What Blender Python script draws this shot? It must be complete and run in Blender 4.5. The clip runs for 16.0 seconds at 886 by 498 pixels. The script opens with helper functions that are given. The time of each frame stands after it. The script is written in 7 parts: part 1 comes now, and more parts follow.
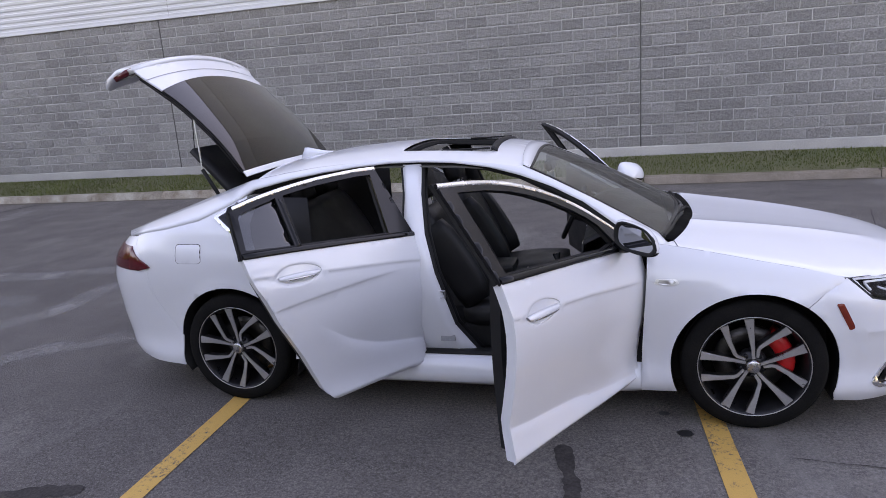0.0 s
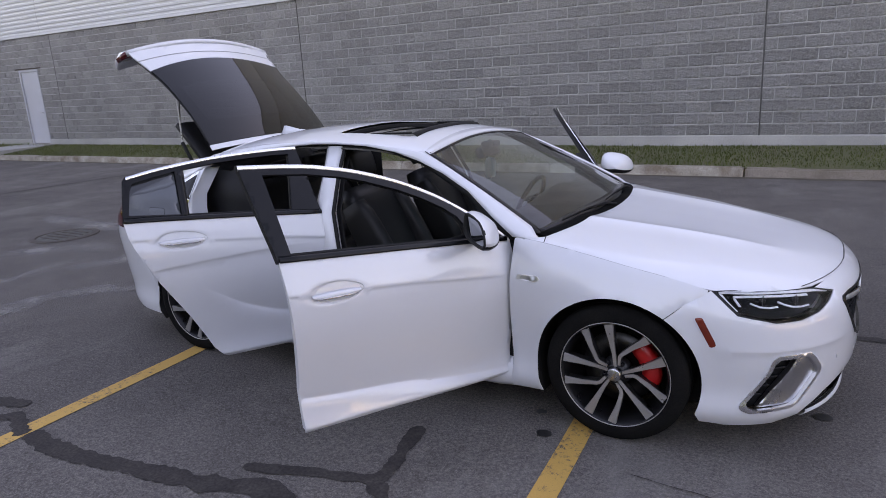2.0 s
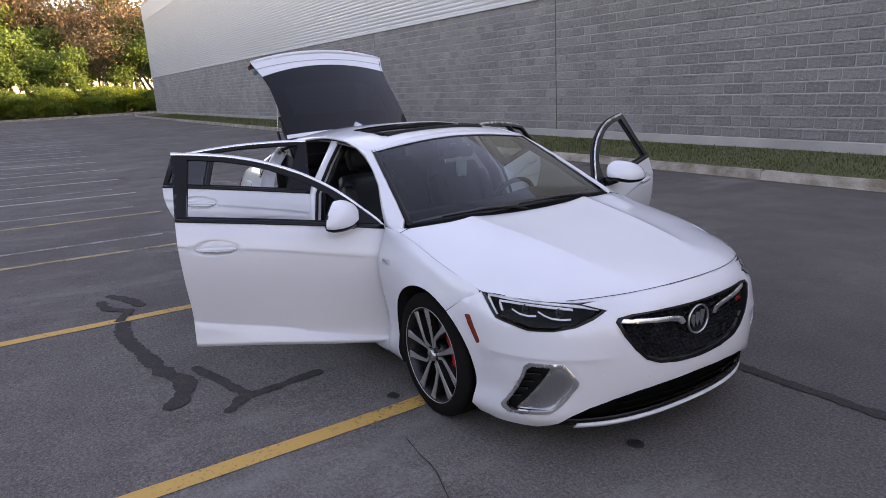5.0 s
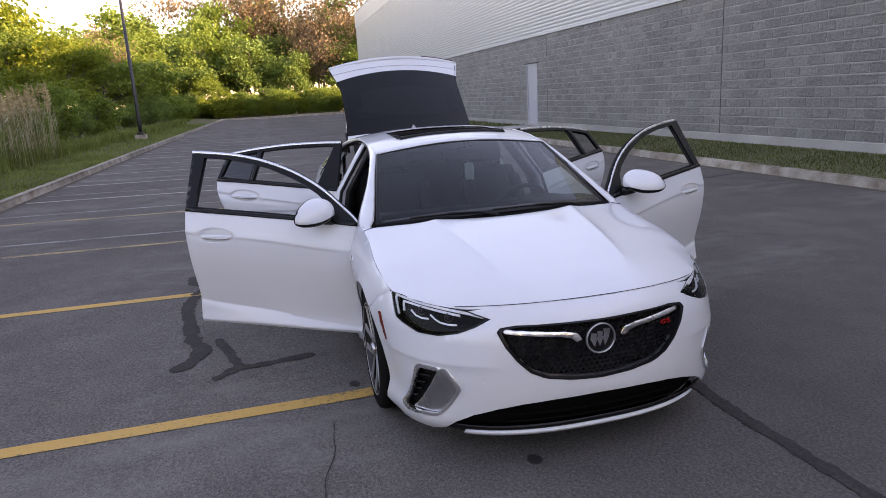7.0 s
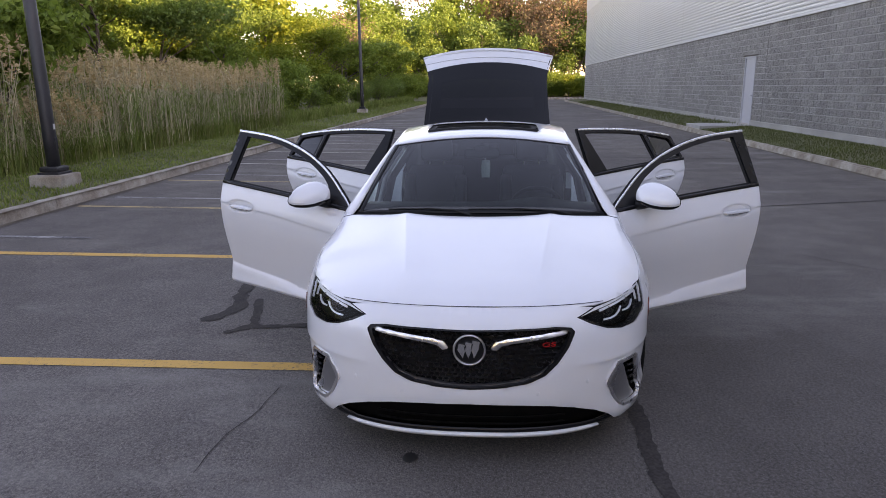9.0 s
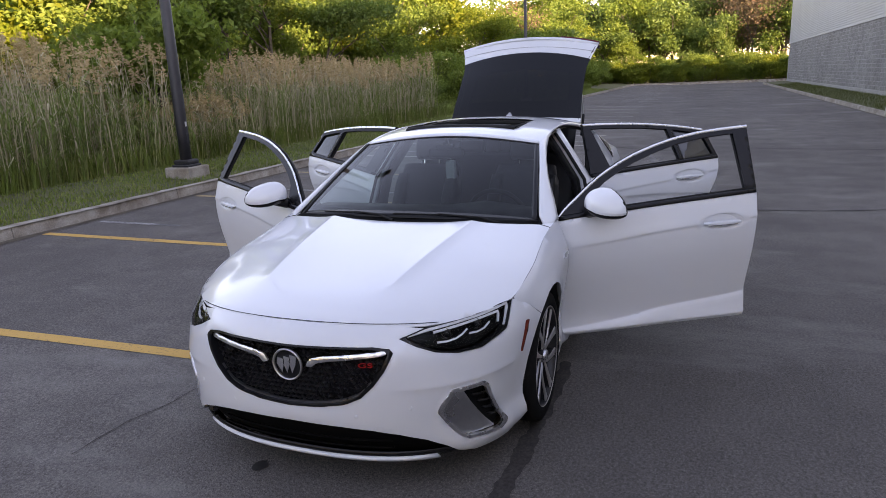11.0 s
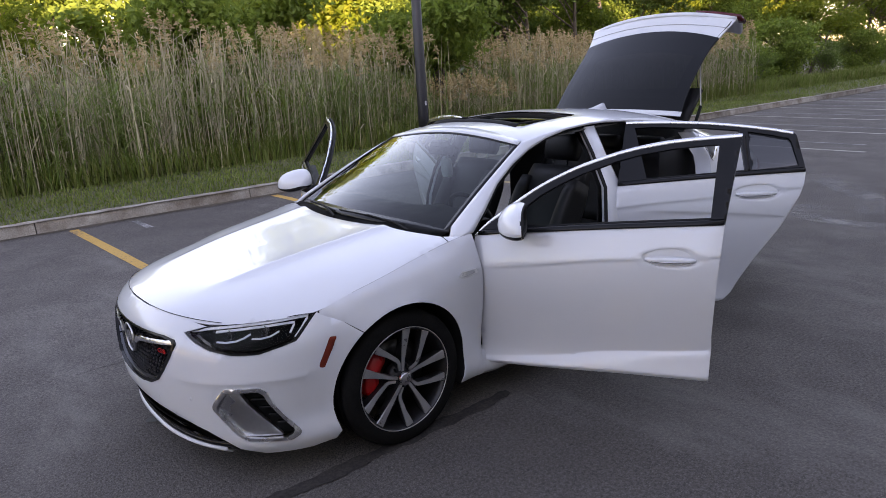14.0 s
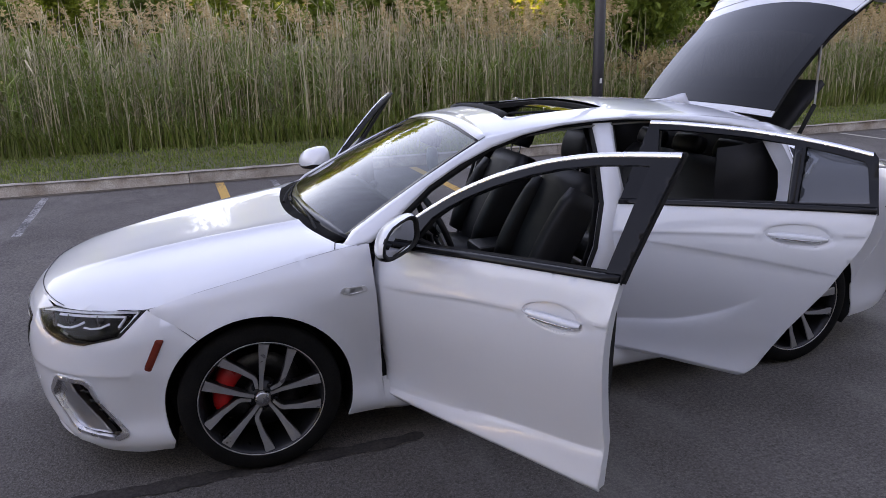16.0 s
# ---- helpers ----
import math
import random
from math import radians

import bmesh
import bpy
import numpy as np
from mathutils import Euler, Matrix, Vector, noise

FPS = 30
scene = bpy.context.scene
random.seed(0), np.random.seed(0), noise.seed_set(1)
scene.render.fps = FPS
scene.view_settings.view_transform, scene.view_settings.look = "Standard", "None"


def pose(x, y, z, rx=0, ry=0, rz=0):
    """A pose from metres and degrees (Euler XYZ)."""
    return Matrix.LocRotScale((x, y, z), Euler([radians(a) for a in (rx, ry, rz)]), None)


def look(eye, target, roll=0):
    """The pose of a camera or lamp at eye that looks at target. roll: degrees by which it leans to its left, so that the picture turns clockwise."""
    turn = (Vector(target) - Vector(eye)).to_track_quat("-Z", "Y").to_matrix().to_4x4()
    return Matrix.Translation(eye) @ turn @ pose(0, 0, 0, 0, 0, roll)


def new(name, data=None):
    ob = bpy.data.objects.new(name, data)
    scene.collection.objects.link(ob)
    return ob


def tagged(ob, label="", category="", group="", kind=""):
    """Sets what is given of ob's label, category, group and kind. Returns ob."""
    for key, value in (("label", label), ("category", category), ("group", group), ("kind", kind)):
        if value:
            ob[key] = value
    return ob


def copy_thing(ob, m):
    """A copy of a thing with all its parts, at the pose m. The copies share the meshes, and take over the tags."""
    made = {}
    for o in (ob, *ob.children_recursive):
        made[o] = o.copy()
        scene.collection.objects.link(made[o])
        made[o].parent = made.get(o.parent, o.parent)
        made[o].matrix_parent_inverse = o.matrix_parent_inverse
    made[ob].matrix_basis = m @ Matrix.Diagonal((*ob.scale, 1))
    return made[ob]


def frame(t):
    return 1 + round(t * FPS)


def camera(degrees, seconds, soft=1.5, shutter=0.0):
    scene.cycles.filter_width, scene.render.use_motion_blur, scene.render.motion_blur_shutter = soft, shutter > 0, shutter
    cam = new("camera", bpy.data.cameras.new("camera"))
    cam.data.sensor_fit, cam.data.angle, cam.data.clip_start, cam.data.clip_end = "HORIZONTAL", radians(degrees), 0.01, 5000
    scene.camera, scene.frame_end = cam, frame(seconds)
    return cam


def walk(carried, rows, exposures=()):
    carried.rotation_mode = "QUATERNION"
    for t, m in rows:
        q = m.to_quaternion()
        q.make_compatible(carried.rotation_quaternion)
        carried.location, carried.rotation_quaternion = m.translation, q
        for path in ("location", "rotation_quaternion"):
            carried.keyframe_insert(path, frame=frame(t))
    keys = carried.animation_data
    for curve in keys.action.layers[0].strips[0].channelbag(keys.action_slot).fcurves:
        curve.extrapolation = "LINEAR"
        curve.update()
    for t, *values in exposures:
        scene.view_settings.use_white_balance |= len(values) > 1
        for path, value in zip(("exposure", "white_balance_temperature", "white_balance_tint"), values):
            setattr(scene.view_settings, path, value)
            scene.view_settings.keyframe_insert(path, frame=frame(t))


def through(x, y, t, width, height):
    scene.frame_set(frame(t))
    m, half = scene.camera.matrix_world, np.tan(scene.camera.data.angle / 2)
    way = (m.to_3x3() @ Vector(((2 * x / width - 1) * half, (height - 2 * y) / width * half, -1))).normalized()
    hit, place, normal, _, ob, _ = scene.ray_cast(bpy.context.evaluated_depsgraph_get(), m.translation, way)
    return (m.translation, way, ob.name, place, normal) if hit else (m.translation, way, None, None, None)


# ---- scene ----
# camera: carried round the car at eye height
cam = camera(67.04, 16.0, soft=0.55)
ROWS = [  # seconds, place, yaw, pitch, roll
    (0.0, -0.598, -4.169, 1.755, 14.69, -13.57, 4.04),
    (0.5, -0.304, -4.086, 1.757, 17.73, -13.62, 3.60),
    (1.0, 0.102, -4.017, 1.753, 21.24, -14.30, 2.05),
    (1.5, 0.427, -3.869, 1.727, 25.66, -14.85, 2.27),
    (2.0, 0.790, -3.719, 1.719, 29.68, -14.58, 3.20),
    (2.5, 1.121, -3.602, 1.733, 34.21, -14.40, 3.77),
    (3.0, 1.385, -3.399, 1.729, 37.66, -14.26, 3.40),
    (3.5, 1.840, -3.184, 1.747, 43.37, -14.72, 2.54),
    (6.0, 3.213, -1.980, 1.698, 66.68, -13.76, 3.09),
    (6.5, 3.347, -1.674, 1.690, 71.07, -14.12, 2.77),
    (7.0, 3.501, -1.334, 1.689, 75.16, -13.07, 3.22),
    (7.5, 3.630, -0.979, 1.712, 81.40, -13.36, 3.22),
    (8.0, 3.633, -0.643, 1.718, 86.11, -13.60, 3.78),
    (8.5, 3.711, -0.264, 1.713, 90.73, -13.56, 1.89),
    (11.0, 3.154, 1.576, 1.730, 110.62, -14.22, 2.41),
    (11.5, 2.964, 1.918, 1.723, 116.44, -14.29, 2.65),
    (12.0, 2.768, 2.254, 1.729, 120.54, -14.14, 4.15),
    (12.5, 2.594, 2.610, 1.751, 125.63, -14.24, 3.67),
    (13.0, 2.326, 2.808, 1.745, 128.67, -14.65, 3.44),
    (13.5, 2.005, 3.092, 1.743, 132.94, -14.95, 2.47),
    (14.0, 1.665, 3.305, 1.742, 140.30, -14.95, 3.35),
    (14.5, 1.266, 3.412, 1.733, 144.31, -15.03, 4.14),
    (15.0, 0.843, 3.592, 1.740, 150.71, -15.77, 3.31),
    (15.5, 0.440, 3.551, 1.724, 156.25, -16.63, 1.96),
    (16.0, 0.046, 3.513, 1.701, 161.52, -16.35, 1.52),
]
EXPO, SKY, KELVIN, TINT = 2.57, 0.13, 9350, 38
walk(cam, [(t, pose(x, y, z, 90 + pitch, roll, yaw)) for t, x, y, z, yaw, pitch, roll in ROWS],
     exposures=[(t, EXPO + e, KELVIN, TINT + d) for t, e, d in ((0.0, 0.38, 1), (1.2, 0.28, 1), (2.2, 0.10, 0), (3.5, 0.06, 0), (6.0, -0.01, 0), (11.0, 0.04, -2), (13.0, 0.13, -2), (14.5, 0.16, -1), (16.0, 0.16, 0))])

# ---- light: clear evening, the sun low behind the building ----
SUN_UP, SUN_TURN = 15.5, 25.0   # degrees above the horizon; degrees from +y towards +x
world = bpy.data.worlds.new("evening_sky")
scene.world = world
world.use_nodes = True
_sky = world.node_tree.nodes.new("ShaderNodeTexSky")
_sky.sky_type = "NISHITA"
_sky.sun_disc = False
_sky.sun_elevation, _sky.sun_rotation = radians(SUN_UP), radians(SUN_TURN)
_sky.air_density, _sky.dust_density, _sky.ozone_density = 1.0, 0.3, 1.3
_bg = world.node_tree.nodes["Background"]
_bg.inputs["Strength"].default_value = SKY
world.node_tree.links.new(_sky.outputs["Color"], _bg.inputs["Color"])
sun = new("sun", bpy.data.lights.new("sun", "SUN"))
sun.data.energy, sun.data.angle, sun.data.color = 3.8, radians(0.6), (1.0, 0.88, 0.66)
sun.matrix_world = look((40 * math.sin(radians(SUN_TURN)), 40, 40 * math.tan(radians(SUN_UP))), (0, 0, 0))

# ---- materials ----
def smooth01(t):
    t = min(1.0, max(0.0, t))
    return t * t * (3 - 2 * t)


class Nodes:
    """A few shorthands for a node material."""
    def __init__(self, name):
        self.mat = bpy.data.materials.new(name)
        self.mat.use_nodes = True
        self.tree = self.mat.node_tree
        self.bsdf = self.tree.nodes["Principled BSDF"]
        self.out = self.tree.nodes["Material Output"]
        self.coord = self.tree.nodes.new("ShaderNodeTexCoord").outputs["Object"]

    def add(self, kind, **ins):
        n = self.tree.nodes.new(kind)
        for k, v in ins.items():
            self.put(n.inputs[k.replace("_", " ")], v)
        return n

    def put(self, socket, v):
        if isinstance(v, bpy.types.NodeSocket):
            self.tree.links.new(v, socket)
        else:
            socket.default_value = v

    def noise(self, scale, detail=4.0, rough=0.55, stretch=None):
        n = self.add("ShaderNodeTexNoise", Scale=scale, Detail=detail, Roughness=rough)
        src = self.coord
        if stretch:
            m = self.add("ShaderNodeMapping", Scale=stretch)
            self.put(m.inputs["Vector"], self.coord)
            src = m.outputs["Vector"]
        self.put(n.inputs["Vector"], src)
        return n.outputs["Fac"]

    def voronoi(self, scale, feature="F1"):
        n = self.add("ShaderNodeTexVoronoi", Scale=scale)
        n.feature = feature
        self.put(n.inputs["Vector"], self.coord)
        return n.outputs["Distance"]

    def ramp(self, fac, stops):
        n = self.add("ShaderNodeValToRGB")
        self.put(n.inputs["Fac"], fac)
        e = n.color_ramp.elements
        while len(e) < len(stops):
            e.new(0.5)
        for el, (p, c) in zip(e, stops):
            el.position = p
            el.color = (*c, 1) if isinstance(c, tuple) else (c, c, c, 1)
        return n.outputs["Color"]

    def mix(self, fac, a, b, how="MIX"):
        n = self.tree.nodes.new("ShaderNodeMix")
        n.data_type, n.blend_type = "RGBA", how
        self.put(n.inputs["Factor"], fac)
        for k, v in (("A", a), ("B", b)):
            self.put([i for i in n.inputs if i.name == k and i.type == "RGBA"][0], (*v, 1) if isinstance(v, tuple) and len(v) == 3 else v)
        return [o for o in n.outputs if o.type == "RGBA"][0]

    def math(self, op, a, b):
        n = self.tree.nodes.new("ShaderNodeMath")
        n.operation = op
        self.put(n.inputs[0], a), self.put(n.inputs[1], b)
        return n.outputs[0]

    def bump(self, height, strength=0.3, distance=0.01, after=None):
        n = self.add("ShaderNodeBump", Height=height, Strength=strength, Distance=distance)
        if after is not None:
            self.put(n.inputs["Normal"], after)
        return n.outputs["Normal"]

    def set(self, **ins):
        for k, v in ins.items():
            k = k.replace("_", " ")
            if k == "Base Color" and isinstance(v, tuple) and len(v) == 3:
                v = (*v, 1)
            self.put(self.bsdf.inputs[k], v)
        return self.mat


def surface(name, a, b, rough=0.5, metal=0.0, big=2.0, fine=80.0, grain=0.12, bump=0.15, depth=0.002, coat=0.0, per="", rough_var=0.12, spec=0.5):
    """A plain surface: two tones in broad clouds, a fine grain, and its relief."""
    n = Nodes(name)
    cloud, fleck = n.noise(big, 5), n.noise(fine, 3)
    col = n.mix(n.ramp(cloud, [(0.32, 0.0), (0.68, 1.0)]), a, b)
    dark = n.ramp(fleck, [(0.25, 1 - grain), (0.75, 1 + grain)])
    col = n.mix(1.0, col, dark, "MULTIPLY")
    if per:
        src = n.add("ShaderNodeObjectInfo").outputs["Random"] if per == "object" else n.add("ShaderNodeNewGeometry").outputs["Random Per Island"]
        col = n.mix(1.0, col, n.ramp(src, [(0.0, 0.82), (1.0, 1.14)]), "MULTIPLY")
    r = n.ramp(cloud, [(0.3, max(0.02, rough - rough_var)), (0.7, min(1.0, rough + rough_var))])
    n.set(Base_Color=col, Roughness=r, Metallic=metal, Specular_IOR_Level=spec, Normal=n.bump(fleck, bump, depth))
    if coat:
        n.set(Coat_Weight=coat, Coat_Roughness=0.03)
    return n.mat


def asphalt_material():
    n = Nodes("asphalt")
    broad, patch, stone, grit, pit = n.noise(0.22, 4, 0.6), n.noise(1.7, 5, 0.65), n.noise(150, 2, 0.7), n.noise(60, 3, 0.75), n.voronoi(100)
    col = n.mix(n.ramp(broad, [(0.34, 0.0), (0.66, 1.0)]), (0.098, 0.086, 0.079), (0.150, 0.134, 0.122))
    col = n.mix(n.ramp(patch, [(0.40, 0.0), (0.62, 0.5)]), col, (0.078, 0.069, 0.064))
    col = n.mix(1.0, col, n.ramp(grit, [(0.32, 0.52), (0.5, 0.97), (0.68, 1.55)]), "MULTIPLY")
    col = n.mix(n.ramp(stone, [(0.56, 0.0), (0.72, 0.6)]), col, (0.28, 0.268, 0.252))
    col = n.mix(n.ramp(stone, [(0.28, 0.7), (0.42, 0.0)]), col, (0.028, 0.028, 0.030))
    stain = n.noise(0.6, 7, 0.72, (1.0, 0.4, 1.0))
    col = n.mix(n.ramp(stain, [(0.54, 0.0), (0.68, 0.55)]), col, (0.235, 0.222, 0.205))
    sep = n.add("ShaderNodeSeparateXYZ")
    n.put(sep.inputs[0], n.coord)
    shade_band = n.math("ADD", sep.outputs["Y"], n.math("MULTIPLY", n.noise(0.5, 4), 3.0))  # shade along the car's north side, put into the colour as a dark band
    col = n.mix(1.0, col, n.ramp(n.math("MULTIPLY", n.math("ADD", shade_band, 2.5), 0.12), [(0.22, 0.98), (0.5, 0.97), (0.64, 0.82), (0.78, 0.90), (0.95, 1.03)]), "MULTIPLY")
    relief = n.bump(pit, 0.5, 0.006, n.bump(stone, 0.6, 0.004))
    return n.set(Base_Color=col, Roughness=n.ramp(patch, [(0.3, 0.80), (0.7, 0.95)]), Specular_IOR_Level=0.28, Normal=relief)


def line_material(name, tone, worn, wear):
    n = Nodes(name)
    chips, stone, broad = n.noise(38, 5, 0.75), n.noise(240, 2, 0.7), n.noise(2.2, 4, 0.6)
    k = n.math("ADD", n.math("MULTIPLY", chips, 0.65), n.math("MULTIPLY", broad, 0.35))
    col = n.mix(n.ramp(stone, [(0.3, 0.5), (0.6, 0.0)]), tone, worn)
    col = n.mix(n.ramp(k, [(wear, 1.0), (wear + 0.10, 0.0)]), col, (0.062, 0.060, 0.062))
    return n.set(Base_Color=col, Roughness=0.78, Normal=n.bump(stone, 0.5, 0.003))


def dust_material():
    n = Nodes("pale_dust")
    cover = n.add("ShaderNodeAttribute")
    cover.attribute_name = "cover"
    patchy = n.ramp(n.noise(2.6, 6, 0.7), [(0.36, 0.0), (0.58, 0.95)])
    grain = n.ramp(n.noise(60, 3, 0.7), [(0.3, 0.5), (0.6, 1.0)])
    fac = n.math("MULTIPLY", n.math("MULTIPLY", cover.outputs["Fac"], patchy), grain)
    n.set(Base_Color=(0.27, 0.255, 0.24), Roughness=0.95, Specular_IOR_Level=0.2)
    clear = n.add("ShaderNodeBsdfTransparent")
    m = n.add("ShaderNodeMixShader", Fac=fac)
    n.tree.links.new(clear.outputs[0], m.inputs[1]), n.tree.links.new(n.bsdf.outputs[0], m.inputs[2])
    n.tree.links.new(m.outputs[0], n.out.inputs["Surface"])
    return n.mat


def block_material(name, per):
    n = Nodes(name)
    src = n.add("ShaderNodeObjectInfo").outputs["Random"] if per == "object" else n.add("ShaderNodeNewGeometry").outputs["Random Per Island"]
    rock, mid, grain, wash = n.noise(11, 7, 0.75), n.noise(30, 6, 0.7), n.noise(150, 3), n.noise(0.35, 5, 0.6)
    col = n.mix(n.ramp(mid, [(0.32, 0.0), (0.68, 1.0)]), (0.205, 0.199, 0.194), (0.365, 0.355, 0.346))
    col = n.mix(1.0, col, n.ramp(src, [(0.0, 0.86), (0.5, 0.98), (1.0, 1.12)]), "MULTIPLY")
    col = n.mix(1.0, col, n.ramp(wash, [(0.3, 0.86), (0.7, 1.1)]), "MULTIPLY")
    col = n.mix(1.0, col, n.ramp(grain, [(0.2, 0.8), (0.8, 1.2)]), "MULTIPLY")
    nor = n.bump(grain, 0.4, 0.004, n.bump(rock, 1.0, 0.10))
    return n.set(Base_Color=col, Roughness=0.92, Normal=nor)


def leaf_material(name, tones, through=0.35, dry=0.0):
    n = Nodes(name)
    src = n.add("ShaderNodeNewGeometry").outputs["Random Per Island"]
    col = n.ramp(src, [(i / (len(tones) - 1), t) for i, t in enumerate(tones)])
    clump = n.noise(0.9, 3)
    col = n.mix(1.0, col, n.ramp(clump, [(0.3, 0.72), (0.7, 1.22)]), "MULTIPLY")
    n.set(Base_Color=col, Roughness=0.55, Specular_IOR_Level=0.25)
    t = n.add("ShaderNodeBsdfTranslucent")
    n.put(t.inputs["Color"], n.mix(0.5, col, (0.22, 0.30, 0.03), "MIX") if not dry else col)
    m = n.add("ShaderNodeMixShader", Fac=through)
    n.tree.links.new(n.bsdf.outputs[0], m.inputs[1]), n.tree.links.new(t.outputs[0], m.inputs[2])
    n.tree.links.new(m.outputs[0], n.out.inputs["Surface"])
    return n.mat


def glass_material(name, tint, rough=0.0, ior=1.52):
    """Thin car glass: tinted, letting light straight through, with real gloss."""
    n = Nodes(name)
    n.tree.nodes.remove(n.bsdf)
    tr = n.add("ShaderNodeBsdfTransparent")
    tr.inputs["Color"].default_value = (*tint, 1)
    gl = n.add("ShaderNodeBsdfGlossy", Roughness=rough)
    fr = n.add("ShaderNodeFresnel", IOR=ior)
    both = n.math("DIVIDE", n.math("MULTIPLY", fr.outputs[0], 2.0), n.math("ADD", fr.outputs[0], 1.0))  # both faces of the pane
    mx = n.add("ShaderNodeMixShader", Fac=both)
    n.tree.links.new(tr.outputs[0], mx.inputs[1]), n.tree.links.new(gl.outputs[0], mx.inputs[2])
    n.tree.links.new(mx.outputs[0], n.out.inputs["Surface"])
    return n.mat


def paint_material():
    n = Nodes("white_pearl_paint")
    broad, dust = n.noise(1.3, 4), n.noise(420, 2, 0.7)
    col = n.mix(n.ramp(broad, [(0.3, 0.0), (0.7, 1.0)]), (0.630, 0.642, 0.672), (0.675, 0.686, 0.712))
    col = n.mix(n.ramp(dust, [(0.64, 0.0), (0.80, 0.10)]), col, (0.42, 0.41, 0.39))
    return n.set(Base_Color=col, Roughness=0.32, Coat_Weight=0.9, Coat_Roughness=0.04, Specular_IOR_Level=0.45)


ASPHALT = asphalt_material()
DUST = dust_material()
TAR = surface("crack_sealer", (0.034, 0.030, 0.029), (0.060, 0.053, 0.049), 0.9, big=9, fine=70, grain=0.4, bump=0.5, depth=0.004, spec=0.15)
OIL_AND_SLOT_SHADE = surface("oil_and_slot_shade", (0.018, 0.017, 0.017), (0.030, 0.029, 0.028), 0.5, big=20, fine=200)
YELLOW = line_material("yellow_road_paint", (0.60, 0.335, 0.085), (0.44, 0.245, 0.07), 0.36)
FADED_YELLOW = line_material("faded_yellow_road_paint", (0.50, 0.35, 0.15), (0.36, 0.26, 0.13), 0.43)
WHITE_LINE = line_material("faded_white_road_paint", (0.36, 0.35, 0.34), (0.22, 0.21, 0.20), 0.45)
CONCRETE = surface("kerb_concrete", (0.19, 0.148, 0.112), (0.42, 0.385, 0.335), 0.92, big=3.6, fine=70, grain=0.32, bump=0.7, depth=0.008, per="object")
OLD_KERB = surface("old_brown_kerb", (0.18, 0.145, 0.115), (0.29, 0.245, 0.205), 0.92, big=2.2, fine=60, grain=0.25, bump=0.6, depth=0.008, per="object")
PLINTH = surface("plinth_concrete", (0.29, 0.285, 0.275), (0.39, 0.38, 0.36), 0.9, big=1.1, fine=60, grain=0.16, bump=0.3, depth=0.004)
MORTAR = surface("mortar", (0.34, 0.335, 0.33), (0.52, 0.515, 0.50), 0.95, big=1.1, fine=110, grain=0.15, bump=0.4, depth=0.003)
BLOCK, BLOCK_FAR = block_material("split_face_block", "object"), block_material("split_face_block_run", "island")
SIDING = surface("white_ribbed_metal", (0.47, 0.48, 0.50), (0.52, 0.53, 0.545), 0.42, big=0.5, fine=30, grain=0.03, bump=0.02)
SEAM = surface("grey_seam", (0.30, 0.31, 0.32), (0.36, 0.36, 0.37), 0.5, big=3)
DOOR_GREY = surface("pale_grey_door_paint", (0.38, 0.39, 0.43), (0.43, 0.44, 0.48), 0.45, big=1.2, fine=60, grain=0.05)
STEEL = surface("brushed_steel", (0.42, 0.42, 0.43), (0.52, 0.52, 0.53), 0.35, 1.0, big=20)
POLE = surface("black_pole_paint", (0.014, 0.014, 0.018), (0.024, 0.024, 0.028), 0.45, big=2.5, fine=60)
IRON = surface("rusty_iron", (0.055, 0.045, 0.04), (0.085, 0.068, 0.056), 0.7, 0.4, big=14, fine=150, bump=0.5, depth=0.004)
SOIL = surface("verge_soil", (0.075, 0.085, 0.032), (0.12, 0.11, 0.055), 0.95, big=1.4, fine=50, grain=0.3, bump=0.6, depth=0.02)
BARK = surface("bark", (0.09, 0.07, 0.055), (0.16, 0.13, 0.105), 0.92, big=6, fine=60, grain=0.3, bump=0.8, depth=0.01)
GRASS = leaf_material("mown_grass", [(0.105, 0.160, 0.032), (0.155, 0.215, 0.048), (0.25, 0.25, 0.10)], 0.25)
REED = leaf_material("reed_straw", [(0.31, 0.262, 0.157), (0.49, 0.425, 0.28), (0.62, 0.55, 0.385)], 0.2, 1)
REED_LEAF = leaf_material("reed_leaf", [(0.12, 0.195, 0.052), (0.19, 0.27, 0.078), (0.28, 0.32, 0.12)], 0.35)
PLUME = leaf_material("reed_plume", [(0.38, 0.275, 0.135), (0.49, 0.365, 0.195), (0.58, 0.45, 0.26)], 0.3, 1)
LEAF_A = leaf_material("leaf_mid_green", [(0.105, 0.172, 0.034), (0.160, 0.240, 0.047), (0.215, 0.29, 0.060)], 0.45)
LEAF_B = leaf_material("leaf_dark_green", [(0.072, 0.135, 0.036), (0.115, 0.190, 0.048), (0.160, 0.235, 0.063)], 0.4)
LEAF_C = leaf_material("leaf_yellow_green", [(0.11, 0.165, 0.018), (0.175, 0.22, 0.028), (0.23, 0.26, 0.037)], 0.5)
LEAF_D = leaf_material("leaf_dry", [(0.20, 0.13, 0.075), (0.27, 0.18, 0.11), (0.14, 0.13, 0.05)], 0.3, 1)
# darker than mown_grass: the wall's shade is put into this colour
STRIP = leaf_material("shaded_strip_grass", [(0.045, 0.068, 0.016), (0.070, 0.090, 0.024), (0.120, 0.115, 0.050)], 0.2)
DIRT = surface("gutter_dirt", (0.070, 0.055, 0.040), (0.125, 0.10, 0.075), 0.95, big=3, fine=90, grain=0.35, bump=0.7, depth=0.006)
PALE_LINE = line_material("pale_road_paint", (0.48, 0.45, 0.38), (0.32, 0.30, 0.26), 0.40)
JOINT = surface("joint_sealant", (0.075, 0.073, 0.070), (0.11, 0.107, 0.103), 0.8, big=4, fine=80)


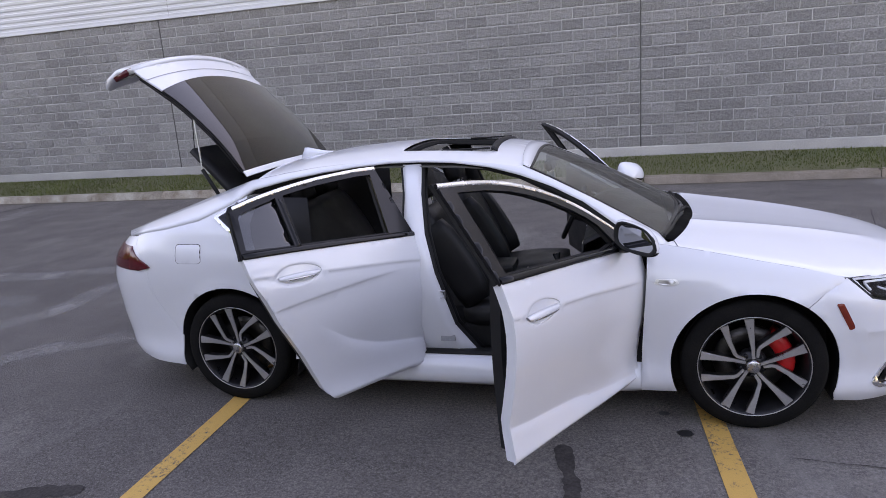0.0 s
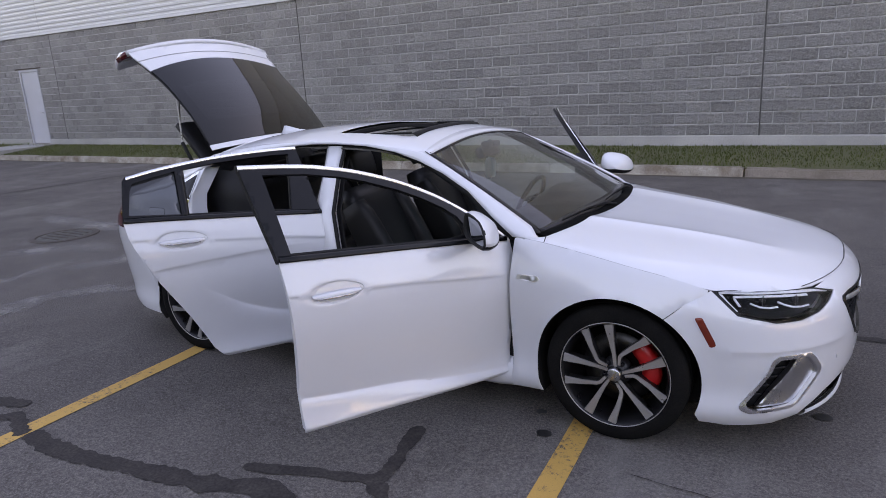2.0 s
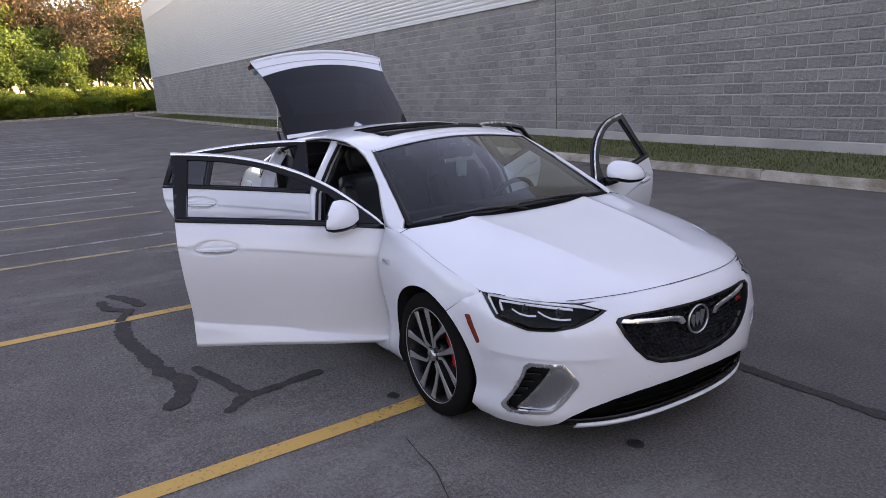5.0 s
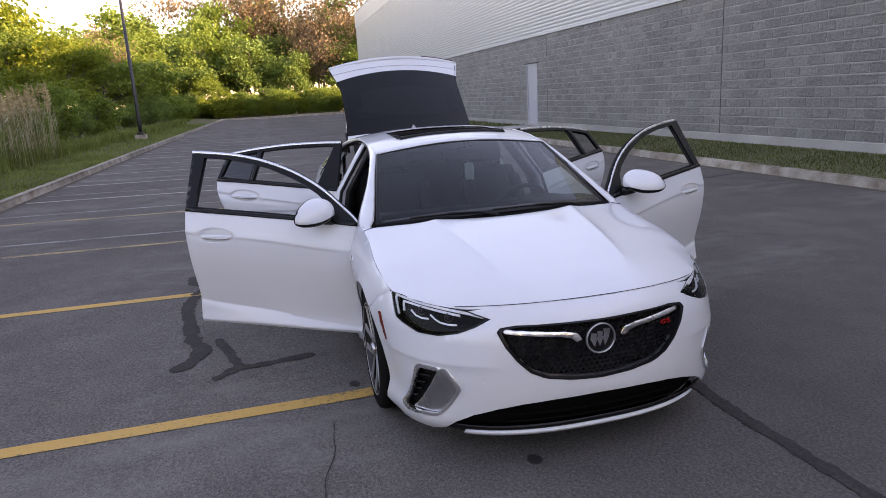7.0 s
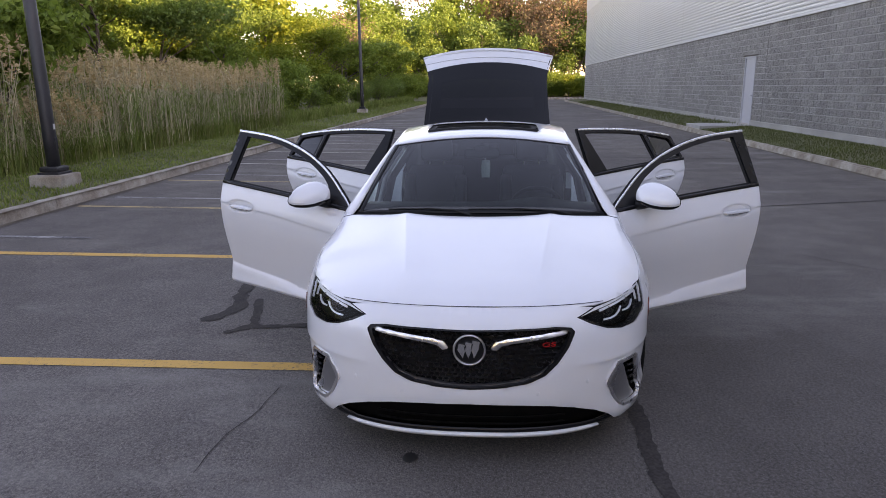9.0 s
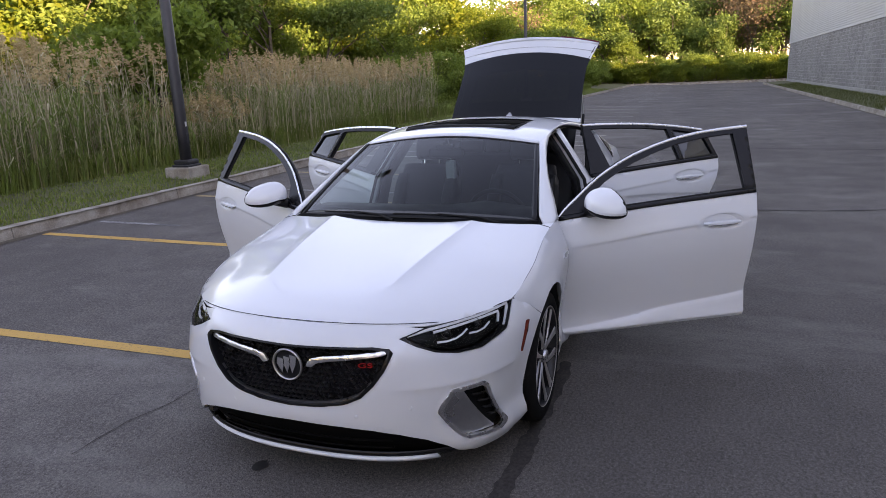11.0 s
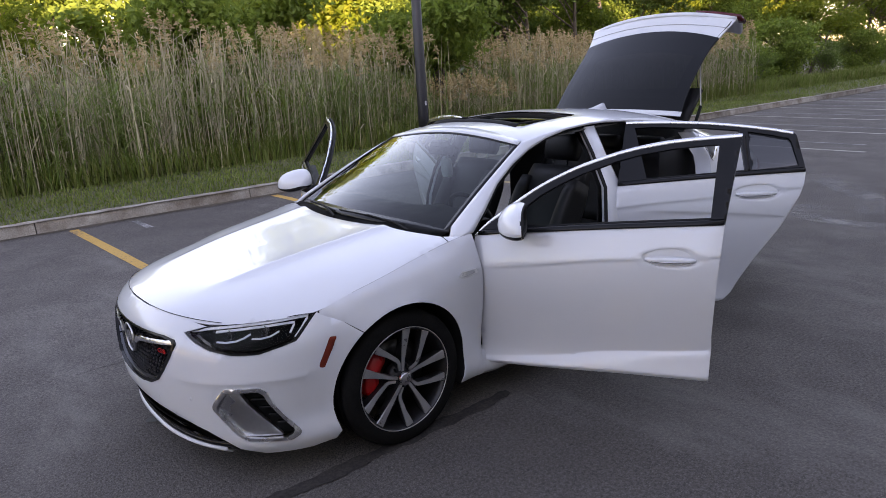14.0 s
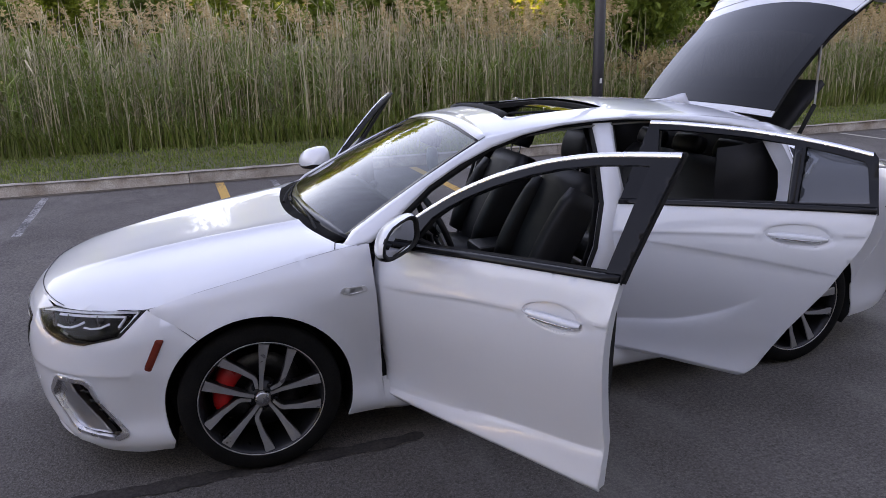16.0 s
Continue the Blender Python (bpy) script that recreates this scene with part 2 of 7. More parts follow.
# ---- building helpers ----
def mesh_of(name, bm, material, smooth=False):
    me = bpy.data.meshes.new(name)
    bm.to_mesh(me)
    bm.free()
    me.materials.append(material)
    if smooth:
        me.shade_smooth()
    return me


def raw_mesh(name, verts, faces, material, smooth=False):
    me = bpy.data.meshes.new(name)
    me.from_pydata(verts, [], faces)
    me.materials.append(material)
    if smooth:
        me.shade_smooth()
    return me


def part(name, bm, material, parent, label="", smooth=False):
    me = bm if isinstance(bm, bpy.types.Mesh) else mesh_of(name, bm, material, smooth)
    ob = new(name, me)
    ob.parent = parent
    return tagged(ob, label)


def thing(name, label, category, group="", kind="", at=None):
    ob = new(name)
    ob.empty_display_size = 0.2
    if at is not None:
        ob.matrix_world = at
    return tagged(ob, label, category, group, kind)


def solid(name, bm, material, label, category, group="", kind="", smooth=False):
    return tagged(new(name, mesh_of(name, bm, material, smooth)), label, category, group, kind)


def box(x0, x1, y0, y1, z0, z1, bevel=0.0, segs=1, bm=None):
    own = bm is None
    bm = bm or bmesh.new()
    vs = bmesh.ops.create_cube(bm, size=1, matrix=Matrix.Translation(((x0 + x1) / 2, (y0 + y1) / 2, (z0 + z1) / 2)) @ Matrix.Diagonal((abs(x1 - x0), abs(y1 - y0), abs(z1 - z0), 1)))["verts"]
    if bevel:
        es = list({e for v in vs for e in v.link_edges})
        bmesh.ops.bevel(bm, geom=es, offset=bevel, segments=segs, affect="EDGES", profile=0.6)
    return bm


def tube(points, radii, sides=8, bm=None, cap=True):
    """A round tube along points, its radius given at each."""
    bm = bm or bmesh.new()
    pts = [Vector(p) for p in points]
    if not hasattr(radii, "__len__"):
        radii = [radii] * len(pts)
    rings, side = [], None
    for i, p in enumerate(pts):
        d = (pts[min(i + 1, len(pts) - 1)] - pts[max(i - 1, 0)]).normalized()
        ref = Vector((0, 0, 1)) if abs(d.z) < 0.95 else Vector((1, 0, 0))
        if side is None:
            side = d.cross(ref).normalized()
        side = (side - d * side.dot(d)).normalized()
        up = side.cross(d)
        rings.append([bm.verts.new(p + radii[i] * (math.cos(2 * math.pi * k / sides) * side + math.sin(2 * math.pi * k / sides) * up)) for k in range(sides)])
    for a, b in zip(rings, rings[1:]):
        for k in range(sides):
            bm.faces.new((a[k], a[(k + 1) % sides], b[(k + 1) % sides], b[k]))
    if cap:
        bm.faces.new(rings[0]), bm.faces.new(rings[-1][::-1])
    bmesh.ops.recalc_face_normals(bm, faces=bm.faces)
    return bm


# ---- the lot ----
def lie(x, y):
    """Height of the asphalt: level, rising gently to the planted side."""
    return 0.0 if y > -1 else 0.022 * (-1 - y)


def lot():
    xs = [-80 + 3.0 * i for i in range(49)]
    ys = [-6.0, -4.5, -3, -2, -1.4, -1, -0.6, 1, 3, 5, 7.02]
    v, f = [], []
    for x in xs:
        for y in ys:
            v.append((x, y, lie(x, y)))
    n = len(ys)
    for i in range(len(xs) - 1):
        for j in range(n - 1):
            f.append((i * n + j, (i + 1) * n + j, (i + 1) * n + j + 1, i * n + j + 1))
    b = len(v)  # it goes on behind the far end of the building
    v += [(-80, 7.02, 0), (-71, 7.02, 0), (-71, 40, 0), (-80, 40, 0)]
    f.append((b, b + 1, b + 2, b + 3))
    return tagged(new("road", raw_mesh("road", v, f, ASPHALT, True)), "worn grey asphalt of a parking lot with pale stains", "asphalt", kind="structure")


lot()
_g = bmesh.new()
bmesh.ops.create_grid(_g, x_segments=8, y_segments=8, size=900, matrix=Matrix.Translation((0, 0, -0.08)))
solid("ground", _g, SOIL, "grassy soil spreading round the lot to the horizon", "ground", kind="structure")


def stripe(name, x, y0, y1, width, material, label, group):
    v, f = [], []
    ys = [y0 + (y1 - y0) * i / 14 for i in range(15)]
    for i, y in enumerate(ys):
        for s in (-1, 1):
            v.append((x - 0.058 * (y + 0.9) + s * width / 2 + 0.006 * noise.noise((x * 3, y * 2.2, s)) + 0.004 * noise.noise((x, y * 9, s)), y, lie(x, y) + 0.004))
    for i in range(14):
        f.append((2 * i, 2 * i + 1, 2 * i + 3, 2 * i + 2))
    return tagged(new(name, raw_mesh(name, v, f, material)), label, "road marking", group, "structure")


for k in range(29):
    tone, word = (YELLOW, "worn yellow") if k < 2 else (FADED_YELLOW, "faded thin yellow") if k < 4 else (PALE_LINE, "worn pale")
    stripe("yellow_line", -0.165 - 2.695 * k, -5.85, -0.25 if k < 2 else -0.9, 0.115 if k < 2 else 0.095, tone, word + " painted parking bay line on the asphalt", "yellow bay lines" if k < 4 else "pale bay lines")
    stripe("white_line", 1.9 - 2.75 * k, -5.75, (-3.9, -5.2, -4.5)[k] if k < 3 else -1.2, 0.085, WHITE_LINE, "old faded white parking bay line on the asphalt", "white bay lines")


def sealed_crack(points, width, seed):
    """A poured seam of crack sealer with wandering edges."""
    rnd = random.Random(seed)
    fine = []
    for (x0, y0), (x1, y1) in zip(points, points[1:]):
        m = max(2, int(math.hypot(x1 - x0, y1 - y0) / 0.03))
        fine += [(x0 + (x1 - x0) * i / m, y0 + (y1 - y0) * i / m) for i in range(m)]
    fine.append(points[-1])
    fine = [(x + 0.018 * noise.noise((x * 5, y * 5, seed)), y + 0.018 * noise.noise((x * 5, y * 5, seed + 9))) for x, y in fine]
    v, f = [], []
    for i, (x, y) in enumerate(fine):
        a, b = fine[max(0, i - 1)], fine[min(len(fine) - 1, i + 1)]
        d = Vector((b[0] - a[0], b[1] - a[1])).normalized()
        w = width / 2 * (0.72 + 0.40 * rnd.random() + 0.35 * noise.noise((x * 9, y * 9, seed))) * (1 if 0 < i < len(fine) - 1 else 0.5)
        v += [(x - d.y * w, y + d.x * w, lie(x, y) + 0.005), (x + d.y * w, y - d.x * w, lie(x, y) + 0.005)]
    for i in range(len(fine) - 1):
        f.append((2 * i, 2 * i + 1, 2 * i + 3, 2 * i + 2))
    return tagged(new("sealed_crack", raw_mesh("sealed_crack", v, f, TAR)), "black poured crack sealer seam in the asphalt", "sealed crack", "crack seams", "structure")


sealed_crack([(-0.91, -1.17), (-0.85, -1.42), (-0.81, -1.68), (-0.67, -1.82)], 0.085, 1)
sealed_crack([(-0.83, -1.66), (-1.14, -1.74), (-1.32, -1.80), (-1.45, -1.84)], 0.075, 2)
sealed_crack([(-2.74, -2.10), (-2.50, -2.13), (-2.28, -2.13), (-1.82, -2.07), (-1.53, -2.03), (-1.28, -1.94), (-1.10, -1.95), (-0.98, -2.02), (-0.90, -2.10)], 0.115, 3)
sealed_crack([(-2.74, -2.14), (-3.02, -2.02), (-3.17, -2.17), (-3.45, -2.20)], 0.09, 8)
sealed_crack([(-3.10, -1.90), (-3.40, -2.00), (-3.62, -2.12)], 0.10, 9)
sealed_crack([(-0.7, 0.88), (0.2, 0.87), (0.8, 0.86), (1.6, 0.87), (2.6, 0.86), (4.4, 0.88)], 0.085, 4)
sealed_crack([(-5.8, 2.2), (-5.85, 3.0), (-6.2, 4.4), (-6.5, 5.5), (-6.85, 6.95)], 0.035, 5)
sealed_crack([(0.15, -1.15), (0.42, -1.17), (0.7, -1.24), (1.06, -1.26)], 0.006, 6)
for i, pts in enumerate(([(2.2, 2.0), (2.9, 2.6), (3.3, 3.4), (3.2, 4.3)], [(1.2, 2.6), (1.9, 3.4), (2.2, 4.6)], [(-3.2, 3.2), (-2.4, 3.9), (-1.7, 5.2)])):
    sealed_crack(pts, 0.008, 20 + i)
sealed_crack([(-14.0, -1.2), (-12.5, 0.6), (-12.8, 3.0), (-12.2, 6.9)], 0.05, 7)


def scuff(points, width, seed):
    """A pale smear of dust on the asphalt: a thin film, patchy and worn away towards its edges."""
    curve = [Vector((x, y, 0)) for x, y in points]
    rows, n = [], 9
    for i in range(len(curve) - 1):
        for j in range(12):
            t = j / 12
            a, b, c, d = curve[max(0, i - 1)], curve[i], curve[i + 1], curve[min(len(curve) - 1, i + 2)]
            rows.append(0.5 * (2 * b + (c - a) * t + (2 * a - 5 * b + 4 * c - d) * t * t + (3 * b - a - 3 * c + d) * t ** 3))
    v, f, fade = [], [], []
    for i, p in enumerate(rows):
        d = (rows[min(i + 1, len(rows) - 1)] - rows[max(i - 1, 0)]).normalized()
        w = width * (0.8 + 0.5 * noise.noise((p.x * 1.3, p.y * 1.3, seed)))
        end = max(0.0, math.sin(math.pi * i / (len(rows) - 1))) ** 0.6
        for k in range(n):
            o = -1 + 2 * k / (n - 1)
            q = p + Vector((-d.y, d.x, 0)) * o * w / 2
            v.append((q.x, q.y, lie(q.x, q.y) + 0.0025))
            fade.append(end * (1 - o * o))
    for i in range(len(rows) - 1):
        for k in range(n - 1):
            f.append((i * n + k, i * n + k + 1, (i + 1) * n + k + 1, (i + 1) * n + k))
    me = raw_mesh("dust_smear", v, f, DUST, True)
    me.attributes.new("cover", "FLOAT", "POINT").data.foreach_set("value", fade)
    return tagged(new("dust_smear", me), "pale patchy dust smear on the grey asphalt", "stain", "dust smears", "structure")


for i, (pts, w) in enumerate(([[(-5.7, -2.2), (-5.25, -1.2), (-5.1, -0.5), (-4.7, -0.1), (-4.1, 0.2)], 0.55], [[(-6.0, 0.0), (-5.7, 0.6), (-5.7, 1.3), (-5.4, 2.3)], 0.5],
                              [[(-8.6, -0.8), (-7.6, 0.0), (-7.0, 0.6), (-6.1, 0.9)], 0.6], [[(-9.6, 1.9), (-8.2, 1.65), (-7.0, 1.7), (-5.8, 2.2)], 0.6], [[(-6.6, -1.6), (-6.2, -0.6), (-6.3, 0.4)], 0.4], [[(-12.0, 0.4), (-10.2, 0.9), (-8.6, 0.7)], 0.7])):
    scuff(pts, w, i)


def oil_spot(x, y, r, seed):
    bm = bmesh.new()
    vs = [bm.verts.new((x + r * (1 + 0.35 * noise.noise((math.cos(a), math.sin(a), seed * 3.1))) * math.cos(a), y + 0.8 * r * (1 + 0.35 * noise.noise((math.cos(a), math.sin(a), seed))) * math.sin(a), lie(x, y) + 0.006)) for a in [2 * math.pi * i / 22 for i in range(22)]]
    bm.faces.new(vs)
    solid("oil_spot", bm, OIL_AND_SLOT_SHADE, "small dark oil spot on the asphalt", "oil stain", "oil spots", "structure")


for i, (x, y, r) in enumerate([(-0.315, -0.98, 0.04), (0.86, -0.286, 0.045), (-0.405, -0.78, 0.03), (-2.95, -0.72, 0.04)]):
    oil_spot(x, y, r, i)


def kerb_run(name, xs, face, way, base, material, label, h=0.15, w=0.16):
    """Kerb stones laid end to end; way is +1 where the verge lies at greater y."""
    run = thing(name, label, "kerb", kind="structure")
    for a, b in zip(xs, xs[1:]):
        bm = box(a + 0.006, b - 0.006, 0, 1, base - 0.1, base + h, 0)
        for v in bm.verts:
            top = v.co.z > base
            v.co.y = face + way * (w if v.co.y > 0.5 else (0.035 if top else 0.0))
        bmesh.ops.bevel(bm, geom=[e for e in bm.edges if all(q.co.z > base for q in e.verts)], offset=0.022, segments=2, affect="EDGES")
        bmesh.ops.subdivide_edges(bm, edges=[e for e in bm.edges if abs(e.verts[0].co.x - e.verts[1].co.x) > 1], cuts=15)
        for v in bm.verts:
            v.co += 0.008 * Vector((0, noise.noise(v.co * 9.0 + Vector((3, 0, 7))), noise.noise(v.co * 11.0))) + 0.007 * Vector((0, noise.noise(v.co * 3.1), noise.noise(v.co * 2.3 + Vector((5, 1, 2)))))
        part("kerb_stone", bm, material, run)
    return run


kerb_run("kerb_south", [-82.0 + 2.75 * i for i in range(36)], -5.95, -1, 0.108, CONCRETE, "weathered pale concrete kerb beside the planted verge")
kerb_run("kerb_north", [-70.0 + 3.03 * i for i in range(24)], 7.0, 1, 0.0, CONCRETE, "grey concrete kerb along the building's grass strip")
kerb_run("kerb_east", [-0.30 + 3.4 * i for i in range(10)], 7.06, 1, 0.0, OLD_KERB, "older brown crumbling kerb with exposed aggregate", 0.13)


def gutter(x0, x1, y, way, label):
    """Dirt swept against a kerb, with an uneven edge."""
    n, v, f = int((x1 - x0) / 0.12), [], []
    for i in range(n + 1):
        x = x0 + (x1 - x0) * i / n
        w = max(0.012, 0.07 + 0.09 * noise.noise((x * 0.8, y, 2.0)) + 0.05 * noise.noise((x * 4.0, y, 5.0)))
        v += [(x, y - way * 0.005, lie(x, y) + 0.012), (x, y - way * (0.005 + w), lie(x, y) + 0.0045)]
    f = [(2 * i, 2 * i + 1, 2 * i + 3, 2 * i + 2) for i in range(n)]
    return tagged(new("gutter_dirt", raw_mesh("gutter_dirt", v, f, DIRT)), label, "dirt", kind="structure")


gutter(-60, 8, -5.95, -1, "brown dirt swept along the foot of the kerb")
gutter(-60, 12, 7.0, 1, "brown dirt lying along the foot of the kerb")


def strip(name, x0, x1, prof, material, label, step=1.2):
    """A band of ground along x with the profile (y, z)."""
    v, f = [], []
    n = int((x1 - x0) / step)
    for i in range(n + 1):
        x = x0 + (x1 - x0) * i / n
        v += [(x, y, z + 0.03 * noise.noise((x * 0.6, y * 0.9, 3.0))) for y, z in prof]
    m = len(prof)
    for i in range(n):
        for j in range(m - 1):
            f.append((i * m + j, i * m + j + 1, (i + 1) * m + j + 1, (i + 1) * m + j))
    return tagged(new(name, raw_mesh(name, v, f, material, True)), label, "grass", kind="structure")


VERGE_S = [(-6.08, 0.23), (-6.5, 0.265), (-7.3, 0.30), (-8.2, 0.38), (-10, 0.42), (-14, 0.5), (-30, 0.75), (-38, 3.2), (-46, 3.8), (-60, 0.9)]
VERGE_N = [(7.13, 0.12), (7.4, 0.15), (8.0, 0.19), (8.5, 0.23), (8.92, 0.25)]
strip("verge_south", -100, 45, VERGE_S, SOIL, "mown green grass verge beside the kerb")
strip("verge_north", -70, 34, VERGE_N, SOIL, "narrow green grass strip at the foot of the block wall")
solid("kerb_west", box(-80.25, -80.02, -6.1, 40, -0.1, 0.27, 0.03, 2), CONCRETE, "pale concrete kerb across the far end of the lot", "kerb", kind="structure")
# unseen ground, added for the trees that cut the eastern light
strip("verge_east", 21, 60, [(-40, 0.6), (-6, 0.25), (6.9, 0.2)], SOIL, "unseen grassy bank added under the trees east of the lot")
strip("verge_west", -140, -80, [(-40, 0.6), (-6, 0.25), (6, 0.2), (20, 0.25), (60, 0.5)], SOIL, "grassy bank beyond the far end of the lot")


def height_on(prof, y):
    for (y0, z0), (y1, z1) in zip(prof, prof[1:]):
        if min(y0, y1) <= y <= max(y0, y1):
            return z0 + (z1 - z0) * (y - y0) / (y1 - y0)
    return prof[-1][1]


def grass(name, prof, spots, label, rnd, material):
    """Blades of grass at spots (x, y, height), one bent blade each."""
    v, f = [], []
    for x, y, h in spots:
        a, lean = rnd.random() * 6.283, rnd.uniform(0.1, 0.8) * h
        z = height_on(prof, y)
        w = rnd.uniform(0.004, 0.008) + h * 0.010
        dx, dy = math.cos(a), math.sin(a)
        lx, ly = lean * math.cos(a + 1.3), lean * math.sin(a + 1.3)
        b = len(v)
        v += [(x - dx * w, y - dy * w, z - 0.01), (x + dx * w, y + dy * w, z - 0.01), (x + dx * w * 0.8 + lx * 0.4, y + dy * w * 0.8 + ly * 0.4, z + h * 0.62), (x - dx * w * 0.8 + lx * 0.4, y - dy * w * 0.8 + ly * 0.4, z + h * 0.62), (x + lx, y + ly, z + h)]
        f += [(b, b + 1, b + 2, b + 3), (b + 3, b + 2, b + 4)]
    return tagged(new(name, raw_mesh(name, v, f, material)), label, "grass", kind="stuff")


_r = random.Random(4)
_spots = [(_r.uniform(-22, 9), _r.uniform(-8.6, -6.12), _r.uniform(0.025, 0.065)) for _ in range(52000)]
_spots += [(_r.uniform(-60, -22), _r.uniform(-8.6, -6.12), _r.uniform(0.05, 0.12)) for _ in range(16000)]
_spots += [(_r.uniform(-60, 9), -7.85 - abs(_r.gauss(0, 0.35)), _r.uniform(0.15, 0.55)) for _ in range(26000)]
grass("verge_grass", VERGE_S, _spots, "short mown grass with taller tufts by the reeds", _r, GRASS)
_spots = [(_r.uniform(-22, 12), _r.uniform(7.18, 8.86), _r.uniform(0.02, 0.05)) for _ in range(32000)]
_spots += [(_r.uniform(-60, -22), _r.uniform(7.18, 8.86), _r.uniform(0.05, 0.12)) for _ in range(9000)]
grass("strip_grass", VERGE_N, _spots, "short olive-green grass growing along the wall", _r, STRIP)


# ---- the building ----
WALL_Y, BASE, EAVES = 9.0, 0.42, 3.62
X_WEST, X_EAST = -69.4, 32.0
DOOR_X0, DOOR_X1, DOOR_TOP = -22.3, -21.25, 2.62


def block_grid():
    """Lower-left corners of the blocks, in running bond, cut at the control joints and the doorway."""
    out = []
    for c in range(16):
        z = BASE + 0.2 * c
        x = -0.3 - 0.4 * 173 + (0.2 if c % 2 else 0.0)
        while x < X_EAST:
            a, b = x, x + 0.4
            for j in (-0.3 - 10.0 * k for k in range(-3, 7)):
                if a < j < b - 1e-6:
                    out.append((a, j - 0.006, z))
                    a = j + 0.006
            if z < DOOR_TOP and b > DOOR_X0 and a < DOOR_X1:
                if a < DOOR_X0:
                    out.append((a, DOOR_X0 - 0.004, z))
                if b > DOOR_X1:
                    out.append((DOOR_X1 + 0.004, b, z))
            else:
                out.append((a, b, z))
            x += 0.4
    return [(a, b, z) for a, b, z in out if b - a > 0.05 and a > X_WEST]


def block_shape(a, b, z, rnd, rough=0.012):
    """A split-faced block: an uneven front over bevelled arrises."""
    g, v, f = 0.005, [], []
    xs, zs = [a + g, a + g + 0.014, (a + b) / 2 + rnd.uniform(-0.06, 0.06), b - g - 0.014, b - g], [z + g, z + g + 0.014, z + 0.1 + rnd.uniform(-0.02, 0.02), z + 0.2 - g - 0.014, z + 0.2 - g]
    for i, x in enumerate(xs):
        for j, zz in enumerate(zs):
            edge = i in (0, 4) or j in (0, 4)
            v.append((x, WALL_Y + (0.012 if edge else -rnd.uniform(0.0, rough)), zz))
    for i in range(4):
        for j in range(4):
            f.append((i * 5 + j, (i + 1) * 5 + j, (i + 1) * 5 + j + 1, i * 5 + j + 1))
    return v, f


def building():
    wall = thing("wall_north", "long grey split-face concrete block wall with pale mortar joints", "wall", kind="structure")
    # backing with its mortar face, round the doorway
    for a, b, z0, z1 in [(X_WEST, DOOR_X0, 0, EAVES), (DOOR_X1, X_EAST, 0, EAVES), (DOOR_X0, DOOR_X1, DOOR_TOP, EAVES)]:
        part("mortar_bed", box(a, b, WALL_Y + 0.010, WALL_Y + 0.3, z0, z1), MORTAR, wall, "pale mortar behind the blocks")
    part("plinth", box(X_WEST - 0.02, DOOR_X0 + 0.0, WALL_Y - 0.035, WALL_Y + 0.009, 0.05, BASE - 0.006, 0.006), PLINTH, wall, "pale concrete plinth")
    part("plinth", box(DOOR_X1, X_EAST, WALL_Y - 0.035, WALL_Y + 0.009, 0.05, BASE - 0.006, 0.006), PLINTH, wall, "pale concrete plinth")
    for k in range(-3, 7):
        part("control_joint", box(-0.312 - 10 * k, -0.288 - 10 * k, WALL_Y + 0.002, WALL_Y + 0.011, BASE, EAVES - 0.01), JOINT, wall, "dark sealant control joint")
    rnd = random.Random(7)
    near, rest_v, rest_f = [], [], []
    for a, b, z in block_grid():
        if -6.9 < a < 0.6 and b - a > 0.39 and len(near) < 300:
            near.append((a, b, z))
        else:
            v, f = block_shape(a, b, z, rnd)
            k = len(rest_v)
            rest_v += v
            rest_f += [tuple(i + k for i in q) for q in f]
    part("block_run", raw_mesh("block_run", rest_v, rest_f, BLOCK_FAR), BLOCK_FAR, wall)["kind"] = "stuff"
    kinds = [raw_mesh("block", *block_shape(0, 0.4, 0, rnd), BLOCK) for _ in range(12)]
    for i, me in enumerate(kinds):
        for v in me.vertices:
            v.co.y -= WALL_Y
    for a, b, z in near:
        ob = new("block", rnd.choice(kinds))
        ob.parent, ob.location = wall, (a, WALL_Y, z)
    # ribbed metal above
    upper = thing("wall_upper", "white horizontally ribbed metal cladding above the blocks", "cladding", kind="structure")
    seams = [X_WEST, -63.6, -52.9, -42.1, -31.4, -20.7, -10.0, 0.7, 11.4, 22.1, X_EAST]
    for a, b in zip(seams, seams[1:]):
        v, f, z = [], [], EAVES + 0.03
        prof = []
        while z < 8.8:
            prof += [(WALL_Y - 0.030, z), (WALL_Y - 0.034, z + 0.050), (WALL_Y - 0.006, z + 0.062), (WALL_Y - 0.004, z + 0.100)]
            z += 0.125
        for y, zz in prof:
            v += [(a + 0.008, y, zz), (b - 0.008, y, zz)]
        for i in range(len(prof) - 1):
            f.append((2 * i, 2 * i + 1, 2 * i + 3, 2 * i + 2))
        part("panel", raw_mesh("panel", v, f, SIDING), SIDING, upper)
        part("seam", box(b - 0.012, b + 0.012, WALL_Y - 0.012, WALL_Y + 0.01, EAVES + 0.03, 8.82), SEAM, upper)
    part("backing", box(X_WEST, X_EAST, WALL_Y + 0.012, WALL_Y + 0.3, EAVES, 10.2), SIDING, upper)
    part("drip_flashing", box(X_WEST - 0.02, X_EAST, WALL_Y - 0.045, WALL_Y + 0.01, EAVES - 0.02, EAVES + 0.028, 0.005), SIDING, upper, "white folded metal flashing")
    part("cornice", box(X_WEST - 0.04, X_EAST, WALL_Y - 0.06, WALL_Y + 0.011, 8.83, 10.2, 0.01), SIDING, upper, "smooth white metal cornice")
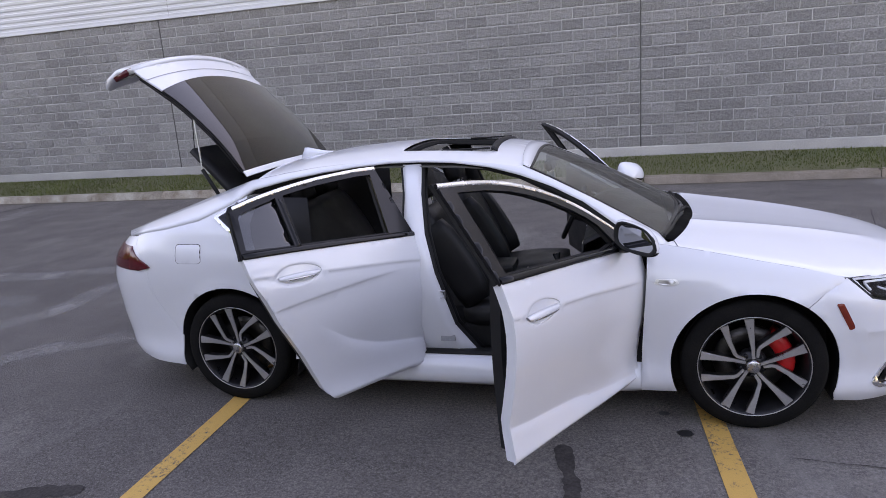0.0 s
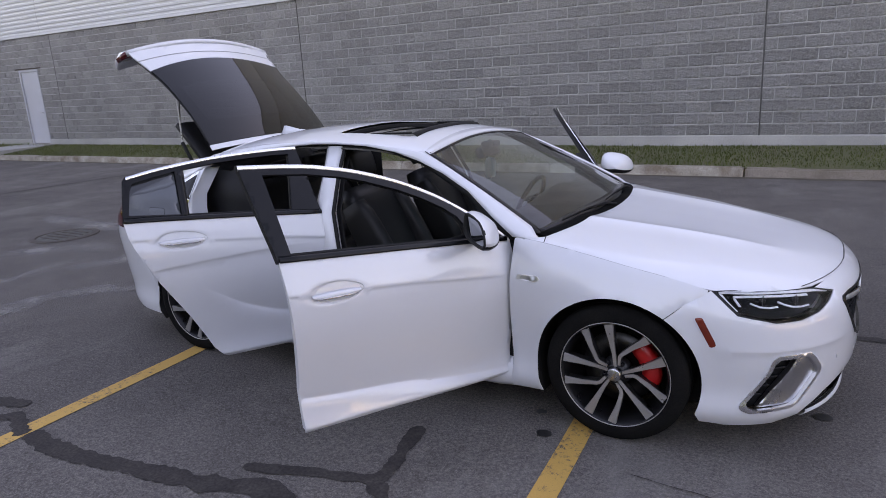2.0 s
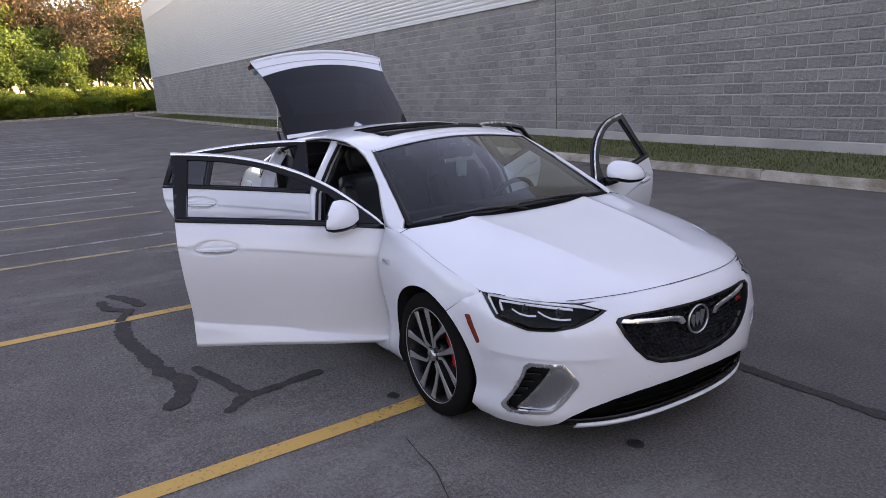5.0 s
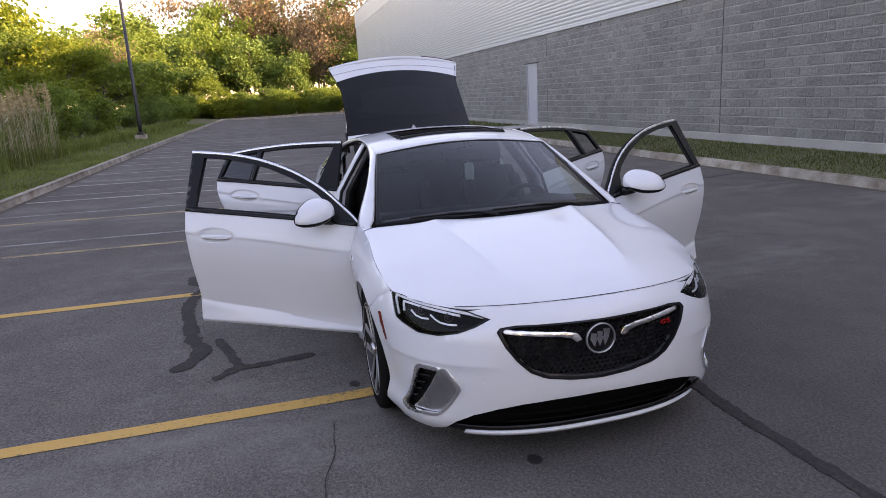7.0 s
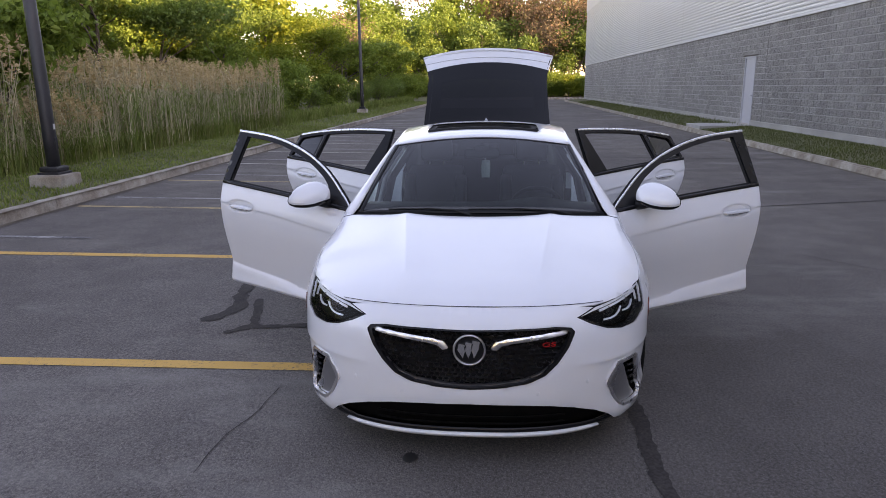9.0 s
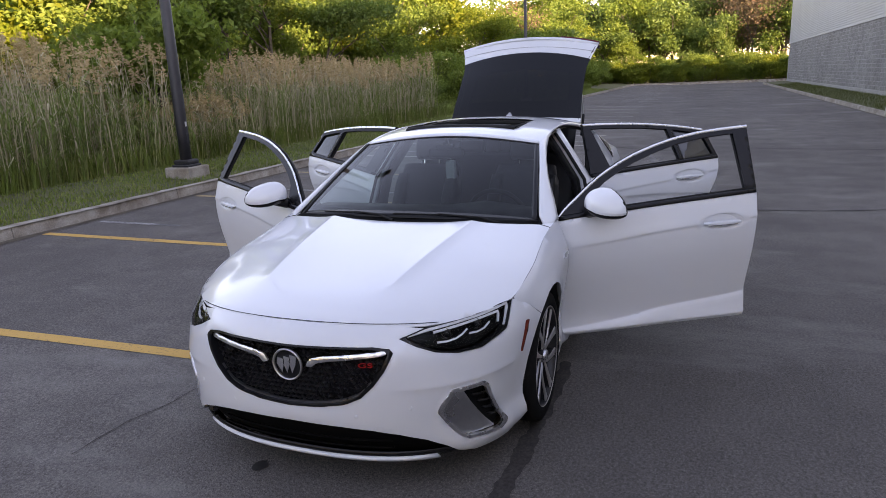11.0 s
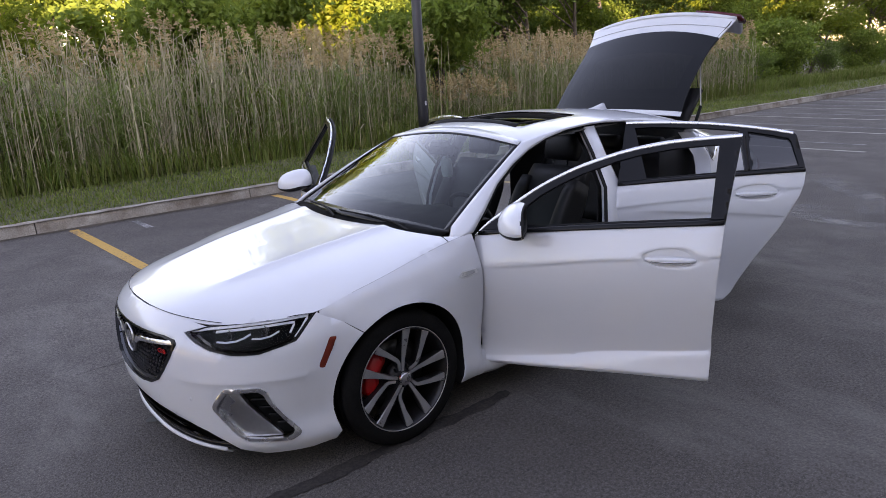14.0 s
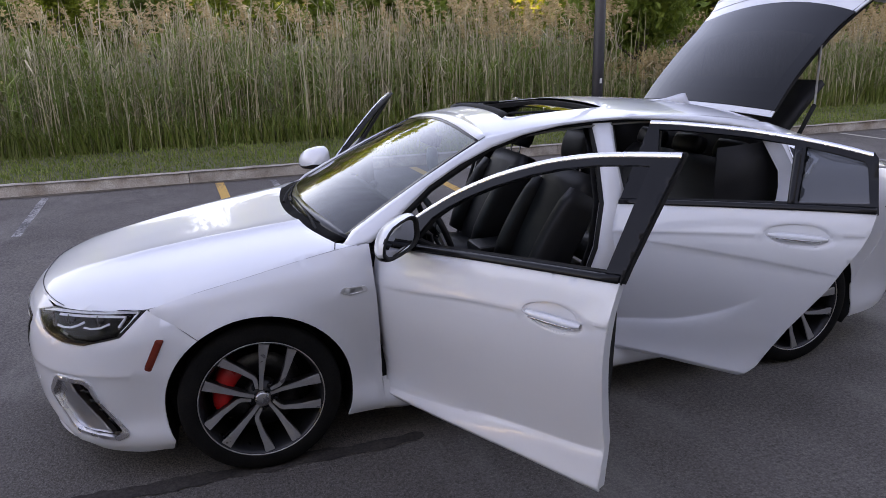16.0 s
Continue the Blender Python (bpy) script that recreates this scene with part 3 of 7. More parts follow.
    solid("wall_west", box(X_WEST, X_WEST + 0.3, WALL_Y + 0.301, 60, 0, 10.2), SIDING, "pale end wall of the building", "wall", kind="structure")
    solid("wall_east", box(X_EAST - 0.3, X_EAST, WALL_Y + 0.301, 60, 0, 10.2), SIDING, "pale end wall of the building", "wall", kind="structure")
    solid("roof", box(X_WEST, X_EAST, WALL_Y, 60, 10.203, 10.4), SEAM, "flat grey roof of the building", "roof", kind="structure")
    # service door
    door = thing("door_1", "closed pale grey steel service door in the block wall", "door", kind="structure")
    part("door_frame", box(DOOR_X0, DOOR_X0 + 0.06, WALL_Y - 0.01, WALL_Y + 0.2, 0.27, DOOR_TOP), DOOR_GREY, door)
    part("door_frame", box(DOOR_X1 - 0.06, DOOR_X1, WALL_Y - 0.01, WALL_Y + 0.2, 0.27, DOOR_TOP), DOOR_GREY, door)
    part("door_frame", box(DOOR_X0 + 0.06, DOOR_X1 - 0.06, WALL_Y - 0.01, WALL_Y + 0.2, DOOR_TOP - 0.06, DOOR_TOP), DOOR_GREY, door)
    leaf = part("door_leaf", box(DOOR_X0 + 0.064, DOOR_X1 - 0.064, WALL_Y + 0.03, WALL_Y + 0.075, 0.29, DOOR_TOP - 0.064, 0.003), DOOR_GREY, door)
    part("handle", tube([(DOOR_X1 - 0.14, WALL_Y + 0.03, 1.28), (DOOR_X1 - 0.14, WALL_Y - 0.03, 1.28), (DOOR_X1 - 0.26, WALL_Y - 0.03, 1.28)], 0.011), STEEL, leaf, "steel lever handle")
    for z in (0.5, 1.4, 2.3):
        part("hinge", tube([(DOOR_X0 + 0.062, WALL_Y + 0.022, z), (DOOR_X0 + 0.062, WALL_Y + 0.022, z + 0.12)], 0.012), STEEL, leaf)
    part("lintel", box(DOOR_X0 - 0.2, DOOR_X1 + 0.2, WALL_Y - 0.012, WALL_Y + 0.008, DOOR_TOP + 0.012, DOOR_TOP + 0.05), IRON, door, "dark steel lintel")
    solid("pavement", box(DOOR_X0 - 0.35, DOOR_X1 + 0.35, 7.165, WALL_Y - 0.04, 0.0, 0.262, 0.012), PLINTH, "pale concrete path from the door to the kerb", "pavement", kind="structure")
    part("threshold", box(DOOR_X0, DOOR_X1, WALL_Y - 0.05, WALL_Y + 0.2, 0.1, 0.268), PLINTH, door)


def lamp_post(x, y, z, label):
    post = thing("lamp_post", label, "lamp post", "lamp posts", at=Matrix.Translation((x, y, z)))
    part("footing", box(-0.26, 0.26, -0.26, 0.26, -0.15, 0.24, 0.025, 2), CONCRETE, post, "square concrete footing")
    bm = box(-0.17, 0.17, -0.17, 0.17, 0.24, 0.275, 0.006)
    part("base_plate", box(-0.15, 0.15, -0.15, 0.15, 0.275, 0.36, 0.03, 2, bm), POLE, post)
    part("pole", tube([(0, 0, 0.27), (0, 0, 0.8), (0, 0, 8.4)], [0.098, 0.096, 0.06], 20), POLE, post, smooth=True)
    part("hand_hole", box(-0.035, 0.035, 0.088, 0.102, 0.62, 0.80, 0.006), POLE, post)
    part("sticker", box(-0.018, 0.018, 0.092, 0.1005, 0.92, 1.0), SIDING, post, "small white label")
    part("arm", tube([(0, 0, 8.3), (0, 0.35, 8.38), (0, 0.8, 8.4)], 0.03), POLE, post, smooth=True)
    part("lamp_head", box(-0.17, 0.17, 0.55, 1.15, 8.36, 8.47, 0.04, 2), POLE, post)
    return post


building()
lamp_post(-6.12, -6.72, 0.22, "black steel lamp post on a square concrete footing in the verge")
lamp_post(-33.5, -7.4, 0.30, "black steel lamp post far along the mown verge")


def manhole(x, y):
    cover = thing("manhole_cover", "rusty round cast-iron manhole cover set in the asphalt", "manhole cover", at=Matrix.Translation((x, y, 0)))
    bm = bmesh.new()
    bmesh.ops.create_circle(bm, cap_ends=True, segments=40, radius=0.32, matrix=Matrix.Translation((0, 0, 0.009)))
    # no real slots: their inner shade is the disc's dark colour
    part("lid", bm, OIL_AND_SLOT_SHADE, cover, "flat dark disc standing for the shade in the slots")
    bm = bmesh.new()
    rings = [[bm.verts.new((r * math.cos(a), r * math.sin(a), z)) for a in [2 * math.pi * i / 40 for i in range(40)]] for r, z in ((0.33, 0.004), (0.335, 0.012), (0.40, 0.012), (0.41, 0.002))]
    for p, q in zip(rings, rings[1:]):
        for k in range(40):
            bm.faces.new((p[k], p[(k + 1) % 40], q[(k + 1) % 40], q[k]))
    part("frame_ring", bm, IRON, cover)
    for r in (-0.2, -0.1, 0, 0.1, 0.2):
        part("rib", box(-0.26 + abs(r) * 0.4, 0.26 - abs(r) * 0.4, r - 0.012, r + 0.012, 0.008, 0.0145), IRON, cover)


manhole(-7.63, 1.07)


# ---- planting ----
def reeds(x0, x1, y0, y1, count, seed):
    rnd = random.Random(seed)
    sv, sf, lv, lf, pv, pf = [], [], [], [], [], []
    for _ in range(count):
        x, y = rnd.uniform(x0, x1), y0 + (y1 - y0) * rnd.random() ** 1.15
        clump = noise.noise((x * 0.35, y * 0.5, 1.7))
        old = rnd.random() < 0.54 + 0.25 * clump
        h = (rnd.uniform(1.55, 2.3) if old else rnd.uniform(0.9, 1.8)) * (1 + 0.18 * clump)
        h *= 1 - 0.14 * smooth01((-x - 7.0) / 4.0)
        if math.hypot(x + 8.9, y + 9.0) < 1.5:  # kept short under the young tree
            h *= 0.5
        z = height_on(VERGE_S, y)
        lean, a = rnd.gauss(0, 0.13) + (0.5 if rnd.random() < 0.025 else 0), rnd.random() * 6.283
        tx, ty = x + h * lean * math.cos(a), y + h * lean * math.sin(a)
        w = rnd.uniform(0.0045, 0.008)
        v, f = (sv, sf) if old else (lv, lf)
        b = len(v)
        for s in (0.0, 0.5, 1.0):
            cx, cy, cz = x + (tx - x) * s * s, y + (ty - y) * s * s, z + h * s
            ww = w * (1.15 - 0.6 * s)
            v += [(cx - ww, cy - ww * 0.3, cz), (cx + ww, cy - ww * 0.3, cz), (cx, cy + ww, cz)]
        for i in (0, 3):
            for k in range(3):
                f.append((b + i + k, b + i + (k + 1) % 3, b + i + 3 + (k + 1) % 3, b + i + 3 + k))
        for _ in range(rnd.randint(2, 4) if old else rnd.randint(4, 7)):
            s = rnd.uniform(0.2, 0.95)
            cx, cy, cz = x + (tx - x) * s * s, y + (ty - y) * s * s, z + h * s
            l, q = rnd.uniform(0.22, 0.5), rnd.random() * 6.283
            dx, dy, wd = math.cos(q), math.sin(q), rnd.uniform(0.007, 0.014)
            up = rnd.uniform(0.2, 0.9)
            v, f = (sv, sf) if old and rnd.random() < 0.6 else (lv, lf)
            b = len(v)
            v += [(cx - dy * wd * 0.5, cy + dx * wd * 0.5, cz), (cx + dy * wd * 0.5, cy - dx * wd * 0.5, cz),
                  (cx + dx * l * 0.5 + dy * wd, cy + dy * l * 0.5 - dx * wd, cz + l * up * 0.6), (cx + dx * l * 0.5 - dy * wd, cy + dy * l * 0.5 + dx * wd, cz + l * up * 0.6),
                  (cx + dx * l, cy + dy * l, cz + l * up * 0.55)]
            f += [(b, b + 1, b + 2, b + 3), (b + 3, b + 2, b + 4)]
        if old and rnd.random() < (0.6 if x < -5 else 0.22):
            for _ in range(rnd.randint(24, 36)):
                s = rnd.random()
                q, l = rnd.random() * 6.283, rnd.uniform(0.05, 0.13) * (1.1 - 0.7 * s)
                px, py, pz = tx + 0.07 * s, ty, z + h - 0.08 + 0.30 * s
                b = len(pv)
                pv += [(px, py, pz), (px + l * math.cos(q), py + l * math.sin(q), pz + rnd.uniform(-0.02, 0.05)), (px + l * 0.45 * math.cos(q + 0.3), py + l * 0.45 * math.sin(q + 0.3), pz + 0.035)]
                pf.append((b, b + 1, b + 2))
    bed = thing("reed_bed", "tall dry and green reeds with buff plumes behind the verge", "reeds", kind="stuff")
    for n_, v, f, m in (("stalks", sv, sf, REED), ("blades", lv, lf, REED_LEAF), ("plumes", pv, pf, PLUME)):
        part(n_, raw_mesh(n_, v, f, m), m, bed)["kind"] = "stuff"


def tree(name, label, height, spread, base, leaves, size, material, seed, category="tree", trunks=1, bare=0.0, thick=0.016):
    """A tapered trunk with forking limbs, and a crown of leaves in uneven clumps at the ends of the twigs."""
    rnd = random.Random(seed)
    root = thing(name, label, category, "trees and shrubs")
    wood, tips = bmesh.new(), []

    def grow(p, d, length, r, level):
        n_ = 3 if level < 2 else 2
        pts, rad = [p], [r]
        for i in range(n_):
            d = (d + Vector((rnd.gauss(0, 0.16), rnd.gauss(0, 0.16), rnd.gauss(0.05, 0.08)))).normalized()
            pts.append(pts[-1] + d * length / n_)
            rad.append(r * (1 - 0.5 * (i + 1) / n_))
        tube(pts, rad, (7, 4, 3, 3)[level], wood, cap=False)
        if level >= 3:
            tips.append(pts[-1])
            tips.append(pts[-2])
            return
        if level >= 2:
            tips.append(pts[-1])
        for _ in range(rnd.randint(3, 4) if level else rnd.randint(4, 6)):
            s = rnd.uniform(0.35 if level else base, 1.0)
            i = min(n_ - 1, int(s * n_))
            q = pts[i].lerp(pts[i + 1], s * n_ - i)
            a = rnd.random() * 6.283
            out = Vector((math.cos(a) * spread, math.sin(a) * spread, rnd.uniform(0.15, 0.8)))
            grow(q, (out + d * 0.5).normalized(), length * rnd.uniform(0.42, 0.62), rad[i] * 0.55, level + 1)

    for _ in range(trunks):
        a = rnd.random() * 6.283
        off = Vector((math.cos(a), math.sin(a), 0)) * (0.25 if trunks > 1 else 0)
        grow(off + Vector((0, 0, -0.2)), (Vector((0, 0, 1)) + off * 0.9).normalized(), height * (0.62 if trunks == 1 else 0.5), height * thick * (1 if trunks == 1 else 0.5), 0)
    part("trunk", wood, BARK, root, "rough brown bark", smooth=True)
    v, f = [], []
    tips = [t for t in tips if rnd.random() > max(bare, 0.28 if category == "tree" and size < 0.33 else 0.0)]
    weight = [rnd.uniform(0.3, 1.7) for _ in tips]
    picks = rnd.choices(tips, weight, k=leaves)
    for t in picks:
        s = 0.052 * height + 0.10
        p = t + Vector((rnd.gauss(0, s), rnd.gauss(0, s), rnd.gauss(-0.02, s * 0.5)))
        if p.z < 0.05:
            continue
        nrm = Vector((rnd.gauss(0, 1), rnd.gauss(0, 1), rnd.gauss(0.7, 0.8))).normalized()
        u = nrm.orthogonal().normalized()
        u = Matrix.Rotation(rnd.random() * 6.283, 3, nrm) @ u
        w = nrm.cross(u)
        l = size * rnd.uniform(0.6, 1.3)
        b = len(v)
        v += [p, p + u * l * 0.5 + w * l * 0.3 + nrm * l * 0.06, p + u * l - nrm * l * 0.12, p + u * l * 0.5 - w * l * 0.3 + nrm * l * 0.06]
        f += [(b, b + 1, b + 2, b + 3)]
    part("crown", raw_mesh("crown", v, f, material), material, root, "loose leafy crown")
    return root


reeds(-21.5, 11, -7.85, -11.8, 6300, 11)
placed = set()
_kinds = {
    "ash": tree("ash_tree", "leafy green tree with an uneven crown behind the reeds", 9.0, 1.0, 0.3, 7600, 0.235, LEAF_A, 21),
    "elm": tree("elm_tree", "dark green broad-leaved tree in the wood's edge", 10.5, 1.1, 0.3, 6000, 0.31, LEAF_B, 22),
    "maple": tree("maple_tree", "yellow-green young maple lit by evening sun", 8.5, 1.05, 0.28, 7600, 0.235, LEAF_C, 23),
    "shrub": tree("shrub", "dense green shrub among the reeds", 4.2, 1.2, 0.05, 5600, 0.18, LEAF_A, 24, "shrub", 4),
    "willow": tree("willow_shrub", "grey-green willow shrub with small leaves", 4.6, 0.9, 0.05, 7000, 0.115, LEAF_B, 25, "shrub", 4),
    "sumac": tree("sumac_shrub", "bright yellow-green sumac shrub with large leaves", 4.4, 1.3, 0.05, 4600, 0.29, LEAF_C, 26, "shrub", 4),
    "young_ash": tree("young_ash_tree", "young small-leaved green tree standing among the reeds", 4.8, 0.62, 0.14, 15000, 0.15, LEAF_A, 28),
    "bare": tree("bare_tree", "thin half-bare brown tree at the wood's edge", 12.0, 0.7, 0.3, 3000, 0.24, LEAF_D, 27, "tree", 2, 0.5, 0.018),
}


def set_out(spots, rnd):
    for x, y, k, s in spots:
        if x > -9.5 and y < -14 and s > 0.69:
            s *= 0.72
        z = height_on(VERGE_S, y) if y < -6.1 else 0.2
        m = Matrix.Translation((x, y, z - 0.05)) @ Matrix.Rotation(rnd.random() * 6.283, 4, "Z") @ Matrix.Diagonal((s * rnd.uniform(0.9, 1.15), s * rnd.uniform(0.9, 1.15), s * rnd.uniform(0.92, 1.1), 1))
        if k in placed:
            copy_thing(_kinds[k], m)
        else:
            _kinds[k].matrix_world = m
            placed.add(k)


_kinds["far_ash"] = tree("ash_tree", "leafy green tree deep in the wood", 9.5, 1.0, 0.2, 5600, 0.37, LEAF_A, 41)
_kinds["far_elm"] = tree("elm_tree", "dark green broad-leaved tree deep in the wood", 11.0, 1.1, 0.2, 5600, 0.39, LEAF_B, 42)
_kinds["far_maple"] = tree("maple_tree", "yellow-green maple catching the low sun", 10.0, 1.05, 0.2, 5600, 0.37, LEAF_C, 43)
_r = random.Random(31)
_spots = []
for i in range(22):  # shrubs just behind the reeds
    _spots.append((-27 + 1.9 * i + _r.uniform(-0.6, 0.6), -12.7 + _r.uniform(-0.5, 0.5), _r.choice(["shrub", "shrub", "shrub", "sumac"]), _r.uniform(0.55, 0.85) * (0.72 if i > 8 and i % 2 else 1.0)))
for i in range(5):  # sprigs inside the reeds
    _spots.append((-3.2 + 2.6 * i + _r.uniform(-0.5, 0.5), -10.0 + _r.uniform(-0.5, 0.4), _r.choice(["sumac", "shrub"]), 0.45))
for i in [k for k in range(19) if k < 8 or k % 2]:  # trees behind
    _spots.append((-30 + 2.5 * i + _r.uniform(-0.8, 0.8), -15.6 + _r.uniform(-1.0, 0.8), _r.choice(["elm", "elm", "ash"] if -27 < -30 + 2.5 * i < -14 else ["ash", "maple", "maple", "ash"]), _r.uniform(0.7, 0.95)))
for i in range(22):
    _spots.append((-40 + 2.7 * i + _r.uniform(-1, 1), -20 + _r.uniform(-1.6, 1.6), _r.choice(["far_maple", "far_maple", "far_ash"] if i > 9 else ["far_elm", "far_maple", "far_ash"]), _r.uniform(0.62, 0.85)))
for i in range(18):
    _spots.append((-60 + 4.6 * i + _r.uniform(-1, 1), -27 + _r.uniform(-2, 2), _r.choice(["far_elm", "far_maple", "far_ash"]), _r.uniform(0.8, 1.05)))
for i in [k for k in range(23) if k < 11 or k > 14]:  # low growth under the trees
    _spots.append((-36 + 2.2 * i + _r.uniform(-0.5, 0.5), -17.9 + _r.uniform(-0.4, 0.4), _r.choice(["far_elm", "far_ash"]), _r.uniform(0.55, 0.68)))
for i in range(17):  # low growth closing the far end
    _spots.append((-85.5 + _r.uniform(-0.6, 0.6), -14 + 2.7 * i, _r.choice(["far_elm", "far_ash"]), _r.uniform(0.42, 0.55)))
for i in range(5):  # shrubs take over from the reeds
    _spots.append((-21.6 - 1.3 * i, -9.4 + _r.uniform(-0.6, 0.4), ["willow", "shrub", "willow", "shrub", "willow"][i], _r.uniform(0.6, 0.85)))
for i in range(24):  # bushes closing the gaps at the far end
    _spots.append((-83.6 + _r.uniform(-0.5, 0.5), -12 + 1.55 * i, _r.choice(["shrub", "willow"]), _r.uniform(0.5, 0.68)))
for i in range(24):  # dense willows low down
    _spots.append((-84.8 + _r.uniform(-0.4, 0.4), -10 + 1.35 * i, "willow", _r.uniform(0.85, 1.1)))
for i in range(24):  # a taller hedge behind them
    _spots.append((-86.6 + _r.uniform(-0.5, 0.5), -12 + 1.55 * i, _r.choice(["shrub", "sumac"]), _r.uniform(1.0, 1.25)))
for i in range(24):  # the wood's edge further along the kerb
    _spots.append((-27 - 2.35 * i + _r.uniform(-0.8, 0.8), -9.7 + _r.uniform(-0.9, 0.5), _r.choice(["willow", "willow", "willow", "shrub"]), _r.uniform(0.8, 1.15)))
for i in range(20):
    _spots.append((-29 - 3.0 * i + _r.uniform(-1, 1), -13.5 + _r.uniform(-1.3, 1.3), _r.choice(["ash", "far_maple", "maple", "far_ash"]), _r.uniform(0.75, 1.0)))
for i in range(22):  # closing the far end
    _spots.append((-82.5 + _r.uniform(-1.2, 1.0), -12 + 1.9 * i, _r.choice(["sumac", "sumac", "shrub", "sumac"]), _r.uniform(0.95, 1.35)))
for i in range(13):
    _spots.append((-88 + _r.uniform(-1.5, 1.5), -16 + 3.2 * i, _r.choice(["bare", "far_elm", "far_elm"] if i > 6 else ["far_elm", "far_ash", "far_elm"]), _r.uniform(1.1, 1.45)))
for i in range(12):
    _spots.append((-98 + _r.uniform(-2, 2), -18 + 4.2 * i, _r.choice(["bare", "bare", "far_elm"] if i > 5 else ["far_elm", "far_elm", "far_ash"]), _r.uniform(1.5, 1.9)))
for i in range(13):  # the tall wood closes up towards the building
    _spots.append((-103 + _r.uniform(-1.5, 1.5), -13 + 2.7 * i, _r.choice(["bare", "far_elm", "far_elm"]), _r.uniform(1.35, 1.75)))
for i in range(9):
    _spots.append((-108 + _r.uniform(-2, 2), -24 + 4.4 * i, _r.choice(["far_elm", "far_ash", "bare"]), _r.uniform(1.7, 2.1)))
for i in range(11):  # unseen trees added behind the camera to cut the sky light from the east
    _spots.append((25.5 + _r.uniform(-0.8, 0.8), -26 + 3.1 * i, _r.choice(["far_elm", "far_ash", "far_ash"]), _r.uniform(0.58, 0.8)))
    _spots.append((22.8 + _r.uniform(-0.5, 0.5), -24 + 3.1 * i, _r.choice(["far_elm", "far_ash"]), _r.uniform(0.4, 0.55)))
_spots += [(-15.5, -12.6, "elm", 0.56), (-18.2, -12.9, "elm", 0.6), (-20.6, -12.4, "elm", 0.52), (-52.0, -21.0, "elm", 1.0), (-46.0, -11.5, "bare", 0.6)]
set_out(_spots, _r)
set_out([(-9.2, -9.6, "young_ash", 1.0), (-4.6, -13.6, "young_ash", 1.2), (-5.2, -12.2, "shrub", 0.9), (-3.7, -12.4, "shrub", 0.85), (-4.6, -10.2, "sumac", 0.62)], random.Random(77))
assert placed == set(_kinds)


# ---- the car: x ahead from the front axle, y to its left, z up ----
PAINT = paint_material()
BLACK_GLOSS = surface("gloss_black_trim", (0.008, 0.008, 0.009), (0.012, 0.012, 0.013), 0.18, big=4, fine=60, grain=0.05, bump=0.0, rough_var=0.04, spec=0.2)
SATIN_DARK = surface("dark_satin_chrome", (0.16, 0.16, 0.17), (0.20, 0.20, 0.21), 0.34, 0.9, big=6, fine=60, grain=0.04, bump=0.02)
MESH_BLACK = surface("satin_black_mesh", (0.022, 0.022, 0.024), (0.032, 0.032, 0.035), 0.28, big=7, fine=120, bump=0.0, spec=0.8)
BLACK_DEEP = surface("deep_black_plastic", (0.003, 0.003, 0.003), (0.005, 0.005, 0.005), 0.8, big=7, fine=120, bump=0.1, spec=0.05)
BLACK_MATT = surface("black_rubber", (0.013, 0.013, 0.013), (0.020, 0.020, 0.020), 0.75, big=7, fine=120, bump=0.2, spec=0.2)
TYRE = surface("tyre_rubber", (0.0075, 0.0075, 0.0075), (0.013, 0.0125, 0.012), 0.9, big=9, fine=140, grain=0.2, bump=0.35, spec=0.06)
CHROME = surface("chrome", (0.72, 0.72, 0.73), (0.78, 0.78, 0.79), 0.10, 1.0, big=6, fine=40, grain=0.03, bump=0.01, rough_var=0.03)
SATIN = surface("satin_silver", (0.50, 0.50, 0.51), (0.57, 0.57, 0.58), 0.32, 1.0, big=6, fine=60, grain=0.04, bump=0.02)
ALLOY = surface("machined_alloy", (0.36, 0.355, 0.35), (0.43, 0.425, 0.42), 0.36, 0.6, big=8, fine=160, grain=0.08, bump=0.04)
ALLOY_DARK = surface("dark_grey_alloy", (0.018, 0.018, 0.020), (0.030, 0.030, 0.032), 0.35, 0.5, big=8, fine=120)
DISC = surface("brake_disc_steel", (0.05, 0.048, 0.046), (0.085, 0.082, 0.08), 0.42, 1.0, big=20, fine=160)
RED_PAINT = surface("red_caliper_paint", (0.50, 0.012, 0.012), (0.58, 0.02, 0.018), 0.32, big=9, fine=90, grain=0.05)
AMBER = surface("amber_reflector", (0.17, 0.020, 0.011), (0.21, 0.028, 0.013), 0.18, big=30, fine=260, bump=0.3)
TAIL_RED = surface("red_lamp_lens", (0.075, 0.004, 0.008), (0.11, 0.007, 0.011), 0.10, big=14, fine=200, bump=0.1)
LEATHER = surface("black_leather", (0.007, 0.007, 0.008), (0.012, 0.0115, 0.0115), 0.5, big=5, fine=160, grain=0.15, bump=0.35, depth=0.002, spec=0.3)
DASH = surface("dark_soft_plastic", (0.009, 0.009, 0.010), (0.014, 0.014, 0.015), 0.6, big=5, fine=220, grain=0.12, bump=0.3, spec=0.3)
LINING = surface("grey_headlining", (0.10, 0.098, 0.093), (0.13, 0.128, 0.12), 0.95, big=3, fine=300, bump=0.2)
CARPET = surface("black_carpet", (0.012, 0.012, 0.012), (0.018, 0.018, 0.018), 0.98, big=4, fine=300, grain=0.3, bump=0.5)
CLOTH = surface("white_cloth", (0.62, 0.61, 0.58), (0.70, 0.69, 0.66), 0.9, big=6, fine=250, bump=0.3)
SCREEN_GLASS = glass_material("windscreen_glass", (0.44, 0.55, 0.54), 0.0, 1.30)
TINT_GLASS = glass_material("tinted_glass", (0.10, 0.11, 0.12))
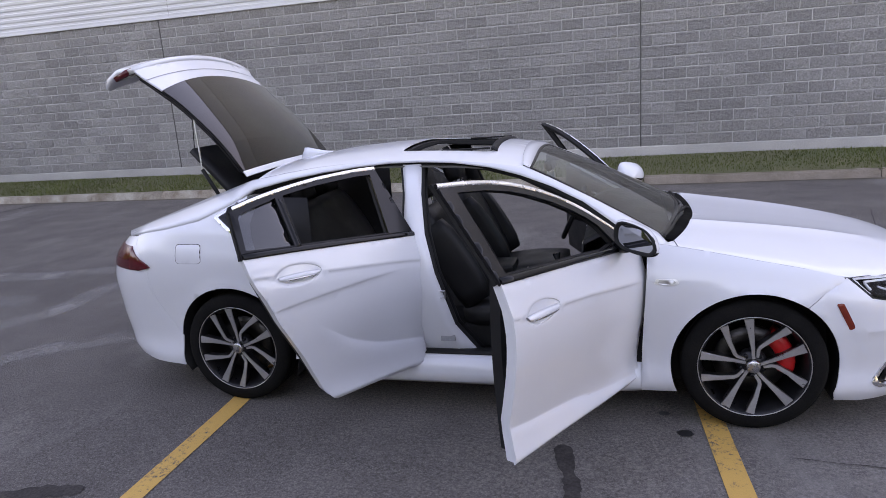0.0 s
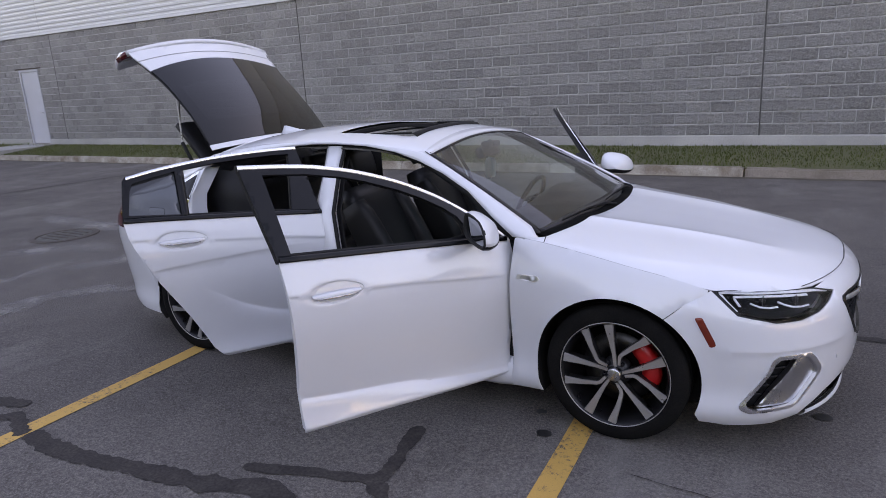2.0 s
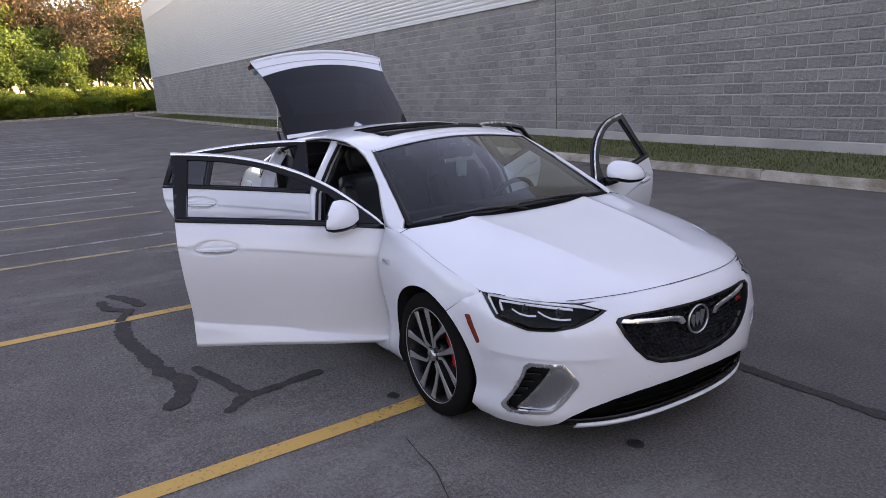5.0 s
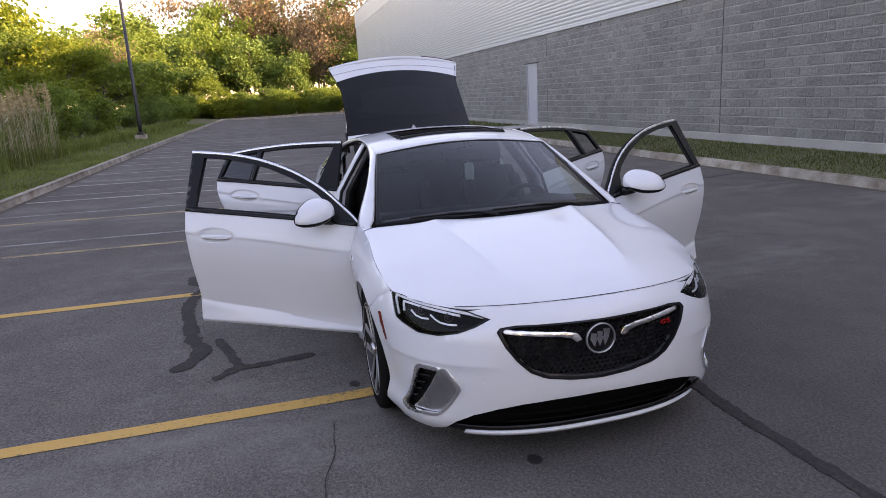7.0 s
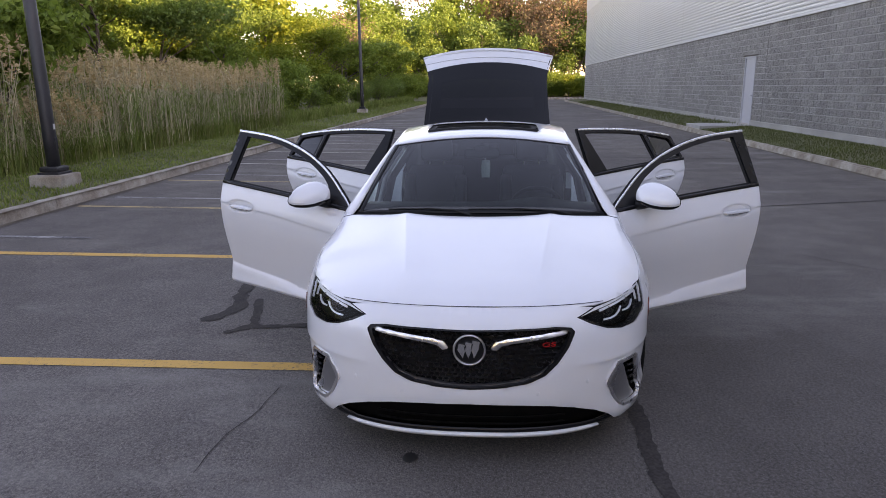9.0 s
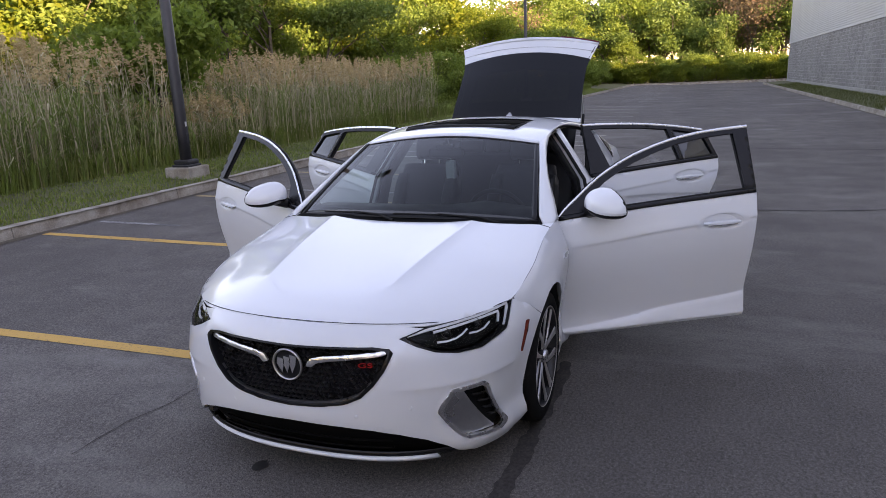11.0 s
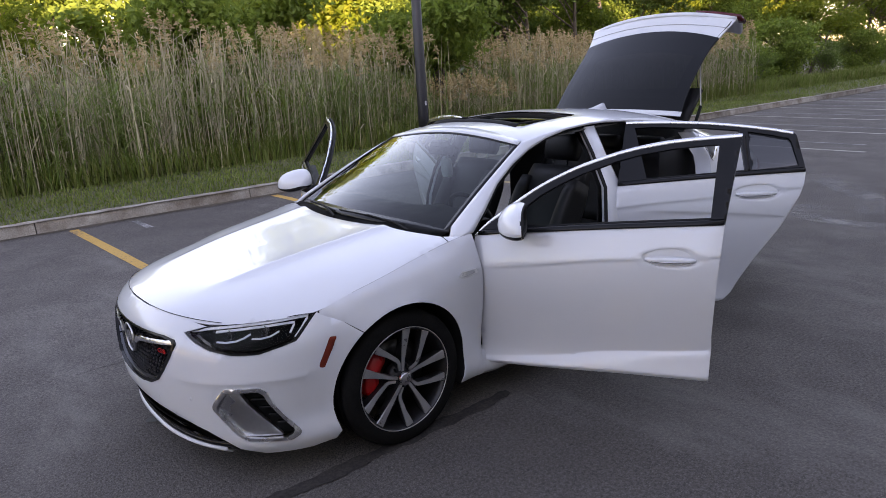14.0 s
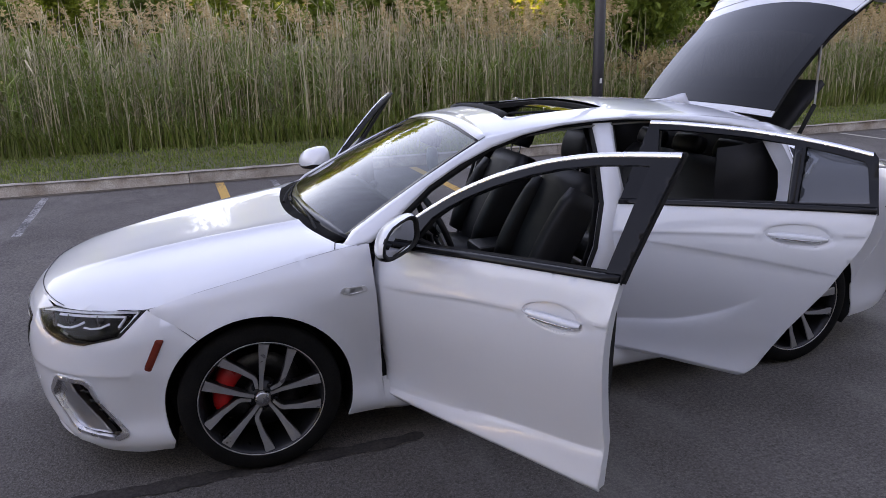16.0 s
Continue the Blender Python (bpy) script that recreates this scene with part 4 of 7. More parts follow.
DARK_GLASS = glass_material("dark_rear_glass", (0.018, 0.020, 0.024), 0.03, 1.30)
LENS = glass_material("clear_lamp_lens", (0.95, 0.96, 0.97), ior=1.16)
BRIGHT = surface("bright_strip", (0.80, 0.80, 0.81), (0.86, 0.86, 0.87), 0.28, 1.0, big=6, fine=40, grain=0.02, bump=0.01)
MIRROR = surface("mirror", (0.38, 0.39, 0.41), (0.41, 0.42, 0.44), 0.015, 1.0, grain=0.0, bump=0.0, rough_var=0.01)
LAMP_WHITE = surface("white_light_guide", (0.72, 0.74, 0.76), (0.80, 0.81, 0.82), 0.2, big=9)


def spline(pts):
    """A smooth curve through (x, y) pairs, monotone between them."""
    pts = sorted(pts)
    xs, ys = [p[0] for p in pts], [p[1] for p in pts]
    d = [(b - a) / (q - p) for p, q, a, b in zip(xs, xs[1:], ys, ys[1:])]
    m = [d[0]] + [0 if a * b <= 0 else 2 * a * b / (a + b) for a, b in zip(d, d[1:])] + [d[-1]]

    def at(x):
        if x <= xs[0]:
            return ys[0] + m[0] * (x - xs[0])
        if x >= xs[-1]:
            return ys[-1] + m[-1] * (x - xs[-1])
        i = max(k for k in range(len(xs) - 1) if xs[k] <= x)
        h = xs[i + 1] - xs[i]
        t = (x - xs[i]) / h
        return (2 * t ** 3 - 3 * t * t + 1) * ys[i] + (t ** 3 - 2 * t * t + t) * h * m[i] + (3 * t * t - 2 * t ** 3) * ys[i + 1] + (t ** 3 - t * t) * h * m[i + 1]
    return at


WHEEL_R, AXLE_R = 0.335, -2.829
belt = spline([(-3.9, 1.065), (-2.72, 1.058), (-2.2, 1.040), (-1.7, 1.015), (-1.4, 0.998), (-1.1, 0.980), (-0.77, 0.957), (-0.52, 0.938), (0.0, 0.885), (0.4, 0.84), (0.9, 0.80)])
crease = spline([(-3.3, 1.00), (-2.6, 0.955), (-2.33, 0.928), (-1.87, 0.893), (-1.64, 0.868), (-1.3, 0.842), (-1.1, 0.826), (-0.85, 0.797), (-0.6, 0.772), (0.3, 0.70)])
flank = spline([(-0.84, 0.858), (-0.79, 0.884), (-0.745, 0.885), (-0.665, 0.870), (-0.645, 0.869), (-0.5, 0.884), (-0.38, 0.904), (-0.27, 0.918), (-0.19, 0.921), (-0.15, 0.916), (-0.10, 0.9005), (-0.05, 0.8835), (0.0, 0.866)])
nose_x = spline([(0.14, 0.895), (0.20, 0.940), (0.30, 0.966), (0.42, 0.976), (0.55, 0.983), (0.64, 0.978), (0.70, 0.955), (0.745, 0.918), (0.775, 0.885), (0.85, 0.80)])
nose_n = spline([(0.15, 3.4), (0.40, 3.35), (0.50, 3.0), (0.62, 2.55), (0.74, 2.3), (0.9, 2.3)])
tail_x = spline([(0.15, 0.80), (0.3, 0.90), (0.5, 0.942), (0.7, 0.942), (0.85, 0.885), (0.95, 0.80), (1.1, 0.62)])
sweep = spline([(-3.0, 0.98), (-2.5, 0.755), (-2.33, 0.650), (-2.15, 0.545), (-1.95, 0.475), (-1.68, 0.425), (-1.6, 0.405), (-1.1, 0.345), (-0.93, 0.310), (-0.51, 0.268), (0.5, 0.23)])


haunch = spline([(-2.70, 0.795), (-2.5, 0.812), (-2.3, 0.828), (-2.0, 0.846), (-1.7, 0.855)])


def bulk(x, z):
    """Half width of the body before its ends are rounded off."""
    b = belt(x)
    d = z - b
    if d > 0:
        y = 0.866 - 0.70 * d
    else:
        y = flank(max(-0.84, d * (0.84 / (b - 0.16)) if d < -0.2 else d))
    y -= 0.030 * smooth01((x + 0.52) / 0.30) * smooth01((d + 0.075) / 0.075)
    # arch lips, the shoulder crease and the scooped lower doors
    for ax in (0.0, AXLE_R):
        r = math.hypot(x - ax, z - WHEEL_R)
        y += 0.013 * math.exp(-((r - 0.375) / 0.035) ** 2) * (1 if d < 0 else 0)
    if -3.2 < x < 0.2:
        c = crease(x) - z
        if c > 0:
            y -= 0.0066 * (1 - math.exp(-c / 0.005)) * math.exp(-c / 0.17) * smooth01((x + 3.2) / 0.6) * (1 - smooth01((x + 0.74) / 0.24))
        e = z - sweep(x)
        k = smooth01((x + 2.40) / 0.30) * (1 if x < -0.5115 else 0)
        y -= k * (0.017 * math.exp(-e / 0.12) if e > 0 else 0.021 * math.exp(e / 0.024) - 0.004)
        h = haunch(x) - z   # a fine line below the rear handle
        if h > 0:
            y -= 0.008 * (1 - math.exp(-h / 0.006)) * math.exp(-h / 0.12) * smooth01((x + 2.66) / 0.12) * (1 - smooth01((x + 2.05) / 0.3))
    return y


def side(x, z):
    """Half width of the body at x, z."""
    y = bulk(x, z)
    if x > 0:
        y *= max(0.0, 1 - (x / nose_x(z)) ** nose_n(z)) ** (1 / 2.4) if x < nose_x(z) else 0.0
    if x < -3.0:
        q = min(1.0, (-3.0 - x) / tail_x(z))
        y *= max(0.0, 1 - q ** 3.0) ** (1 / 3.0)
    return y


BROW = 0.512


def nose(phi, z):
    """A point of the front skin: phi runs round the nose, 0 at its middle, a right angle at the flank."""
    s, c = math.sin(phi), math.cos(phi)
    x = nose_x(z) * max(0, c) ** (2 / nose_n(z))
    y = bulk(x, z) * abs(s) ** (2 / 2.4)
    # a brow over each corner vent
    w = smooth01((y - 0.42) / 0.16) * smooth01((x - 0.34) / 0.14)
    e = z - BROW
    d = w * (0.007 * (math.exp(-e / 0.06) if e > 0 else math.exp(e / 0.016)))
    return Vector((x + d * max(0, c), math.copysign(y + d * abs(s), s), z))


def tail(phi, z):
    s, c = math.sin(phi), math.cos(phi)
    x = -3.0 - tail_x(z) * max(0, c) ** (2 / 3.0)
    return Vector((x, math.copysign(bulk(x, z) * abs(s) ** (2 / 3.0), s), z))


def phi_y(y, z):
    return math.copysign(math.asin(min(1, (abs(y) / bulk(0.6, z)) ** 1.2)), y)


def phi_x(x, z):
    return math.acos(min(1, max(0, x / nose_x(z)) ** (nose_n(z) / 2)))


def inside(p, poly):
    x, y, c = p[0], p[1], False
    for (x0, y0), (x1, y1) in zip(poly, poly[1:] + poly[:1]):
        if (y0 > y) != (y1 > y) and x < (x1 - x0) * (y - y0) / (y1 - y0) + x0:
            c = not c
    return c


def rounded(pts, r=0.02, n=4):
    """A closed outline with its corners rounded."""
    out = []
    for i, p in enumerate(pts):
        a, b, c = Vector(pts[i - 1]), Vector(p), Vector(pts[(i + 1) % len(pts)])
        k = min(r, (a - b).length * 0.45, (c - b).length * 0.45)
        s, e = b + (a - b).normalized() * k, b + (c - b).normalized() * k
        for j in range(n + 1):
            t = j / n
            out.append(tuple((1 - t) ** 2 * s + 2 * t * (1 - t) * b + t * t * e))
    return out


def dense(poly, step):
    out = []
    for a, b in zip(poly, poly[1:] + poly[:1]):
        m = max(1, int(math.hypot(b[0] - a[0], b[1] - a[1]) / step))
        out += [(a[0] + (b[0] - a[0]) * i / m, a[1] + (b[1] - a[1]) * i / m) for i in range(m)]
    return out


def sheet(name, outline, place, material, step=0.035, holes=(), thick=0.006, inward=None, roll=0.0025, smooth=True, lines=(), push=None):
    """A thin shell: a flat outline with holes, meshed and laid on a surface by place(u, v), given depth towards the inward point."""
    loops = [dense(list(outline), step)] + [dense(list(h), step) for h in holes]
    pts, edges = [], []
    for lp in loops:
        k = len(pts)
        pts += lp
        edges += [(k + i, k + (i + 1) % len(lp)) for i in range(len(lp))]
    for ln in lines:
        ln = [q for q in ln if inside(q, loops[0]) and not any(inside(q, h) for h in loops[1:])]
        k = len(pts)
        pts += ln
        edges += [(k + i, k + i + 1) for i in range(len(ln) - 1) if math.hypot(ln[i][0] - ln[i + 1][0], ln[i][1] - ln[i + 1][1]) < 0.05]
    us, vs = [p[0] for p in loops[0]], [p[1] for p in loops[0]]
    near = {(round(p[0] / (step * 0.5)), round(p[1] / (step * 0.5))) for p in pts}
    u = math.floor(min(us) / step) * step
    while u < max(us):
        v = math.floor(min(vs) / step) * step
        while v < max(vs):
            key = (round(u / (step * 0.5)), round(v / (step * 0.5)))
            if key not in near and inside((u, v), loops[0]) and not any(inside((u, v), h) for h in loops[1:]):
                pts.append((u, v))
            v += step
        u += step
    from mathutils.geometry import delaunay_2d_cdt
    v2, _, tris, *_ = delaunay_2d_cdt([Vector(p) for p in pts], edges, [], 0, 1e-6)
    keep = []
    for t in tris:
        c = ((v2[t[0]][0] + v2[t[1]][0] + v2[t[2]][0]) / 3, (v2[t[0]][1] + v2[t[1]][1] + v2[t[2]][1]) / 3)
        if inside(c, loops[0]) and not any(inside(c, h) for h in loops[1:]):
            keep.append(tuple(t))
    P = [Vector(place(p[0], p[1])) for p in v2]
    N = [Vector() for _ in P]
    for a, b, c in keep:
        n = (P[b] - P[a]).cross(P[c] - P[a])
        for i in (a, b, c):
            N[i] += n
    used = {i for t in keep for i in t}
    mid = sum((P[i] for i in used), Vector()) / max(1, len(used))
    aim = Vector(inward) if inward is not None else Vector((mid.x, 0, 0.6))
    total = sum((N[i].dot(aim - P[i]) for i in used))
    if total > 0:
        keep = [(a, c, b) for a, b, c in keep]
        N = [-n for n in N]
    N = [Vector(push) if push else n.normalized() if n.length > 0 else Vector((0, 0, 1)) for n in N]
    count = {}
    for t in keep:
        for a, b in ((t[0], t[1]), (t[1], t[2]), (t[2], t[0])):
            count[(a, b)] = 1
    rim = [(a, b) for a, b in count if (b, a) not in count]
    rolled = {i for e in rim for i in e}
    order = {i: k for k, i in enumerate(sorted(used))}
    top = [P[i] - N[i] * (roll if i in rolled else 0) for i in sorted(used)]
    low = [P[i] - N[i] * thick for i in sorted(used)]
    if not thick:
        return raw_mesh(name, [tuple(v) for v in top], [(order[a], order[b], order[c]) for a, b, c in keep], material, smooth)
    verts, faces, m = top + low, [], len(top)
    for a, b, c in keep:
        faces.append((order[a], order[b], order[c]))
        faces.append((order[c] + m, order[b] + m, order[a] + m))
    for a, b in rim:
        k = len(verts)
        verts += [top[order[a]], top[order[b]], low[order[b]], low[order[a]]]
        faces.append((k + 1, k, k + 3, k + 2))
    return raw_mesh(name, [tuple(v) for v in verts], faces, material, smooth)


def loft(name, rows, material, thick=0.0, smooth=True, flip=False):
    """A skin through rows of points, with depth if thick."""
    n, m = len(rows), len(rows[0])
    verts = [tuple(p) for r in rows for p in r]
    faces = [((i * m + j), (i * m + j + 1), ((i + 1) * m + j + 1), ((i + 1) * m + j)) for i in range(n - 1) for j in range(m - 1)]
    if flip:
        faces = [f[::-1] for f in faces]
    me = raw_mesh(name, verts, faces, material, smooth)
    if thick:
        bm = bmesh.new()
        bm.from_mesh(me)
        bmesh.ops.solidify(bm, geom=bm.faces[:] + bm.edges[:] + bm.verts[:], thickness=thick)
        bm.to_mesh(me)
        bm.free()
        if smooth:
            me.shade_smooth()
    return me


def lathe(profile, segs=48, bm=None, axis="y"):
    """A body of revolution about the y axis; profile: (y, radius)."""
    bm = bm or bmesh.new()
    rings = []
    for y, r in profile:
        rings.append([bm.verts.new((r * math.cos(2 * math.pi * k / segs), y, r * math.sin(2 * math.pi * k / segs))) for k in range(segs)])
    for a, b in zip(rings, rings[1:]):
        for k in range(segs):
            bm.faces.new((a[k], a[(k + 1) % segs], b[(k + 1) % segs], b[k]))
    bmesh.ops.recalc_face_normals(bm, faces=bm.faces)
    return bm


def mirrored(me, s):
    """The mesh as it is for s = 1 (left), or mirrored for the right."""
    if s > 0:
        return me
    me = me.copy()
    for v in me.vertices:
        v.co.y = -v.co.y
    me.flip_normals()
    return me


car = thing("car", "white four-door hatchback car with all doors and tailgate open", "car")

# -- outlines in the side view --
ARCH = 0.382


def arch_pts(ax, a0, a1, n=18, r=ARCH):
    return [(ax + r * math.cos(radians(a0 + (a1 - a0) * i / n)), WHEEL_R + r * math.sin(radians(a0 + (a1 - a0) * i / n))) for i in range(n + 1)]


hood_edge = spline([(0.40, 0.772), (0.2, 0.823), (0.0, 0.862), (-0.2, 0.900), (-0.4, 0.938), (-0.53, 0.957)])
door_top = [(-0.515, 0.935), (-0.57, 0.985), (-0.64, 1.035), (-0.74, 1.105), (-0.83, 1.160), (-0.93, 1.209), (-1.03, 1.250), (-1.19, 1.299), (-1.3, 1.324), (-1.45, 1.346), (-1.60, 1.357), (-1.735, 1.363)]
rear_top = [(-1.748, 1.363), (-1.85, 1.361), (-2.02, 1.351), (-2.17, 1.339), (-2.38, 1.312), (-2.55, 1.283), (-2.675, 1.255)]
rear_edge = [(-2.690, 1.235), (-2.724, 1.06), (-2.710, 0.98), (-2.688, 0.92), (-2.59, 0.735), (-2.46, 0.54), (-2.385, 0.41), (-2.345, 0.335), (-2.300, 0.285)]

# front wings
wing = [(0.384, 0.757), (0.384, 0.772)] + [(x, hood_edge(x)) for x in (0.3, 0.2, 0.1, 0.0, -0.1, -0.2, -0.3, -0.4, -0.47)] + [(-0.493, 0.945), (-0.497, 0.80), (-0.511, 0.55), (-0.523, 0.27), (-0.517, 0.175), (-0.40, 0.175)] + arch_pts(0, 203, 55, 26)
wing += [(0.296, 0.710)]
for s in (1, -1):
    part("front_wing", mirrored(sheet("front_wing", wing, lambda x, z: (x, side(x, z), z), PAINT, 0.03), s), PAINT, car)

# bonnet
zc = spline([(0.895, 0.768), (0.85, 0.787), (0.72, 0.824), (0.5, 0.862), (0.2, 0.909), (-0.1, 0.948), (-0.35, 0.978)])
ze = spline([(-0.53, 0.957), (-0.4, 0.938), (-0.2, 0.900), (0.0, 0.862), (0.2, 0.823), (0.40, 0.772), (0.6, 0.757), (0.767, 0.750), (0.895, 0.768)])


def hood_half(x):
    return side(x, hood_edge(x)) - 0.004 if x < 0.40 else max(0.001, side(x, ze(x)) - 0.004)


def hood(x, y):
    h = max(0.02, hood_half(x))
    t = min(1.0, abs(y) / h)
    z = zc(x) + (ze(x) - zc(x)) * t ** 3.3
    ridge = 0.44 - 0.13 * (x + 0.3)
    z += 0.018 * math.exp(-abs(abs(y) - ridge) / (0.11 if abs(y) < ridge else 0.05)) * (1 - smooth01((x - 0.35) / 0.5))
    return (x, y, z)


_rear = [(-0.218 - 0.147 * (v / 10) ** 2.2, 0.775 * v / 10) for v in range(11)]
_edge = [(x, hood_half(x)) for x in [-0.43 + 0.052 * i for i in range(25)]]
_edge += [(x, hood_half(x)) for x in (0.84, 0.86, 0.875, 0.884)]
_half = _rear + _edge
hood_out = _half + [(x, -y) for x, y in _half[::-1] if y > 0.005]
ridges = [[(x, s * (0.44 - 0.13 * (x + 0.3) + o)) for x in [-0.30 + 0.03 * i for i in range(30)]] for s in (1, -1) for o in (-0.02, -0.002, 0.002, 0.015)]
part("bonnet", sheet("bonnet", hood_out, hood, PAINT, 0.032, thick=0.008, inward=(0.2, 0, 0.3), lines=ridges), PAINT, car)

# front bumper skin
T = lambda y, z: (phi_y(y, z), z)
S = lambda x, z: (phi_x(x, z), z)
lamp_low = [T(0.474, 0.717), T(0.545, 0.682), T(0.615, 0.653), T(0.69, 0.634), T(0.765, 0.632), S(0.505, 0.670), S(0.435, 0.735), S(0.395, 0.770)]
top_edge = [T(0.0, 0.7705), T(0.15, 0.7695), T(0.3, 0.766), T(0.42, 0.760), T(0.50, 0.753), T(0.555, 0.744)]
right_half = top_edge + lamp_low + [S(0.299, 0.712)] + [S(x, z) for x, z in arch_pts(0, 54.4, -20, 14)] + [S(0.372, 0.155), S(0.50, 0.147), T(0.72, 0.150), T(0.69, 0.165)]
low_mid = [T(0.672, 0.190), T(0.640, 0.228), T(0.57, 0.272), T(0.47, 0.306), T(0.36, 0.328), T(0.23, 0.339), T(0.0, 0.344)]
bump_half = right_half + low_mid
bumper = bump_half + [(-p, z) for p, z in bump_half[::-1] if p > 1e-4]
grille_half = [T(0.0, 0.690), T(0.2, 0.693), T(0.38, 0.693), T(0.447, 0.684), T(0.462, 0.668), T(0.43, 0.600), T(0.385, 0.535), T(0.33, 0.480), T(0.25, 0.445), T(0.12, 0.425), T(0.0, 0.418)]
grille_hole = grille_half + [(-p, z) for p, z in grille_half[::-1] if p > 1e-4]
fog = [T(0.667, 0.490), S(0.668, 0.489), S(0.645, 0.468), S(0.527, 0.258), S(0.536, 0.240), S(0.568, 0.222), T(0.716, 0.240), T(0.69, 0.262), T(0.614, 0.395), T(0.622, 0.42)]
fog = rounded(fog, 0.011, 2)
fog_l, fog_r = fog, [(-p, z) for p, z in fog]
brow_lines = [[(k * (0.42 + 0.02 * i), BROW + o) for i in range(40)] for k in (1, -1) for o in (0.03, 0.012, 0.002, -0.002, -0.010)]
part("front_bumper", sheet("front_bumper", bumper, nose, PAINT, 0.032, holes=(grille_hole, fog_l, fog_r), thick=0.008, inward=(0, 0, 0.5), lines=brow_lines), PAINT, car)


def shrink(poly, k):
    cx, cy = sum(p[0] for p in poly) / len(poly), sum(p[1] for p in poly) / len(poly)
    return [(cx + (x - cx) * k, cy + (y - cy) * k) for x, y in poly]


def inset(d):
    def f(phi, z):
        p = nose(phi, z)
        n = Vector((math.cos(phi), math.sin(phi), 0)).normalized()
        return p - n * d
    return f


def ribbon(pts, w):
    """The outline of a band of width w along points of the front skin."""
    k, left, right = 0.80, [], []
    for i, p in enumerate(pts):
        q, r = pts[max(0, i - 1)], pts[min(len(pts) - 1, i + 1)]
        d = Vector(((r[0] - q[0]) * k, r[1] - q[1])).normalized()
        left.append((p[0] - d.y * w / 2 / k, p[1] + d.x * w / 2))
        right.append((p[0] + d.y * w / 2 / k, p[1] - d.x * w / 2))
    return left + right[::-1]


# grille
grille = part("grille", sheet("grille", grille_hole, inset(0.055), BLACK_MATT, 0.04, inward=(0, 0, 0.5)), BLACK_MATT, car, "deep black mesh grille")
part("grille_surround", sheet("grille_surround", grille_hole, inset(-0.004), BLACK_GLOSS, 0.03, holes=(shrink(grille_hole, 0.945),), thick=0.05, inward=(0, 0, 0.5)), BLACK_GLOSS, grille, "gloss black surround")
_lip = [(0.385, 0.545), (0.355, 0.512), (0.32, 0.484), (0.25, 0.456), (0.12, 0.435), (0.0, 0.428)]
_lip = _lip + [(-y, z) for y, z in _lip[-2::-1]]
part("chrome_lip", sheet("chrome_lip", ribbon([T(y, z) for y, z in _lip], 0.015), inset(0.012), SATIN_DARK, 0.03, thick=0.014, inward=(0, 0, 0.5)), SATIN_DARK, grille, "dark satin lower lip")
for s in (1, -1):
    w = rounded([T(0.092, 0.606), T(0.112, 0.636), T(0.17, 0.650), T(0.30, 0.662), T(0.428, 0.675), T(0.440, 0.668), T(0.43, 0.656), T(0.30, 0.641), T(0.19, 0.629), T(0.140, 0.618), T(0.118, 0.598)], 0.006, 2)
    part("wing_bar", mirrored(sheet("wing_bar", w, inset(0.010), BRIGHT, 0.012, thick=0.012, inward=(0, 0, 0.5)), s), BRIGHT, grille, "bright chrome grille wing")
hv, hf = [], []
for r_ in range(13):
    for c_ in range(34):
        y, z = -0.45 + 0.0275 * (c_ + 0.5 * (r_ % 2)), 0.432 + 0.0215 * r_
        p = T(y, z)
        if inside(p, shrink(grille_hole, 0.93)) and math.hypot(y, (z - 0.60) * 1.0) > 0.075:
            q = inset(0.045)(*p)
            ring = [(q.x, q.y + 0.0125 * math.cos(k * math.pi / 3), q.z + 0.0105 * math.sin(k * math.pi / 3)) for k in range(6)]
            ring2 = [(q.x + 0.016, q.y + 0.0155 * math.cos(k * math.pi / 3), q.z + 0.0130 * math.sin(k * math.pi / 3)) for k in range(6)]
            b = len(hv)
            hv += ring + ring2
            hf += [(b + k, b + (k + 1) % 6, b + 6 + (k + 1) % 6, b + 6 + k) for k in range(6)]
part("honeycomb", raw_mesh("honeycomb", hv, hf, MESH_BLACK), MESH_BLACK, grille)["kind"] = "stuff"
# emblem: a plain ring with three slanted bars
em = nose(0, 0.598) - Vector((0.034, 0, 0))
ring = bmesh.new()
n1, n2 = 40, 8
for i in range(n1):
    for j in range(n2):
        a, b = 2 * math.pi * i / n1, 2 * math.pi * j / n2
        ring.verts.new((em.x + 0.012 + 0.008 * math.sin(b), (0.068 + 0.005 * math.cos(b)) * math.cos(a), em.z + (0.068 + 0.005 * math.cos(b)) * math.sin(a)))
ring.verts.ensure_lookup_table()
for i in range(n1):
    for j in range(n2):
        ring.faces.new([ring.verts[q] for q in (i * n2 + j, ((i + 1) % n1) * n2 + j, ((i + 1) % n1) * n2 + (j + 1) % n2, i * n2 + (j + 1) % n2)])
part("emblem", ring, SATIN, grille, "round chrome emblem with slanted bars", True)
disc = bmesh.new()
bmesh.ops.create_circle(disc, cap_ends=True, segments=40, radius=0.066, matrix=Matrix.Translation((em.x + 0.006, 0, em.z)) @ Matrix.Rotation(radians(90), 4, "Y"))
part("emblem_field", disc, BLACK_GLOSS, grille)
